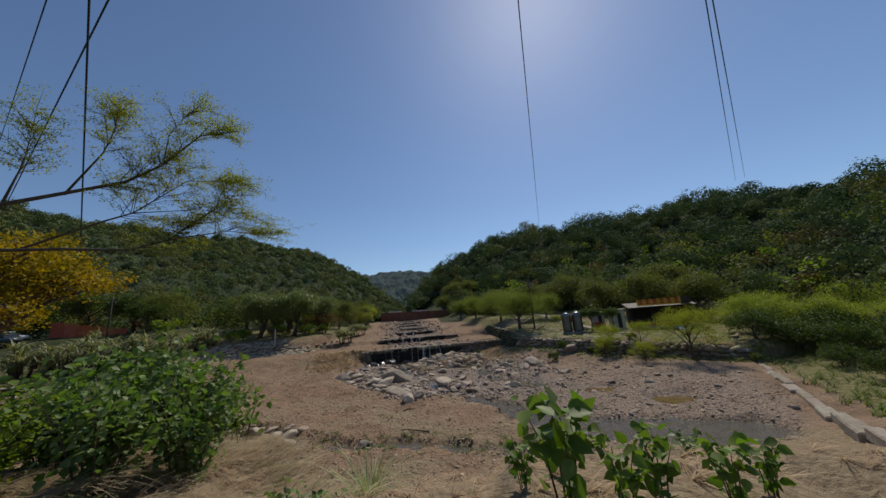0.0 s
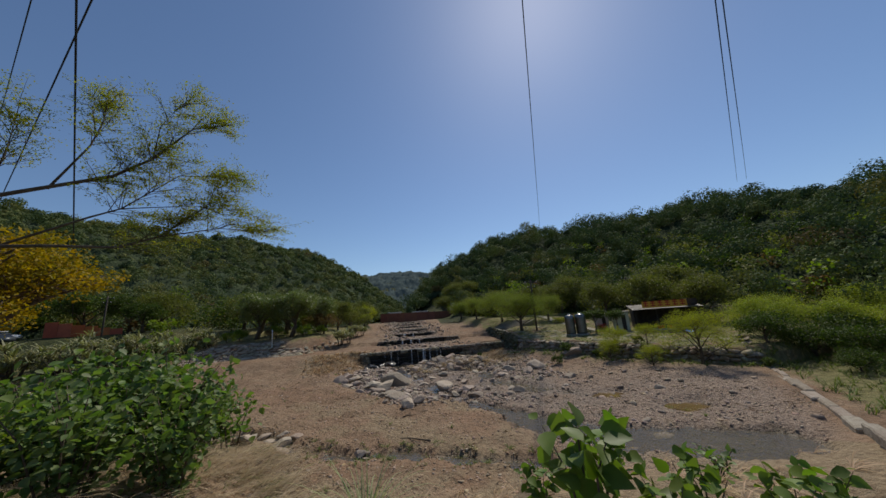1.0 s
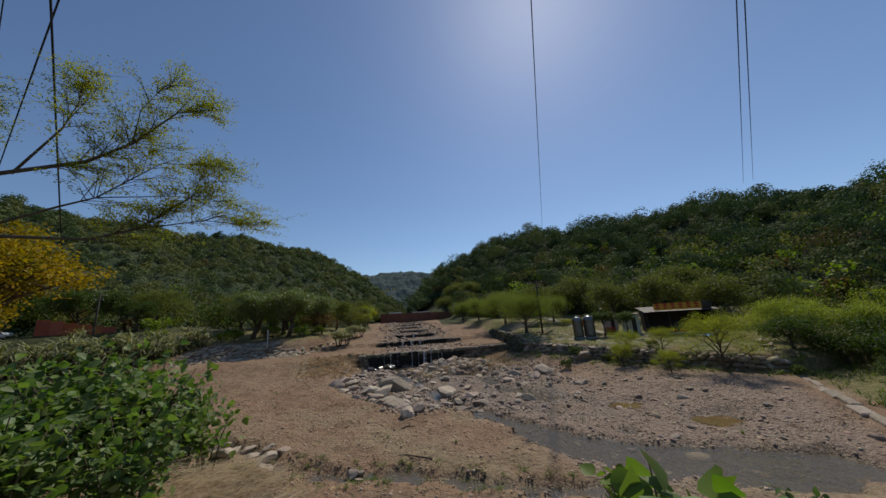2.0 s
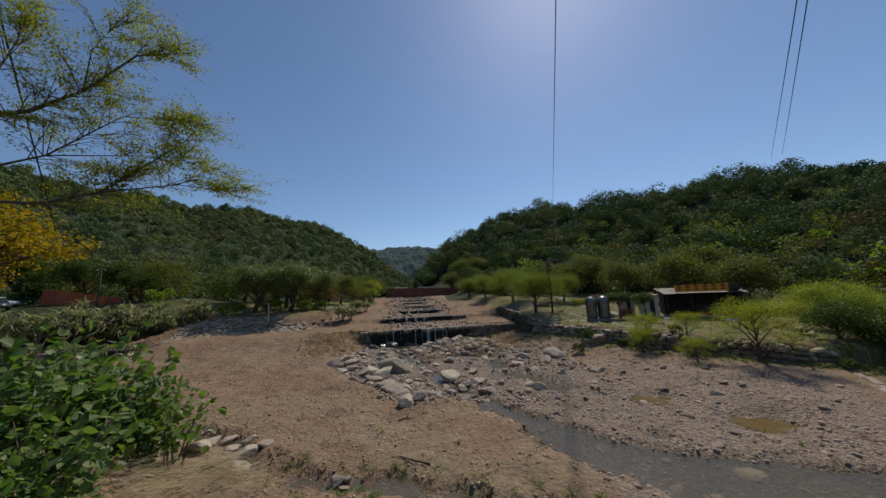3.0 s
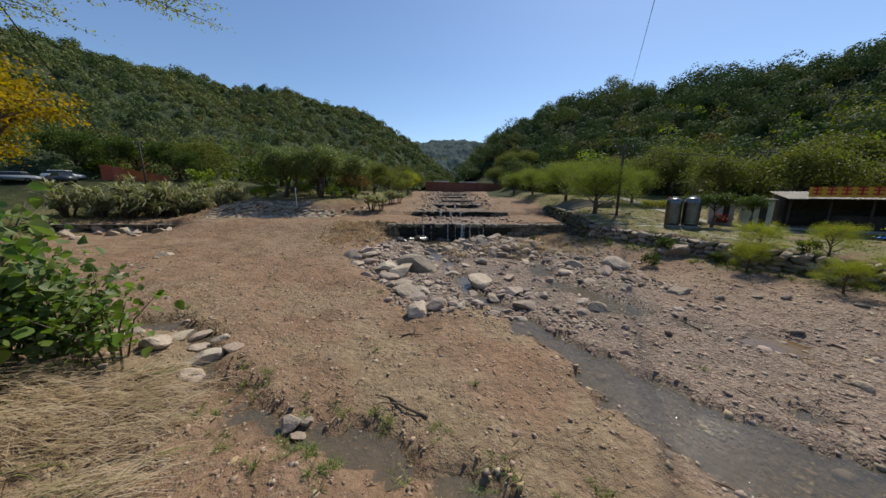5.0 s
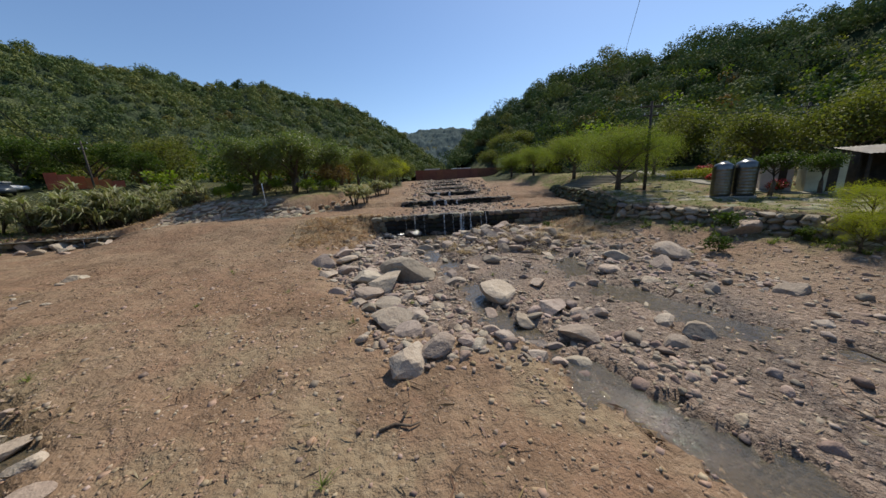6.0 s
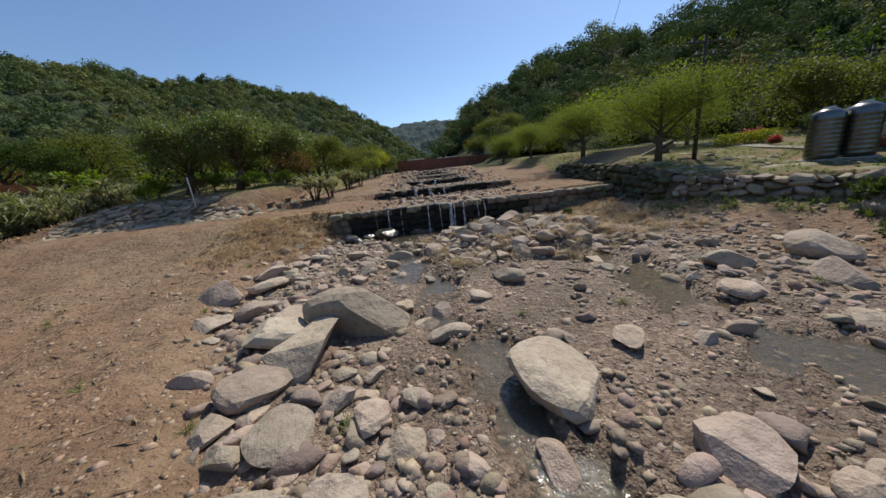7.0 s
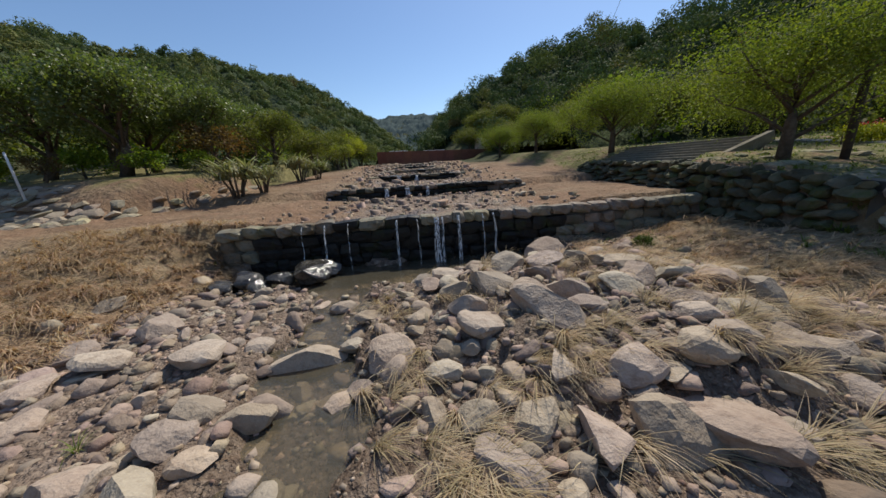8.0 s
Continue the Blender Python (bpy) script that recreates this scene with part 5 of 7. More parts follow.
rows_of(behind, [(29.0, 47.0, 0, 1.0), (31.5, 39.5, 80, 0.95), (34.0, 34.0, 160, 1.1), (26.0, 52.0, 220, 1.0), (38.0, 30.0, 290, 1.1), (22.0, 60.0, 40, 1.0), (32.0, 48.0, 130, 1.2), (42.0, 38.0, 20, 1.2), (20.0, 74.0, 70, 0.9), (22.5, 90.0, 200, 1.1), (27.0, 99.0, 100, 1.3), (18.0, 100.0, 10, 1.2), (-8.0, 99.0, 40, 1.2), (23.0, 108.0, 300, 1.5), (-12.0, 92.0, 150, 1.2)])
spring = tree("young_tree", 23, 3.6, 2.2, 16, M_LEAF_SPRING, 20000, 0.06, "small spreading tree with fresh yellow-green leaves", "tree", "young trees at the wall foot", clump=0.3, fork=0.1, narrow=0.5, hollow=0.1, trunk=0.025)
rows_of(spring, [(21.2, 17.0, 0, 1.12), (18.6, 18.4, 120, 0.45), (17.6, 21.6, 40, 0.5), (18.9, 22.4, 200, 0.62), (20.4, 20.6, 10, 0.5)])
right_mass = tree("thicket_tree", 24, 4.4, 3.0, 12, M_LEAF_MID, 17000, 0.12, "dense yellow-green tree over the dark thicket", "tree", "trees of the east thicket", clump=0.45, fork=0.08, flat=0.9)
rows_of(right_mass, [(30.6, 19.2, 0, 0.68), (33.0, 15.8, 90, 0.66), (34.6, 21.0, 170, 0.7), (38.5, 14.5, 250, 0.68), (43.0, 19.0, 40, 0.8)])
thicket = tree("thicket_bush", 25, 2.4, 2.0, 9, M_LEAF_DARK, 5000, 0.12, "dark green bush in the thicket below the road", "bush", "bushes of the east thicket", clump=0.42, fork=0.05)
rows_of(thicket, [(26.8, 16.6, 0, 0.9), (29.0, 15.4, 70, 1.0), (31.5, 14.6, 140, 1.1), (28.0, 12.6, 200, 0.9), (31.0, 11.0, 250, 0.85), (34.5, 13.0, 300, 0.9), (25.2, 11.5, 30, 0.5), (23.0, 8.6, 90, 0.5), (27.0, 8.6, 160, 0.7), (33.0, 8.0, 220, 0.85), (22.0, 5.0, 10, 0.7), (26.0, 4.0, 110, 0.9)])
spiky = tree("dark_bush", 26, 0.8, 0.55, 7, M_LEAF_DARK, 900, 0.1, "small dark green bush at the wall foot", "bush", "small bushes at the wall foot", clump=0.5, fork=0.05, twigs=2)
rows_of(spiky, [(13.9, 23.6, 0, 0.9), (16.0, 25.4, 80, 1.2), (20.2, 21.3, 160, 0.8), (17.6, 23.4, 220, 0.7), (23.9, 14.9, 40, 0.8), (9.6, 33.0, 10, 0.5)])
clipped = tree("clipped_bush", 27, 2.3, 1.0, 7, M_LEAF_DARK, 3200, 0.09, "round clipped dark green bush beside the shack", "bush", "clipped bushes by the shack", clump=0.5, fork=0.55, flat=0.6)
rows_of(clipped, [(21.9, 29.0, 0, 1.2), (24.1, 28.2, 60, 1.1), (22.6, 31.6, 120, 0.95)])


M_HEDGE = translucent(material("hedge_leaf", (0.33, 0.34, 0.03), 0.6, [(1.5, 0.42, 0.6, (0.22, 0.25, 0.03), 0.8)], random_hue=0.25, per="island", specular=0.12), (1.2, 1.2, 0.4), 0.35)


def hedge():
    g = np.random.RandomState(31)
    t = thing("hedge", Matrix(), "low clipped yellow-green hedge along the path", "hedge")
    x = np.linspace(21.4, 24.6, 26)
    c = np.stack([x, 36.5 - 0.2 * (x - 21) + g.normal(size=26) * 0.05, land(x, 36.5 - 0.2 * (x - 21)) + 0.4], -1)
    at = clump_points(c, np.full(26, 0.42), 130, g, 0.5, 0.95)
    v, f = leaf_arrays(at, 0.09, g)
    mesh_object("foliage", v, f, M_HEDGE, t)
    for p in c[::3]:
        bm = bmesh.new()
        tube(bm, [(p[0], p[1], p[2] - 0.5), (p[0], p[1], p[2])], [0.03, 0.02], 5)
        part("stem", bm, M_BARK, t)


hedge()


# the overhanging tree and the yellow tree on the near west side
def overhang():
    g = np.random.RandomState(41)
    t = thing("overhanging_tree", Matrix(), "thin-leaved spreading tree reaching over the river bank", "tree")
    bm = bmesh.new()
    foot = Vector((-21.5, 11.5, ground_z(-21.5, 11.5) - 0.3))
    fork_ = Vector((-19.0, 12.6, 9.4))
    tube(bm, [foot, foot.lerp(fork_, 0.5) + Vector((0.4, 0, 0)), fork_], [0.36, 0.26, 0.17], 10)
    # each limb: its course and its girth at the root
    limbs = [([(-19.0, 12.6, 9.4), (-17.3, 13.0, 11.4), (-13.9, 14.5, 13.2), (-12.6, 15.0, 14.5), (-11.2, 15.5, 16.7), (-9.4, 16.0, 17.4)], 0.19),
             ([(-19.0, 12.6, 9.2), (-15.6, 14.0, 9.5), (-13.6, 15.0, 9.6), (-12.5, 16.0, 10.4), (-11.9, 16.5, 11.3), (-9.9, 17.0, 13.4)], 0.15),
             ([(-12.5, 16.0, 10.4), (-9.9, 16.6, 11.0), (-7.6, 17.2, 10.9)], 0.06),
             ([(-17.0, 13.6, 9.4), (-15.0, 15.0, 11.2), (-14.0, 15.4, 11.8), (-11.9, 16.0, 14.0), (-9.4, 16.4, 14.1)], 0.10),
             ([(-15.8, 13.8, 12.2), (-15.1, 14.5, 14.9), (-15.2, 15.0, 16.6), (-15.4, 15.3, 18.3)], 0.09),
             ([(-12.6, 15.0, 14.5), (-12.5, 15.0, 16.4), (-11.6, 15.0, 18.0)], 0.06),
             ([(-17.3, 13.0, 11.4), (-17.4, 13.5, 13.7), (-17.9, 14.0, 16.3)], 0.09),
             ([(-14.0, 15.4, 11.8), (-11.4, 16.6, 12.4), (-8.8, 17.4, 12.2)], 0.05)]
    sprays = []
    for pts, girth in limbs:
        pts = [Vector(p) for p in pts]
        n = len(pts)
        tube(bm, pts, [girth * 0.62 * (1 - 0.85 * k / (n - 1)) for k in range(n)], 7)
        length = sum((b - a).length for a, b in zip(pts, pts[1:]))
        for k in range(int(length * 3.6)):
            f = g.uniform(0.25, 1.0) ** 0.8 * (n - 1)
            i = min(int(f), n - 2)
            o = pts[i].lerp(pts[i + 1], f - i)
            along = (pts[i + 1] - pts[i]).normalized()
            d = along * g.uniform(0.6, 1.4) + Vector((g.normal() * 0.8, g.normal() * 0.9, g.normal() * 0.55 + 0.25))
            d = d.normalized() * g.uniform(0.8, 2.3) * (1.1 - 0.45 * f / (n - 1))
            e = o + d
            tube(bm, [o, o.lerp(e, 0.5) + Vector((0, 0, 0.08)), e], [0.020, 0.013, 0.005], 5)
            for _ in range(5):
                q = o.lerp(e, g.uniform(0.3, 1.0))
                w = q + d * 0.4 + Vector((g.normal() * 0.45, g.normal() * 0.45, g.normal() * 0.2 + 0.08))
                tube(bm, [q, w], [0.010, 0.004], 4)
                if g.rand() < 0.3 + 0.6 * f / (n - 1):
                    sprays.append((q, w))
    part("trunk", bm, M_BARK, t, smooth=True)
    root, tip = (np.array([p[k][:] for p in sprays])[:, None] for k in (0, 1))
    n = len(sprays)
    at = (root + (tip - root) * g.uniform(0.2, 1.25, (n, 42, 1)) + g.normal(size=(n, 42, 3)) * (0.17, 0.17, 0.055)).reshape(-1, 3)
    v, f = leaf_arrays(at, 0.12, g, narrow=0.42)
    mesh_object("crown", v, f, M_LEAF_SPRAY, t)


overhang()
yel = tree("yellow_tree", 42, 9.0, 4.4, 16, M_LEAF_YELLOW, 13000, 0.15, "tree with bright golden yellow leaves", "tree", "yellow trees on the west side", clump=0.24, fork=0.25, twigs=5, flat=0.5)
rows_of(yel, [(-27.2, 21.5, 0, 1.52), (-32.5, 26.0, 120, 1.6)])
side_tree = tree("side_tree", 43, 6.0, 3.6, 10, M_LEAF_DARK, 9000, 0.18, "dark green tree on the west side of the valley", "tree", "trees on the west side", clump=0.34, fork=0.2)
rows_of(side_tree, [(-41.0, 57.0, 0, 0.85), (-54.0, 62.0, 90, 1.3), (-34.0, 19.0, 180, 0.9), (-48.0, 64.0, 30, 1.2), (-38.0, 14.0, 60, 1.0), (-62.0, 60.0, 10, 1.3), (-58.0, 34.0, 200, 1.2)])


# ---- frond plants on the terrace ----
def blades(bases, length, width, count, g, spread=0.8, arch=0.7, parts=3, wind=None, stray=0.7):
    """Arching strips from each base."""
    n = len(bases) * count
    o = np.repeat(bases, count, 0) + g.normal(size=(n, 3)) * np.array([width * 2, width * 2, 0])
    a = g.uniform(0, 2 * np.pi, n) if wind is None else np.repeat(g.normal(wind, stray, len(bases)), count) + g.normal(0, 0.8 * stray, n)
    out = np.stack([np.cos(a), np.sin(a), np.zeros(n)], -1)
    side = np.stack([-np.sin(a), np.cos(a), np.zeros(n)], -1)
    ln = length * g.uniform(0.55, 1.2, n)
    sp = spread * g.uniform(0.35, 1.2, n)
    ar = arch * g.uniform(0.5, 1.3, n)
    w = width * g.uniform(0.7, 1.3, n)
    rows, faces = [], []
    for k in range(parts + 1):
        s = k / parts
        c = o + out * (ln * sp * s)[:, None] + np.array([0, 0, 1.0]) * (ln * (s - ar * s * s))[:, None]
        ww = w * (1 - 0.85 * s ** 1.5)
        rows += [c - side * ww[:, None], c + side * ww[:, None]]
    v = np.stack(rows, 1).reshape(-1, 3)
    k = 2 * (parts + 1)
    q = np.array([[2 * i, 2 * i + 1, 2 * i + 3, 2 * i + 2] for i in range(parts)])
    f = (q[None] + (np.arange(n) * k)[:, None, None]).reshape(-1, 4)
    return v, f


def frond_plant(seed, label):
    g = np.random.RandomState(seed)
    t = thing("frond_plant", Matrix(), label, "plant", "frond plants on the terrace")
    bm = bmesh.new()
    heads = []
    for k in range(8):
        a = k * 1.3 + g.uniform(-0.3, 0.3)
        h = g.uniform(0.45, 1.75)
        e = (math.cos(a) * 0.5, math.sin(a) * 0.5, h)
        tube(bm, [(math.cos(a) * 0.15, math.sin(a) * 0.15, -0.2), (math.cos(a) * 0.3, math.sin(a) * 0.3, h * 0.5), e], [0.06, 0.045, 0.035], 6)
        part("stem", bm, M_BARK, t, smooth=True)
        bm = bmesh.new()
        heads.append(e)
    bm.free()
    v, f = blades(np.array(heads), 1.35, 0.05, 24, g, 0.95, 0.85)
    mesh_object("foliage", v, f, M_FROND, t)
    return t


fp = frond_plant(51, "greyish green plant with long drooping fronds")
g0 = np.random.RandomState(52)
rows_of(fp, [(x, left_foot(x) + d + 2.2 + g0.uniform(-0.5, 0.5), g0.uniform(0, 360), 1.4 * s * g0.uniform(0.8, 1.2)) for x, d, s in
             [(-38, 2.0, 1.1), (-36, 3.6, 1.2), (-34.2, 1.9, 1.0), (-32.4, 3.6, 1.2), (-30.5, 2.2, 1.1), (-29, 4.4, 1.2), (-27.6, 3.4, 0.9), (-39.5, 4.0, 1.2), (-33.2, 5.8, 1.2), (-28, 7.0, 1.1),
              (-37.4, 6.4, 1.2), (-30.8, 6.8, 1.1), (-41.5, 3.0, 1.2), (-43.5, 5.0, 1.2), (-26.5, 8.0, 1.0), (-35.5, 8.4, 1.2), (-40.5, 8.0, 1.2),
              (-37.0, 1.2, 1.0), (-35.2, 2.6, 1.1), (-33.3, 3.0, 1.0), (-31.5, 1.4, 1.1), (-29.6, 1.6, 0.9), (-28.4, 2.4, 0.8), (-26.6, 2.2, 0.7), (-25.4, 3.6, 0.7), (-24.6, 5.4, 0.8), (-32.0, 9.4, 1.2), (-29.0, 10.0, 1.2)]])
lone = frond_plant(53, "clump of tall green and yellow frond plants")
lone["group"] = "frond plants by the weir"
rows_of(lone, [(-7.4, 43.6, 0, 1.25), (-6.4, 44.6, 70, 0.95), (-6.2, 51.0, 140, 1.2), (-5.2, 52.4, 30, 0.9)])


# ---- grasses ----
def tufts(name, xs, ys, length, width, count, mat, seed, label, spread=0.8, arch=0.7, category="grass", wind=None, stray=0.7):
    g = np.random.RandomState(seed)
    v, f = blades(np.stack([xs, ys, land(xs, ys) - 0.02], -1), length, width, count, g, spread, arch, 3, wind, stray)
    return tagged(mesh_object(name, v, f, mat), label, category, kind="stuff")


def straw_keep(x, y):
    k = 0.9 * sm(x + 0.8 * (y - 29), 6.5, 9.0) * sm(y, 27.5, 30) * (y < 34.8) * (x < right_foot(y)) * sm(0.25 + waves(x, y, 2.2, 81), 0, 0.4)
    k = np.maximum(k, (x < rock_edge(y) + 0.3) * sm(x, -10, -7) * sm(y, 28.5, 31) * (y < 36) * 0.95)
    return np.maximum(k, (x > -10) * (x < 13) * sm(8.6 - y, 0, 2) * sm(y, -1, 2) * 0.2 * sm(0.2 + waves(x, y, 3, 83), 0, 0.4))


x, y, g = scatter(13000, -11, 14, 0, 36, straw_keep, 61)
tufts("dry_grass", x, y, 0.55, 0.008, 20, M_STRAW, 62, "dry straw-coloured grass lying over the banks", 1.5, 0.95, wind=-0.9)
x, y, g = scatter(1500, 1.5, 12.0, 26.6, 33.5, lambda x, y: 0.5 * sm(waves(x, y, 2.5, 85), -0.2, 0.5), 63)
tufts("sedge", x, y, 0.62, 0.005, 46, M_SEDGE, 64, "bleached sedge growing between the boulders", 1.2, 0.95, wind=-0.7)
x, y, g = scatter(1500, -9, 14, 8, 36, lambda x, y: 0.35 * sm(waves(x, y, 3.0, 87), 0.35, 0.6) * (y < 35) + 0.9 * sm(x, 7.0, 8.5) * sm(12.5 - x, 0, 2) * sm(y, 30.5, 32) * (y < 34.8), 65)
tufts("green_tufts", x, y, 0.3, 0.007, 22, M_GREENGRASS, 66, "sparse green grass tufts in the river bed", 0.9, 0.7)
x, y, g = scatter(7000, 13, 30, 14, 50, lambda x, y: (x > right_foot(y) + 0.5) * sm(0.3 + waves(x, y, 3.0, 61), -0.3, 0.3) * 0.55, 67)
tufts("bank_grass", x, y, 0.22, 0.018, 5, M_GREENGRASS, 68, "short green grass on the east bank", 0.9, 0.6)
x, y, g = scatter(2600, 16, 40, -2, 16, lambda x, y: (x > right_foot(y) + 1.0) * 0.8, 69)
tufts("roadside_grass", x, y, 0.55, 0.02, 6, M_GREENGRASS, 70, "tall green grass beside the concrete edge", 0.8, 0.6)
x, y, g = scatter(5200, -46, -6, 3, 46, lambda x, y: (0.8 * (x < -34 + 2 * waves(x, y, 4, 61)) + 0.7 * sm(8 - y, 0, 3) * (x < -5)) * (y < 46), 71)
tufts("west_grass", x, y, 0.5, 0.02, 8, M_GREENGRASS, 72, "rough green grass on the west bank", 0.8, 0.6)


x, y, g = scatter(2400, 12, 25, 15, 31, lambda x, y: (np.abs(x - right_foot(y) + 0.7) < 1.1) * sm(0.3 + waves(x, y, 2.2, 88), -0.1, 0.5) * 0.9, 73)
tufts("wall_foot_grass", x, y, 0.42, 0.014, 12, M_GREENGRASS, 74, "green weeds along the foot of the stone wall", 0.8, 0.6)
x, y, g = scatter(2600, -10.5, -1.5, 6.0, 13.0, lambda x, y: sm(0.35 + waves(x, y, 2.0, 89), -0.1, 0.5) * sm(-2.6 - 0.45 * (y - 9) - x, 0, 1.5), 75)
tufts("fallen_straw", x, y, 0.85, 0.009, 5, M_SEDGE, 76, "long pale straw lying combed flat on the near bank", 1.5, 0.99, wind=0.35, stray=0.3)
x, y, g = scatter(420, -10, -2.0, 7.0, 13.0, lambda x, y: sm(waves(x, y, 1.6, 90), 0.2, 0.6) * (x < -2.0 - 0.4 * (y - 9)), 175)
tufts("fallen_grass", x, y, 0.7, 0.010, 6, M_GREENGRASS, 176, "green grass lying among the straw", 1.4, 0.98, wind=0.35, stray=0.35)
x, y, g = scatter(2600, -4, 7, 9.0, 14.5, lambda x, y: sm(0.55 - np.abs(line_distance(x, y, TRICKLE) - 0.55), 0, 0.3) * sm(waves(x, y, 1.4, 191), -0.1, 0.4) * 0.7, 193)
tufts("waterside_grass", x, y, 0.22, 0.006, 12, M_GREENGRASS, 194, "short green grass along the trickle", 1.0, 0.75)
x, y, g = scatter(900, -40, -22, 37, 44, lambda x, y: (y - left_foot(x) > 0.4) * 0.8, 77)
tufts("terrace_grass", x, y, 0.35, 0.02, 10, M_STRAW, 78, "dry yellow grass along the terrace edge", 0.9, 0.7)


def litter(name, n, box_, keep, length, width, mat, seed, label):
    """Twigs and dead stalks lying flat."""
    x, y, g = scatter(n, *box_, keep, seed)
    n = len(x)
    a = g.uniform(0, 2 * np.pi, n)
    ln, w = length * g.uniform(0.3, 1.3, n), width * g.uniform(0.5, 1.4, n)
    d = np.stack([np.cos(a), np.sin(a)], -1) * ln[:, None]
    o = np.stack([-np.sin(a), np.cos(a)], -1) * w[:, None]
    p = np.stack([x, y], -1)
    ring = [p - d - o * 0.5, p - o + d * 0.2, p + d, p + o - d * 0.1]
    lift = g.uniform(0.01, 0.05, (n, 4))
    v = np.stack([np.concatenate([q, (land(q[:, 0], q[:, 1]) + lift[:, k])[:, None]], 1) for k, q in enumerate(ring)], 1)
    return tagged(mesh_object(name, v.reshape(-1, 3), np.arange(4 * n).reshape(-1, 4), mat), label, "litter", kind="stuff")


M_LITTER = material("dead_stalks", (0.19, 0.13, 0.08), 0.95, [(3.0, 0.42, 0.62, (0.28, 0.21, 0.125), 0.8)], random_hue=0.45, per="island", specular=0.1)
litter("dead_stalks", 9000, (-20, 7, 7, 30), lambda x, y: (x < rock_edge(y) + 0.5) * (0.12 + 0.88 * sm(waves(x, y, 3.2, 131), 0.0, 0.5)), 0.16, 0.012, M_LITTER, 132, "dead stalks and roots strewn over the bare earth")
litter("dead_stalks", 7000, (7, 19, 9, 34), lambda x, y: (x < right_foot(y) - 0.3) * (0.1 + 0.9 * sm(waves(x, y, 3.0, 133), 0.0, 0.5)), 0.15, 0.012, M_LITTER, 134, "dead stalks strewn over the gravel")


# ---- shrubs on the near bank ----
def broad_shrub(name, seed, stems, height, spread, leaves, leaf, label, group, mat):
    g = np.random.RandomState(seed)
    t = thing(name, Matrix(), label, "shrub", group)
    bm = bmesh.new()
    at = []
    for k in range(stems):
        a = k * 2.4
        h = height * g.uniform(0.6, 1.05)
        e = Vector((math.cos(a) * spread * g.uniform(0.3, 1), math.sin(a) * spread * g.uniform(0.3, 1), h))
        m = e * 0.5 + Vector((g.uniform(-0.1, 0.1), g.uniform(-0.1, 0.1), h * 0.1))
        tube(bm, [(e.x * 0.15, e.y * 0.15, -0.3), m, e], [0.025, 0.016, 0.006], 6)
        part("stem", bm, M_BARK, t, smooth=True)
        bm = bmesh.new()
        for i in range(leaves // stems):
            f = g.uniform(0.15, 1.03)
            p = Vector((e.x * 0.15, e.y * 0.15, 0)).lerp(m, f * 2) if f < 0.5 else m.lerp(e, f * 2 - 1)
            at.append(p + Vector(g.normal(size=3)) * 0.17 * spread)
    bm.free()
    v, f = leaf_arrays(np.array([p[:] for p in at]), leaf, g, 0.35, LEAF_FULL, 0.85, 0.45)
    mesh_object("foliage", v, tri_or_quad(f), mat, t)
    return t


sh = broad_shrub("leafy_shrub", 81, 18, 2.4, 1.35, 1050, 0.185, "broad-leaved dark green shrub on the near bank", "shrubs on the near bank", M_LEAF_BROAD)
rows_of(sh, [(-8.7, 12.2, 0, 1.62), (-10.0, 11.2, 100, 1.5), (-10.8, 13.0, 200, 1.3), (-12.0, 11.4, 290, 1.2), (-8.9, 10.4, 150, 1.1), (-10.2, 9.2, 30, 1.15), (-7.8, 13.0, 80, 1.1), (-6.4, 8.6, 250, 1.1), (-7.6, 7.2, 40, 1.1)])
fine = broad_shrub("fine_shrub", 85, 18, 1.9, 1.3, 1500, 0.12, "small-leaved light green shrub on the near bank", "low shrubs on the near bank", M_LEAF_LIGHT)
rows_of(fine, [(-12.6, 12.0, 0, 1.2), (-14.2, 10.2, 80, 1.15), (-11.6, 8.6, 150, 1.1), (-15.8, 13.0, 220, 1.3), (-17.6, 10.6, 300, 1.35), (-19.6, 13.4, 20, 1.4), (-21.6, 11.0, 110, 1.5), (-13.0, 14.2, 190, 1.1), (-17.0, 15.6, 260, 1.2), (-10.2, 7.0, 50, 1.0)])
sprig = broad_shrub("leaning_sprig", 86, 3, 1.9, 1.0, 60, 0.22, "slender leafy sprig leaning out from the shrub", "sprigs beside the shrub", M_LEAF_FRESH)
rows_of(sprig, [(-6.9, 13.2, 0, 1.4), (-7.4, 13.6, 140, 1.2)])
weed = broad_shrub("tall_weed", 82, 4, 2.2, 0.65, 64, 0.36, "tall weed with large fresh green leaves", "weeds on the near bank", M_LEAF_FRESH)
rows_of(weed, [(2.25, 2.1, 0, 0.88), (2.9, 1.6, 200, 0.52), (3.5, 1.7, 130, 0.55), (4.5, 1.5, 20, 0.48), (5.3, 1.6, 220, 0.45), (5.0, 6.7, 60, 0.62), (5.6, 6.3, 260, 0.5), (1.9, 2.9, 40, 0.42)])
weed2 = broad_shrub("small_weed", 83, 6, 0.7, 0.45, 60, 0.13, "low green weed on the near bank", "low weeds on the near bank", M_LEAF_BROAD)
rows_of(weed2, [(-2.3, 5.6, 0, 1.0), (-3.0, 6.0, 120, 1.1), (-1.6, 5.2, 40, 0.8), (6.6, 4.2, 200, 1.0), (-3.4, 6.9, 10, 0.7)])


M_PLUME = translucent(material("plume_blades", (0.36, 0.38, 0.20), 0.7, [(3.0, 0.42, 0.62, (0.26, 0.30, 0.13), 0.8)], random_hue=0.2, per="island", specular=0.2), (1.1, 1.2, 0.6), 0.3)


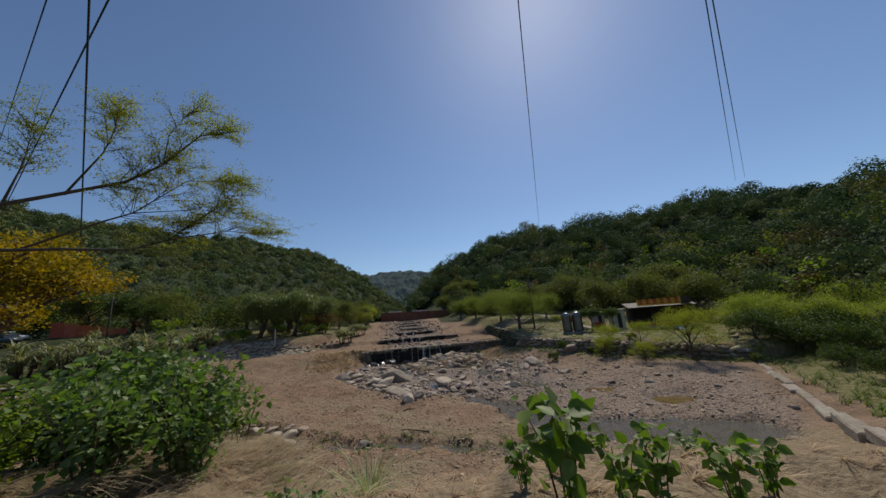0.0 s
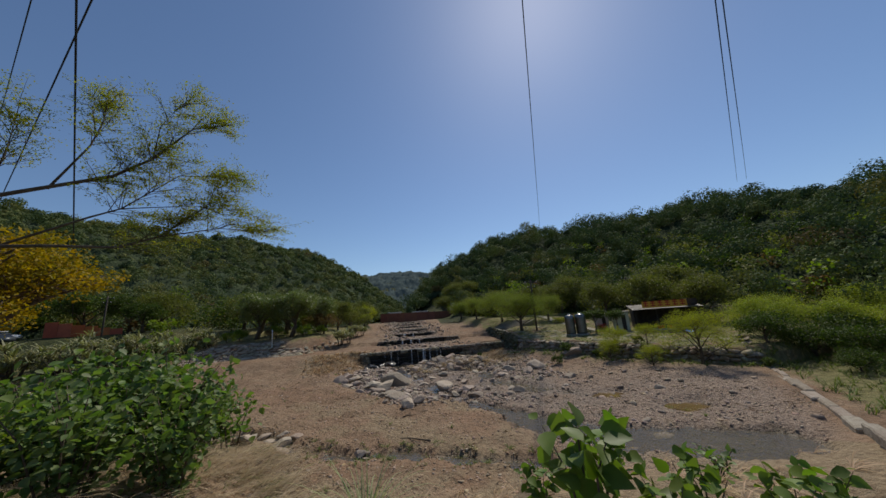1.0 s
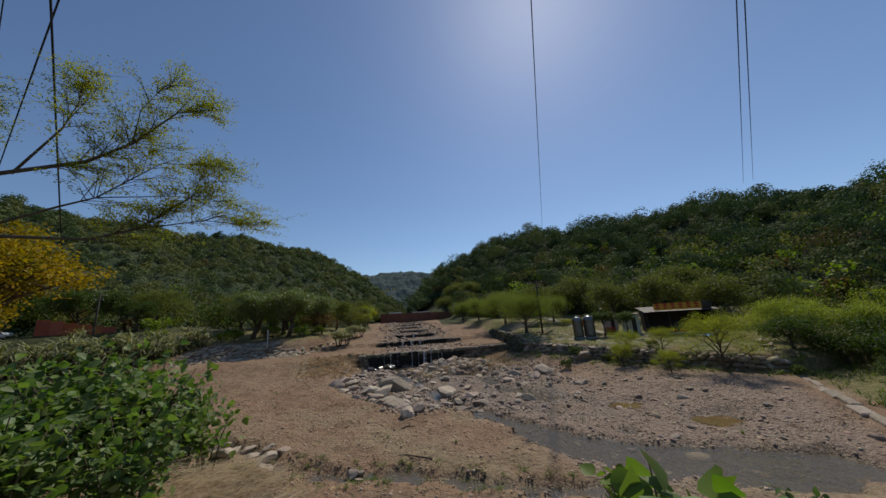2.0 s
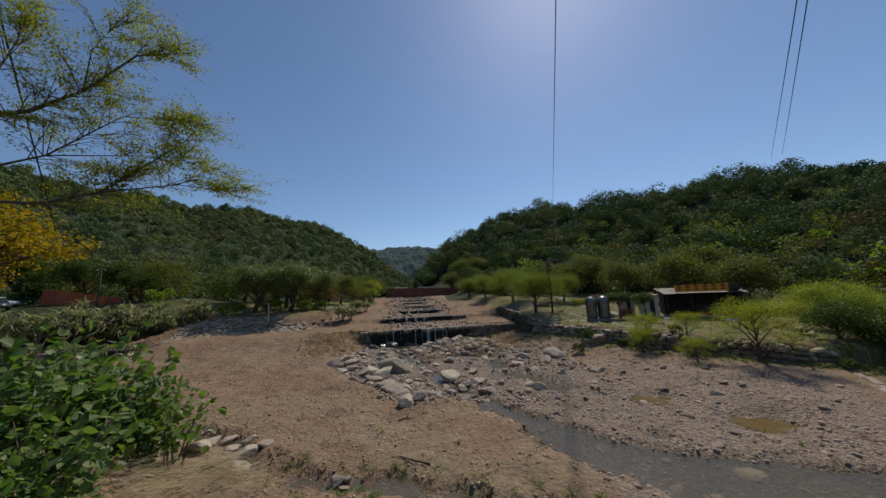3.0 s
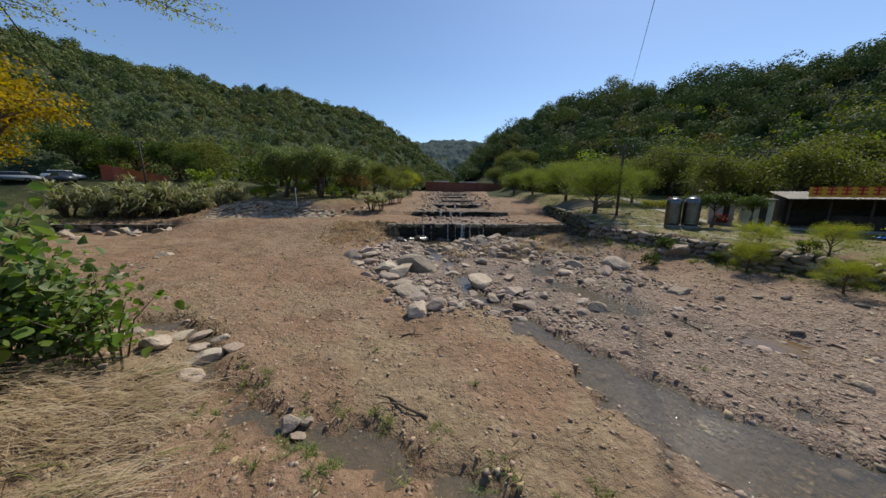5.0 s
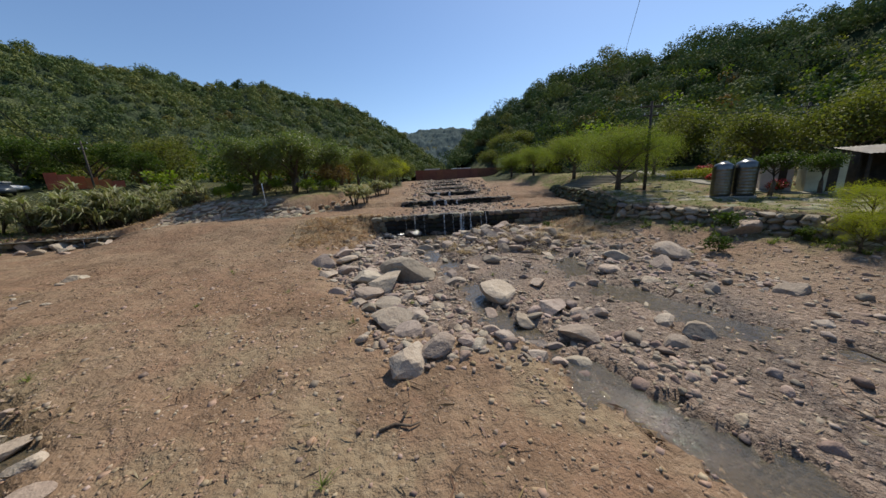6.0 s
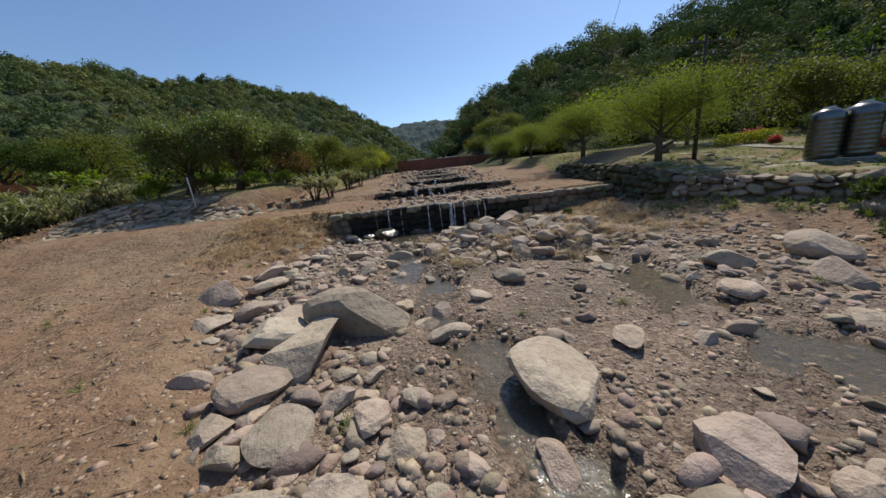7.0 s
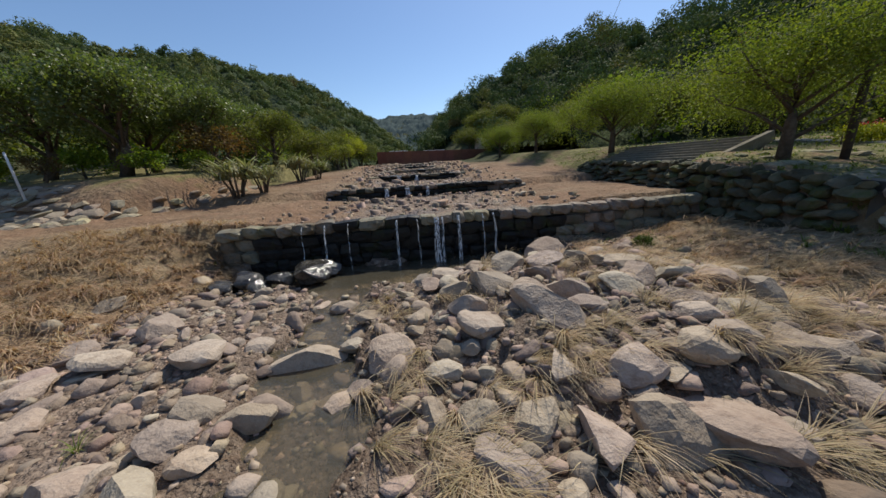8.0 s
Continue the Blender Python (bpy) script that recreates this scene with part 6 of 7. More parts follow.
def plume_grass():
    g = np.random.RandomState(84)
    z = ground_z(-0.8, 4.7)
    t = thing("plume_grass", pose(-0.8, 4.7, z), "pale green arching grass clump on the bank edge", "grass clump")
    v, f = blades(np.array([[0, 0, -0.05]]), 1.65, 0.014, 110, g, 0.7, 0.65, 5)
    mesh_object("foliage", v, f, M_PLUME, t)


plume_grass()

# ---- built things on the banks ----
M_STEEL = material("stainless_steel", (0.20, 0.20, 0.19), 0.3, [(1.5, 0.42, 0.62, (0.13, 0.125, 0.115), 0.8)], [(3, 0.02)], metallic=1.0)
M_TIN = material("tin_roof", (0.22, 0.21, 0.195), 0.6, [(1.6, 0.42, 0.64, (0.20, 0.17, 0.145), 0.8)], [(8, 0.01)], metallic=0.3)
M_DARKWOOD = material("dark_wood", (0.045, 0.036, 0.028), 0.85, [(2.5, 0.42, 0.64, (0.08, 0.062, 0.045), 0.8)], [(12, 0.015)])
M_CREAM = material("cream_paint", (0.66, 0.64, 0.46), 0.8, [(1.2, 0.42, 0.66, (0.46, 0.43, 0.30), 0.8)], [(20, 0.004)])
M_PINKWHITE = material("old_white_paint", (0.62, 0.55, 0.50), 0.8, [(1.2, 0.42, 0.66, (0.50, 0.43, 0.38), 0.8)], [(20, 0.004)])
M_SIGN = material("sign_board", (0.70, 0.36, 0.03), 0.6, [(2.0, 0.42, 0.66, (0.58, 0.30, 0.03), 0.7)])
M_RED = material("red_paint", (0.50, 0.03, 0.02), 0.6, [(3.0, 0.42, 0.66, (0.38, 0.03, 0.02), 0.7)])
M_BLUE = material("blue_tarp", (0.02, 0.20, 0.62), 0.5, [(4.0, 0.42, 0.66, (0.03, 0.26, 0.70), 0.7)], [(9, 0.02)])
M_RUST = material("rusty_hoarding", (0.21, 0.085, 0.05), 0.85, [(0.8, 0.42, 0.64, (0.15, 0.065, 0.04), 0.8), (5, 0.5, 0.7, (0.27, 0.12, 0.075), 0.6)], [(14, 0.01)], random_hue=0.12)
M_ORANGE = material("orange_sheet", (0.50, 0.13, 0.05), 0.7, [(0.9, 0.42, 0.64, (0.40, 0.10, 0.045), 0.8)], [(10, 0.01)], random_hue=0.15)
M_POLE = material("creosoted_pole", (0.055, 0.045, 0.037), 0.9, [(4, 0.42, 0.64, (0.09, 0.075, 0.06), 0.8)], [(20, 0.01)])
M_CABLE = material("black_cable", (0.015, 0.015, 0.018), 0.6)
M_WHITE = material("white_paint", (0.75, 0.75, 0.73), 0.6, [(2, 0.42, 0.64, (0.62, 0.62, 0.60), 0.7)])
M_RUBBER = material("rubber", (0.02, 0.02, 0.02), 0.85)
M_FLOWER = translucent(material("red_flowers", (0.50, 0.045, 0.05), 0.6, random_hue=0.2, per="island"), (1.2, 0.8, 0.8), 0.2)


def glass_dark():
    m = material("car_glass", (0.02, 0.025, 0.03), 0.08, specular=0.7)
    return m


M_GLASS = glass_dark()


def water_tank():
    t = thing("water_tank", Matrix(), "ribbed stainless steel water tank with a domed lid", "water tank", "water tanks on the bank")
    bm = bmesh.new()
    prof = [(0.0, 0.0), (0.66, 0.0), (0.70, 0.05)]
    for k in range(9):
        z = 0.12 + k * 0.17
        prof += [(0.70, z), (0.72, z + 0.03), (0.70, z + 0.06)]
    prof += [(0.70, 1.66), (0.62, 1.78), (0.3, 1.9), (0.0, 1.92)]
    n = 28
    rings = []
    for r, z in prof:
        rings.append([bm.verts.new((r * math.cos(a * 2 * math.pi / n), r * math.sin(a * 2 * math.pi / n), z)) for a in range(n)] if r > 0 else [bm.verts.new((0, 0, z))])
    for r0, r1 in zip(rings, rings[1:]):
        for a in range(n):
            b = (a + 1) % n
            if len(r0) == 1:
                bm.faces.new((r0[0], r1[b], r1[a]))
            elif len(r1) == 1:
                bm.faces.new((r0[a], r0[b], r1[0]))
            else:
                bm.faces.new((r0[a], r0[b], r1[b], r1[a]))
    part("body", bm, M_STEEL, t, smooth=True)
    bm = bmesh.new()
    tube(bm, [(0, 0, 1.86), (0, 0, 1.98)], [0.25, 0.24], 18)
    part("lid", bm, M_WHITE, t, "pale domed lid")
    bm = bmesh.new()
    tube(bm, [(0.62, -0.3, 0.15), (0.78, -0.38, 0.15), (0.8, -0.4, 0.02)], [0.03, 0.03, 0.03], 8)
    part("pipe", bm, M_STEEL, t)
    bm = bmesh.new()
    box(bm, -0.8, -0.8, -0.35, 0.8, 0.8, 0.0, 0.03)
    part("plinth", bm, M_CONCRETE, t, "concrete plinth")
    return t


tank = water_tank()
z = ground_z(19.7, 30.0)
tank.matrix_world = pose(19.3, 29.5, z + 0.08) @ Matrix.Diagonal((0.72, 0.72, 1.08, 1))
copy_thing(tank, Matrix()).matrix_world = pose(20.35, 29.1, ground_z(20.35, 29.1) + 0.08, 0, 0, 40) @ Matrix.Diagonal((0.78, 0.78, 1.12, 1))


def shack():
    zb = ground_z(28.5, 27.2) + 0.05
    t = thing("food_shack", pose(26.6, 28.2, zb, 0, 0, -30) @ Matrix.Diagonal((0.9, 0.8, 1.12, 1)), "low dark open-fronted shack with a tin roof and sign", "shack")
    long_, deep = 6.6, 3.2
    bm = bmesh.new()
    box(bm, -0.4, -0.6, -0.5, long_ + 0.4, deep + 0.3, 0.06, 0.03)
    part("floor_slab", bm, M_CONCRETE, t)
    for x in (0.1, 2.3, 4.4, 6.5):
        bm = bmesh.new()
        box(bm, x - 0.07, 0.0, 0.06, x + 0.07, 0.14, 1.92, 0.01)
        part("post", bm, M_DARKWOOD, t)
    bm = bmesh.new()
    box(bm, 0, deep - 0.12, 0.06, long_, deep, 2.2, 0.01)
    part("back_wall", bm, M_DARKWOOD, t)
    for x in (0.0, long_ - 0.1):
        bm = bmesh.new()
        box(bm, x, 0.9, 0.06, x + 0.1, deep - 0.12, 2.1, 0.01)
        part("side_wall", bm, M_DARKWOOD, t)
    bm = bmesh.new()
    n = 60
    for k in range(n):
        x0, x1 = -0.3 + (long_ + 0.6) * k / n, -0.3 + (long_ + 0.6) * (k + 1) / n
        w = 0.025 if k % 2 else 0.0
        a = [bm.verts.new(p) for p in ((x0, -0.8, 1.93 + w), (x1, -0.8, 1.93 + 0.025 - w), (x1, deep + 0.4, 2.38 + 0.025 - w), (x0, deep + 0.4, 2.38 + w))]
        bm.faces.new(a)
    bmesh.ops.solidify(bm, geom=bm.faces[:], thickness=0.02)
    part("roof", bm, M_TIN, t, "weathered tin roof")
    bm = bmesh.new()
    box(bm, 0.8, -0.5, 2.06, 5.4, -0.42, 2.68, 0.01)
    sign = part("sign_board", bm, M_SIGN, t, "orange sign board with red strokes")
    for k in range(6):
        for dx, dz, w, h in ((0.0, 0.12, 0.52, 0.09), (0.0, 0.34, 0.52, 0.09), (0.2, 0.08, 0.1, 0.5), (0.02, 0.5, 0.46, 0.08)):
            bm = bmesh.new()
            x0 = 0.95 + k * 0.75 + dx
            box(bm, x0, -0.512, 2.1 + dz, x0 + w, -0.503, 2.1 + dz + h)
            part("stroke", bm, M_RED, sign)
    bm = bmesh.new()
    box(bm, 5.5, 0.0, 2.1, 6.5, 1.0, 2.7, 0.02)
    part("roof_box", bm, M_DARKWOOD, t)
    bm = bmesh.new()
    box(bm, 2.6, 0.5, 0.06, 6.2, 1.1, 0.92, 0.02)
    part("counter", bm, M_DARKWOOD, t)
    return t


shack()


def crate(x, y, mat, label):
    t = thing("crate", pose(x, y, ground_z(x, y) + 0.10, 0, 0, 12), label, "crate", "crates in the shack")
    bm = bmesh.new()
    box(bm, -0.3, -0.2, 0.0, 0.3, 0.2, 0.05, 0.01)
    part("base", bm, mat, t)
    for a, b, c, d in ((-0.3, -0.2, 0.3, -0.17), (-0.3, 0.17, 0.3, 0.2), (-0.3, -0.17, -0.27, 0.17), (0.27, -0.17, 0.3, 0.17)):
        bm = bmesh.new()
        box(bm, a, b, 0.05, c, d, 0.36, 0.008)
        part("side", bm, mat, t)


crate(28.4, 27.0, M_RED, "red plastic crate in the shack front")
crate(29.2, 26.6, M_RED, "red plastic crate in the shack front")


def hut(name, x, y, turn, w, d, h, mat, label):
    t = thing(name, pose(x, y, ground_z(x, y) - 0.1, 0, 0, turn), label, "hut")
    bm = bmesh.new()
    box(bm, 0, 0, 0, w, d, h, 0.02)
    part("body", bm, mat, t)
    bm = bmesh.new()
    box(bm, -0.12, -0.15, h, w + 0.12, d + 0.15, h + 0.07, 0.015)
    part("roof", bm, M_TIN, t)
    bm = bmesh.new()
    box(bm, w * 0.55, -0.02, 0.1, w * 0.8, 0.0, h * 0.85, 0.004)
    part("door", bm, M_DARKWOOD, t)
    return t


hut("cream_hut", 24.7, 29.5, -36, 1.6, 1.6, 2.1, M_CREAM, "small cream-painted hut beside the shack")
hut("white_hut", 23.4, 31.0, -36, 1.5, 1.1, 1.8, M_PINKWHITE, "low pinkish white hut behind the clipped bushes")

tarp = thing("tarpaulin", pose(28.6, 24.0, ground_z(28.6, 24.0) + 0.03, 0, 0, 20), "crumpled blue tarpaulin on the grass", "tarpaulin")
bm = bmesh.new()
bmesh.ops.create_grid(bm, x_segments=14, y_segments=10, size=0.5)
for v in bm.verts:
    v.co = Vector((v.co.x * 1.5, v.co.y * 0.9, 0.1 + 0.22 * noise.noise(v.co * 4.0) + 0.08 * noise.noise(v.co * 11.0)))
part("sheet", bm, M_BLUE, tarp, smooth=True)


def azalea(x, y, s):
    g = np.random.RandomState(int(x * 10))
    t = thing("azalea", pose(x, y, ground_z(x, y)), "red flowering bush near the shack", "bush", "red flowering bushes")
    c = np.array([[g.uniform(-0.4, 0.4) * s, g.uniform(-0.4, 0.4) * s, 0.35 * s + g.uniform(0, 0.2)] for _ in range(9)])
    v, f = leaf_arrays(clump_points(c, np.full(9, 0.35 * s), 60, g, 0.4), 0.08, g)
    mesh_object("foliage", v, f, M_LEAF_DARK, t)
    v, f = leaf_arrays(clump_points(c + np.array([0, 0, 0.06]), np.full(9, 0.38 * s), 50, g, 0.8), 0.09, g)
    mesh_object("blossom", v, f, M_FLOWER, t)


for x, y, s in ((23.4, 29.9, 1.0), (23.2, 34.6, 0.6), (26.0, 38.5, 0.8)):
    azalea(x, y, s)


def pole(name, x, y, top, label, lean=(0, 0), arm=True, r=0.13):
    z0 = ground_z(x, y)
    t = thing(name, pose(x, y, z0), label, "pole", "utility poles")
    bm = bmesh.new()
    tube(bm, [(0, 0, -0.4), (lean[0] * 0.5, lean[1] * 0.5, (top - z0) * 0.5), (lean[0], lean[1], top - z0)], [r * 1.1, r, r * 0.8], 12)
    part("shaft", bm, M_POLE, t, smooth=True)
    if arm:
        for dz, half in ((0.35, 0.9), (0.95, 0.55)):
            bm = bmesh.new()
            box(bm, lean[0] - half, lean[1] - 0.05, top - z0 - dz - 0.05, lean[0] + half, lean[1] + 0.05, top - z0 - dz + 0.05, 0.01)
            part("crossarm", bm, M_POLE, t)
            for sx in (-half * 0.85, half * 0.85):
                bm = bmesh.new()
                tube(bm, [(lean[0] + sx, lean[1], top - z0 - dz + 0.04), (lean[0] + sx, lean[1], top - z0 - dz + 0.2)], [0.035, 0.03], 8)
                part("insulator", bm, M_WHITE, t)
    return t


pole("utility_pole", 17.35, 33.7, 8.8, "dark wooden utility pole with crossarms on the bank", (0, 0), True, 0.105)
pole("utility_pole", 36.6, 40.0, 9.2, "dark wooden utility pole behind the huts", (0.1, 0))
pole("utility_pole", 37.5, 13.0, 7.6, "dark leaning utility pole in the thicket", (-1.5, 0.2), False, 0.2)
pole("utility_pole", 24.0, 62.0, 9.6, "dark wooden utility pole up the valley")
pole("utility_pole", -42.0, 51.0, 11.5, "thin grey utility pole on the terrace", (0, 0), True, 0.11)
post = thing("white_post", pose(-15.3, 40.9, ground_z(-15.3, 40.9)), "thin white post on the pitched bank", "post")
bm = bmesh.new()
tube(bm, [(0, 0, -0.3), (-0.02, 0, 1.2), (-0.05, 0, 2.3)], [0.05, 0.045, 0.04], 8)
part("shaft", bm, M_WHITE, post, smooth=True)


def cable(a, b, sag, r, label="thin black cable high overhead", group="overhead cables"):
    a, b = Vector(a), Vector(b)
    bm = bmesh.new()
    n = 24
    pts = [a.lerp(b, k / n) - Vector((0, 0, sag * 4 * (k / n) * (1 - k / n))) for k in range(n + 1)]
    tube(bm, pts, [r] * (n + 1), 6)
    me = bpy.data.meshes.new("cable")
    bm.to_mesh(me)
    bm.free()
    me.materials.append(M_CABLE)
    return tagged(new("cable", me), label, "cable", group)


def through_points(p, q, before, after):
    p, q = Vector(p), Vector(q)
    d = (q - p).normalized()
    return p - d * before, q + d * after


for p, q, r in (((17.6, 26.9, 37.2), (90.6, 160.9, 51.8), 0.06), ((37.6, 19.6, 32.0), (148.2, 90.6, 53.3), 0.05), ((37.0, 19.9, 32.3), (146.4, 92.9, 53.1), 0.05),
                ((-15.9, 13.3, 22.6), (-25.8, 25.6, 18.7), 0.05), ((-16.5, 14.5, 24.2), (-29.9, 26.1, 24.0), 0.045), ((-22.1, 17.0, 26.5), (-41.0, 33.5, 31.2), 0.035)):
    a, b = through_points(p, q, 45, 12 if q[1] > 80 else 40)
    cable(a, b, 0.3, r)
for dx, dz in ((-0.76, -0.15), (0.76, -0.15), (0.4, -0.75)):
    cable((17.35 + dx, 33.7, 8.8 + dz), (36.7 + dx, 40.0, 9.2 + dz), 0.7, 0.015, "thin cable strung between the poles", "cables between the poles")
    cable((17.35 + dx, 33.7, 8.8 + dz), (24.0 + dx, 62.0, 9.6 + dz), 0.9, 0.015, "thin cable strung between the poles", "cables between the poles")


# hoarding across the upper valley
def hoarding():
    t = thing("hoarding", pose(-3.5, 92.5, 0, 0, 0, 3), "reddish brown hoarding across the upper river", "fence")
    for k in range(13):
        x = k * 1.85
        zb = ground_z(-3.5 + x, 92.5 + 0.05 * x)
        bm = bmesh.new()
        box(bm, x, 0, zb - 0.3, x + 1.82, 0.06, 6.9 - 0.02 * x, 0.01)
        for r in range(5):
            box(bm, x + 0.15 + r * 0.36, -0.03, zb - 0.3, x + 0.23 + r * 0.36, -0.004, 6.85 - 0.02 * x)
        part("panel", bm, M_RUST, t)
    for k in range(14):
        bm = bmesh.new()
        zb = ground_z(-3.5 + k * 1.85, 92.8)
        box(bm, k * 1.85 - 0.06, 0.064, zb - 0.3, k * 1.85 + 0.06, 0.18, 7.0 - 0.02 * k, 0.01)
        part("post", bm, M_POLE, t)


hoarding()
for x, y, w in ((-1.0, 99.0, 4.0), (7.0, 101.0, 5.0), (19.5, 97.0, 3.5)):
    t = thing("site_cabin", pose(x, y, ground_z(x, y), 0, 0, 6), "white flat-roofed cabin behind the hoarding", "cabin", "cabins behind the hoarding")
    bm = bmesh.new()
    box(bm, 0, 0, -0.3, w, 2.4, 2.9, 0.04)
    part("body", bm, M_PINKWHITE, t)
    bm = bmesh.new()
    box(bm, -0.15, -0.15, 2.9, w + 0.15, 2.55, 3.05, 0.03)
    part("roof", bm, M_WHITE, t)


def orange_fence():
    t = thing("orange_fence", pose(-53.0, 55.2, 0, 0, 0, 8), "orange-red sheet wall beside the parked cars", "fence")
    for k in range(6):
        x = k * 1.6
        c, s = math.cos(radians(8)), math.sin(radians(8))
        zb = ground_z(-53.0 + x * c, 55.2 + x * s)
        bm = bmesh.new()
        box(bm, x, 0, zb - 0.3, x + 1.56, 0.05, zb + 2.3 - 0.28 * k, 0.01)
        part("panel", bm, M_ORANGE, t)
        bm = bmesh.new()
        box(bm, x - 0.05, 0.054, zb - 0.3, x + 0.05, 0.15, zb + 2.35 - 0.28 * k, 0.01)
        part("post", bm, M_POLE, t)


orange_fence()


def car(x, y, turn, colour, label):
    paint = material("car_paint", colour, 0.3, specular=0.6)
    t = thing("car", pose(x, y, ground_z(x, y), 0, 0, turn), label, "car", "parked cars")
    bm = bmesh.new()
    side = [(-2.1, 0.3), (2.1, 0.3), (2.15, 0.62), (2.0, 0.82), (1.1, 0.95), (-1.9, 0.98), (-2.15, 0.75)]
    for sgn in (-1, 1):
        vs = [bm.verts.new((px, sgn * (0.86 if pz > 0.9 else 0.9), pz)) for px, pz in side]
        bm.faces.new(vs if sgn < 0 else vs[::-1])
    bm.verts.ensure_lookup_table()
    n = len(side)
    for k in range(n):
        bm.faces.new((bm.verts[k], bm.verts[n + k], bm.verts[n + (k + 1) % n], bm.verts[(k + 1) % n]))
    bmesh.ops.bevel(bm, geom=bm.edges[:], offset=0.05, segments=2, affect="EDGES")
    part("body", bm, paint, t, smooth=True)
    bm = bmesh.new()
    made = bmesh.ops.create_cube(bm, size=1)["verts"]
    for v in made:
        up = v.co.z > 0
        v.co = Vector((-0.35 + v.co.x * (2.0 if up else 3.0), v.co.y * (1.3 if up else 1.68), 1.38 if up else 0.92))
    part("window", bm, M_GLASS, t, "dark window glass")
    bm = bmesh.new()
    box(bm, -1.4, -0.68, 1.36, 0.7, 0.68, 1.46, 0.04)
    part("roof", bm, paint, t)
    for wx in (-1.3, 1.35):
        for wy in (-0.86, 0.86):
            bm = bmesh.new()
            tube(bm, [(wx, wy - 0.1, 0.31), (wx, wy + 0.1, 0.31)], [0.31, 0.31], 18)
            wheel = part("wheel", bm, M_RUBBER, t)
            bm = bmesh.new()
            tube(bm, [(wx, wy - 0.115, 0.31), (wx, wy + 0.115, 0.31)], [0.18, 0.18], 14)
            part("rim", bm, M_STEEL, wheel)


car(-57.5, 54.0, 20, (0.72, 0.72, 0.70), "white parked car above the plant terrace")
car(-60.5, 51.0, 25, (0.30, 0.32, 0.34), "grey parked car above the plant terrace")
car(-55.5, 52.0, 160, (0.05, 0.06, 0.07), "dark parked car above the plant terrace")


# ---- stairs, path, kerb ----
def strip(name, pts, width, mat, label, category, lift=0.03, thick=0.12):
    bm = bmesh.new()
    prev = None
    dense = []
    for a, b in zip(pts, pts[1:]):
        n = max(1, int(math.hypot(b[0] - a[0], b[1] - a[1]) / 0.6))
        dense += [(a[0] + (b[0] - a[0]) * k / n, a[1] + (b[1] - a[1]) * k / n) for k in range(n)]
    dense.append(pts[-1])
    for k, (x, y) in enumerate(dense):
        x0, y0 = dense[max(k - 1, 0)]
        x1, y1 = dense[min(k + 1, len(dense) - 1)]
        d = Vector((y1 - y0, x0 - x1)).normalized() * width / 2
        z = max(ground_z(x, y), ground_z(x + d.x, y + d.y), ground_z(x - d.x, y - d.y)) + lift
        row = [bm.verts.new(p) for p in ((x - d.x, y - d.y, z - thick), (x - d.x, y - d.y, z), (x + d.x, y + d.y, z), (x + d.x, y + d.y, z - thick))]
        if prev:
            for i in range(3):
                bm.faces.new((prev[i], row[i], row[i + 1], prev[i + 1]))
        prev = row
    me = bpy.data.meshes.new(name)
    bm.to_mesh(me)
    bm.free()
    me.materials.append(mat)
    return tagged(new(name, me), label, category, kind="structure")


M_KERBPATH = material("path_concrete", (0.27, 0.25, 0.20), 0.92, [(1.2, 0.42, 0.66, (0.34, 0.31, 0.25), 0.8)], [(14, 0.02)], specular=0.2)
strip("path", [(25.8, 26.4), (23.2, 30.6), (22.4, 34.0), (22.6, 38.5), (24.0, 44.0), (24.5, 50.0)], 1.1, M_KERBPATH, "pale concrete path along the east bank", "path")

M_STEP = material("weathered_step", (0.21, 0.185, 0.14), 0.95, [(1.5, 0.42, 0.66, (0.27, 0.24, 0.185), 0.8), (6, 0.5, 0.7, (0.13, 0.12, 0.08), 0.8)], [(12, 0.02)], specular=0.15)
stairs = tagged(new("stairs"), "weathered concrete steps up the grassy bank", "stairs", kind="structure")
foot_z = 2.62
for k in range(8):
    p, q = Vector((15.9 + 0.34 * k, 45.4)), Vector((16.2 + 0.34 * k, 37.4))
    bm = bmesh.new()
    box(bm, 0, -0.03, -1.3, (q - p).length, 0.40, 0.0, 0.02)
    ob = part("step", bm, M_STEP, stairs)
    ob.matrix_world = pose(p.x, p.y, foot_z + 0.13 * (k + 1), 0, 0, math.degrees(math.atan2(q.y - p.y, q.x - p.x)))
bm = bmesh.new()
box(bm, 0, 0, -0.4, 3.0, 0.28, 0.06, 0.02)
ob = part("cheek", bm, M_STEP, stairs)
ob.matrix_world = pose(16.1, 37.1, foot_z + 0.10, 0, -20.5, 0)

M_KERB = material("broken_concrete", (0.29, 0.24, 0.185), 0.92, [(1.2, 0.42, 0.66, (0.36, 0.31, 0.25), 0.8), (6, 0.5, 0.7, (0.19, 0.15, 0.11), 0.8)], [(9, 0.04), (50, 0.008)], random_hue=0.2, specular=0.2)
kerb = tagged(new("kerb"), "pale broken concrete edge of the ford", "kerb", kind="structure")
a, b = Vector((10.5, 1.8)), Vector((24.6, 15.3))
d = (b - a).normalized()
n = 15
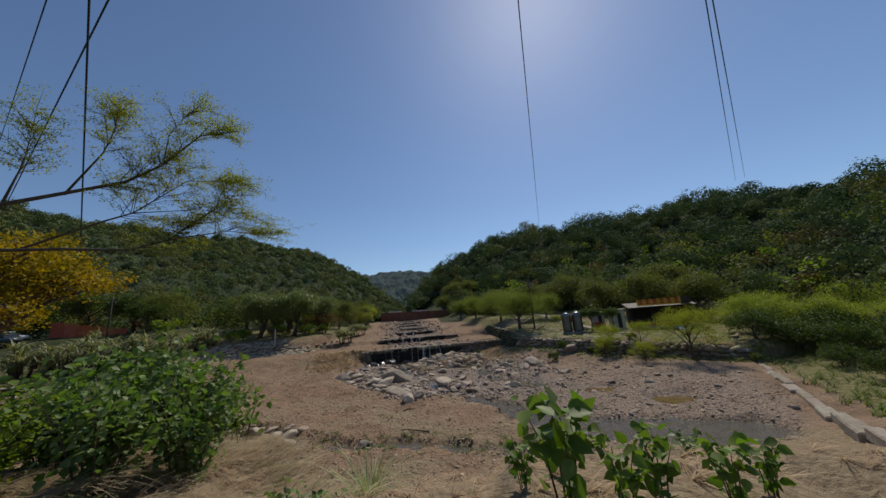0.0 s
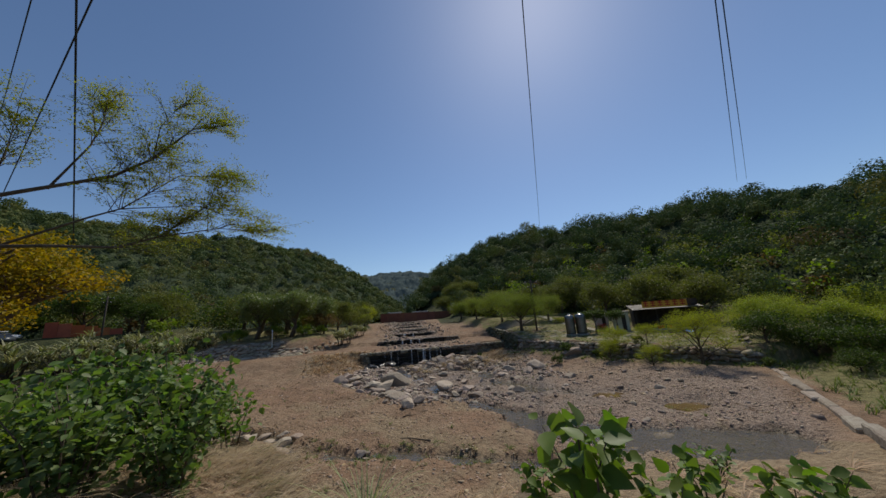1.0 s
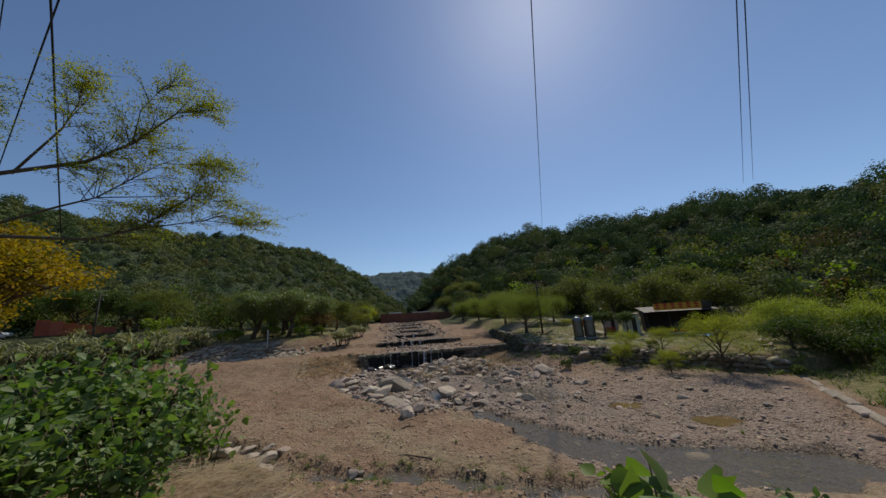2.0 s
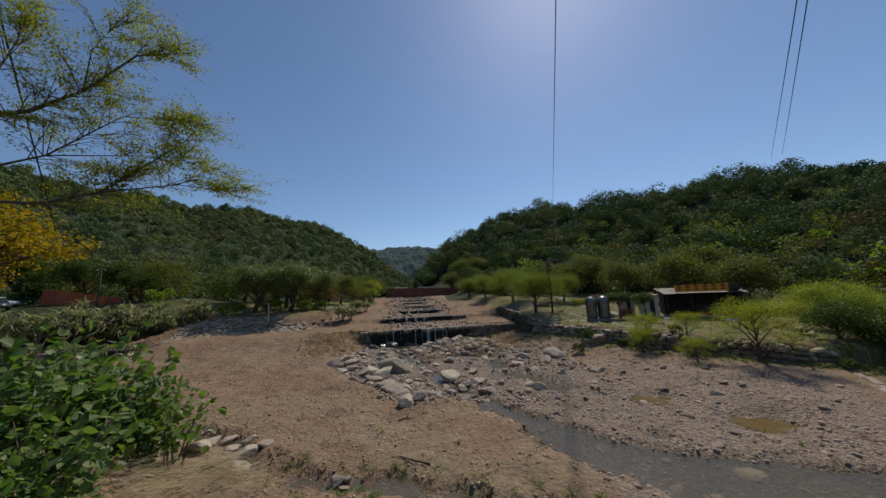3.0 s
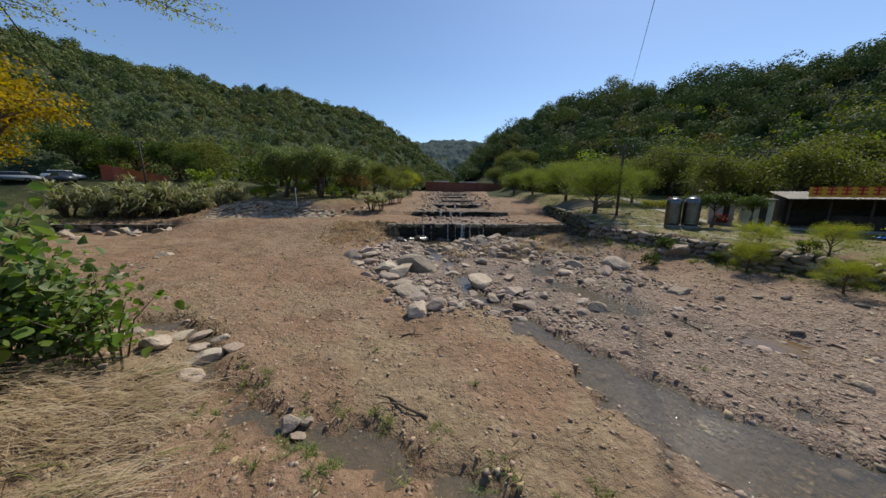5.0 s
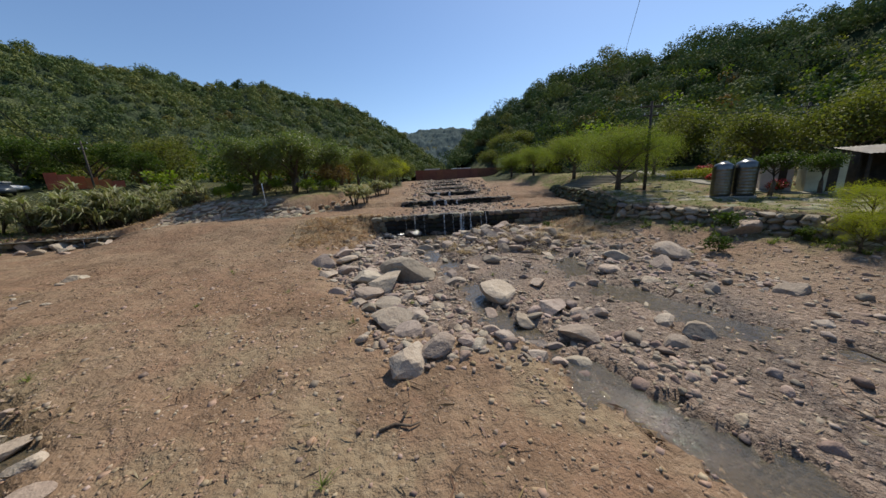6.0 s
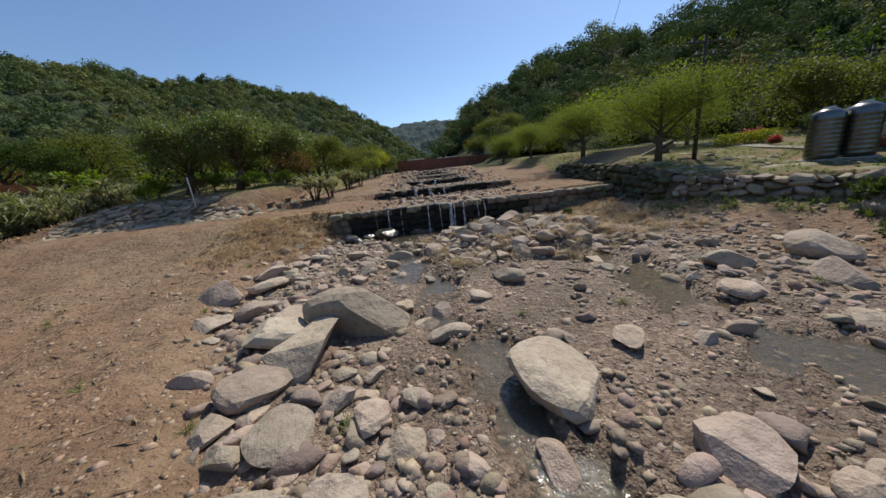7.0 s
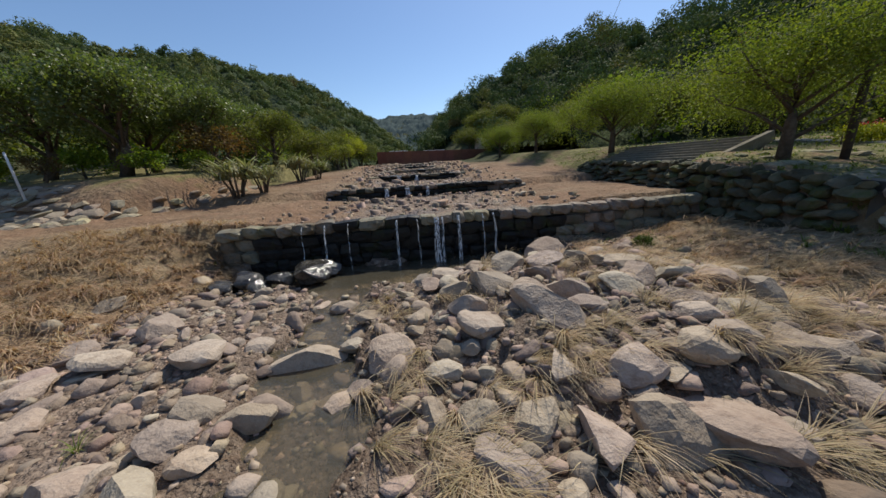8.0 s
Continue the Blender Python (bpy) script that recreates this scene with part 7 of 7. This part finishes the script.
for k in range(n):
    w = (b - a).length / n
    p = a + d * w * k
    bm = bmesh.new()
    box(bm, 0.01, 0, -0.4, w - 0.02, 0.4 + rng.uniform(-0.14, 0.14), 0.0, 0.05)
    for v in bm.verts:
        v.co += Vector((0, 0.05 * noise.noise(v.co * 2 + Vector((k, 0, 0))), 0.03 * noise.noise(v.co * 3 + Vector((0, k, 0)))))
    ob = part("slab", bm, M_KERB, kerb)
    ob.matrix_world = pose(p.x, p.y, max(0.45, ground_z(p.x, p.y) + 0.16) + rng.uniform(-0.03, 0.03), rng.uniform(-2, 2), rng.uniform(-2, 2), math.degrees(math.atan2(d.y, d.x)) - 0 + rng.uniform(-2, 2))
steps = tagged(new("stone_steps"), "rough stone steps at the end of the wall", "steps", kind="structure")
for k in range(8):
    ob = put_stone(WALLSTONES[k], 24.6 + 0.32 * k, 15.7 + 0.38 * k, 0.55 + 0.2 * k, 1.0, steps, 3, (1.5, 0.7, 0.36), 35, "step")
M_PAVE = material("grassy_paving_stone", (0.25, 0.225, 0.15), 0.92, [(2, 0.42, 0.65, (0.32, 0.285, 0.20), 0.8), (5, 0.5, 0.68, (0.13, 0.14, 0.06), 0.8)], [(9, 0.03), (40, 0.01)], random_hue=0.35, specular=0.2)
PAVESTONES = [rubble_mesh("paving_stone", 380 + i, M_PAVE, 8) for i in range(8)]
paving = tagged(new("bank_paving"), "flat stones set in the grassy bank", "paving", kind="structure")
for k in range(230):
    x, y = rng.uniform(14, 27), rng.uniform(18.5, 36)
    if x - float(right_foot(np.array(y))) < 1.0 or x - float(right_foot(np.array(y))) > 7:
        continue
    put_stone(PAVESTONES[rng.randint(8)], x, y, ground_z(x, y) - 0.05, 1.0, paving, 4, (rng.uniform(0.6, 1.15), rng.uniform(0.5, 0.95), 0.24), None, "stone")


# ---- falling water ----
def fall_material():
    m = bpy.data.materials.new("falling_water")
    m.use_nodes = True
    t = m.node_tree
    b = t.nodes["Principled BSDF"]
    b.inputs["Base Color"].default_value = (0.85, 0.88, 0.9, 1)
    b.inputs["Roughness"].default_value = 0.25
    clear = t.nodes.new("ShaderNodeBsdfTransparent")
    mix = t.nodes.new("ShaderNodeMixShader")
    n = t.nodes.new("ShaderNodeTexNoise")
    n.inputs["Scale"].default_value, n.inputs["Detail"].default_value = 9.0, 5
    sc = t.nodes.new("ShaderNodeVectorMath")
    sc.operation = "MULTIPLY"
    sc.inputs[1].default_value = (3.0, 3.0, 0.5)
    t.links.new(t.nodes.new("ShaderNodeNewGeometry").outputs["Position"], sc.inputs[0])
    t.links.new(sc.outputs[0], n.inputs["Vector"])
    r = t.nodes.new("ShaderNodeMapRange")
    r.inputs[1].default_value, r.inputs[2].default_value, r.inputs[3].default_value, r.inputs[4].default_value = 0.42, 0.62, 0.15, 0.85
    t.links.new(n.outputs["Fac"], r.inputs[0])
    t.links.new(r.outputs[0], mix.inputs[0])
    t.links.new(clear.outputs[0], mix.inputs[1])
    t.links.new(b.outputs[0], mix.inputs[2])
    t.links.new(mix.outputs[0], t.nodes["Material Output"].inputs[0])
    return m


M_FALL = fall_material()


def fall(x, y, z0, z1, w):
    bm = bmesh.new()
    prev = None
    n = 10
    for k in range(n + 1):
        s = k / n
        z = z1 + (z0 - z1) * s
        yy = y - 0.28 * math.sqrt(s) * (z1 - z0) ** 0.5
        ww = w * (0.75 + 0.3 * noise.noise(Vector((x * 3, s * 4, 0))) + 0.25 * s)
        xx = x + 0.05 * noise.noise(Vector((x, s * 3, 5)))
        row = [bm.verts.new((xx - ww, yy + 0.02, z)), bm.verts.new((xx, yy - 0.025, z)), bm.verts.new((xx + ww, yy + 0.02, z))]
        if prev:
            for i in range(2):
                bm.faces.new((prev[i], prev[i + 1], row[i + 1], row[i]))
        prev = row
    me = bpy.data.meshes.new("waterfall")
    bm.to_mesh(me)
    bm.free()
    me.materials.append(M_FALL)
    return tagged(new("waterfall", me), "thin white trickle of water falling over the weir", "waterfall", "trickles over the weirs")


for x, w in ((-1.1, 0.02), (-0.4, 0.035), (0.35, 0.02), (1.95, 0.045), (2.65, 0.025), (3.3, 0.11), (3.5, 0.05), (4.05, 0.06), (4.9, 0.025), (5.3, 0.04)):
    fall(x, 34.72, 0.0, 1.5, w)
for x, w in ((1.2, 0.12), (2.4, 0.15), (3.6, 0.1)):
    fall(x, 42.65, 1.6, 2.08, w)
for x, w in ((1.8, 0.2), (3.2, 0.15)):
    fall(x, 49.65, 2.15, 2.6, w)
for x, w in ((-28.4, 0.07), (-27.3, 0.09)):
    fall(x, 36.4, 0.1, 1.25, w)


# ---- loose ends ----
def driftwood(x, y, turn, length, label="broken grey branch lying on the bed"):
    t = thing("branch", pose(x, y, ground_z(x, y) + 0.03, 0, 0, turn), label, "branch", "branches on the bed")
    bm = bmesh.new()
    tube(bm, [(0, 0, 0), (length * 0.4, 0.05, 0.04), (length * 0.75, -0.04, 0.03), (length, 0.03, 0.0)], [0.035, 0.03, 0.022, 0.01], 7)
    part("stick", bm, M_BARK, t, smooth=True)
    bm = bmesh.new()
    tube(bm, [(length * 0.5, 0.02, 0.04), (length * 0.7, 0.25, 0.12), (length * 0.8, 0.4, 0.1)], [0.018, 0.012, 0.005], 6)
    part("twig", bm, M_BARK, t, smooth=True)


for x, y, turn, ln in ((1.2, 11.6, 150, 1.4), (-6.0, 10.6, 200, 1.2), (10.2, 15.6, 100, 0.9), (0.2, 15.0, 10, 0.7), (3.6, 29.6, 70, 1.0), (6.2, 24.8, 140, 0.9)):
    driftwood(x, y, turn, ln)
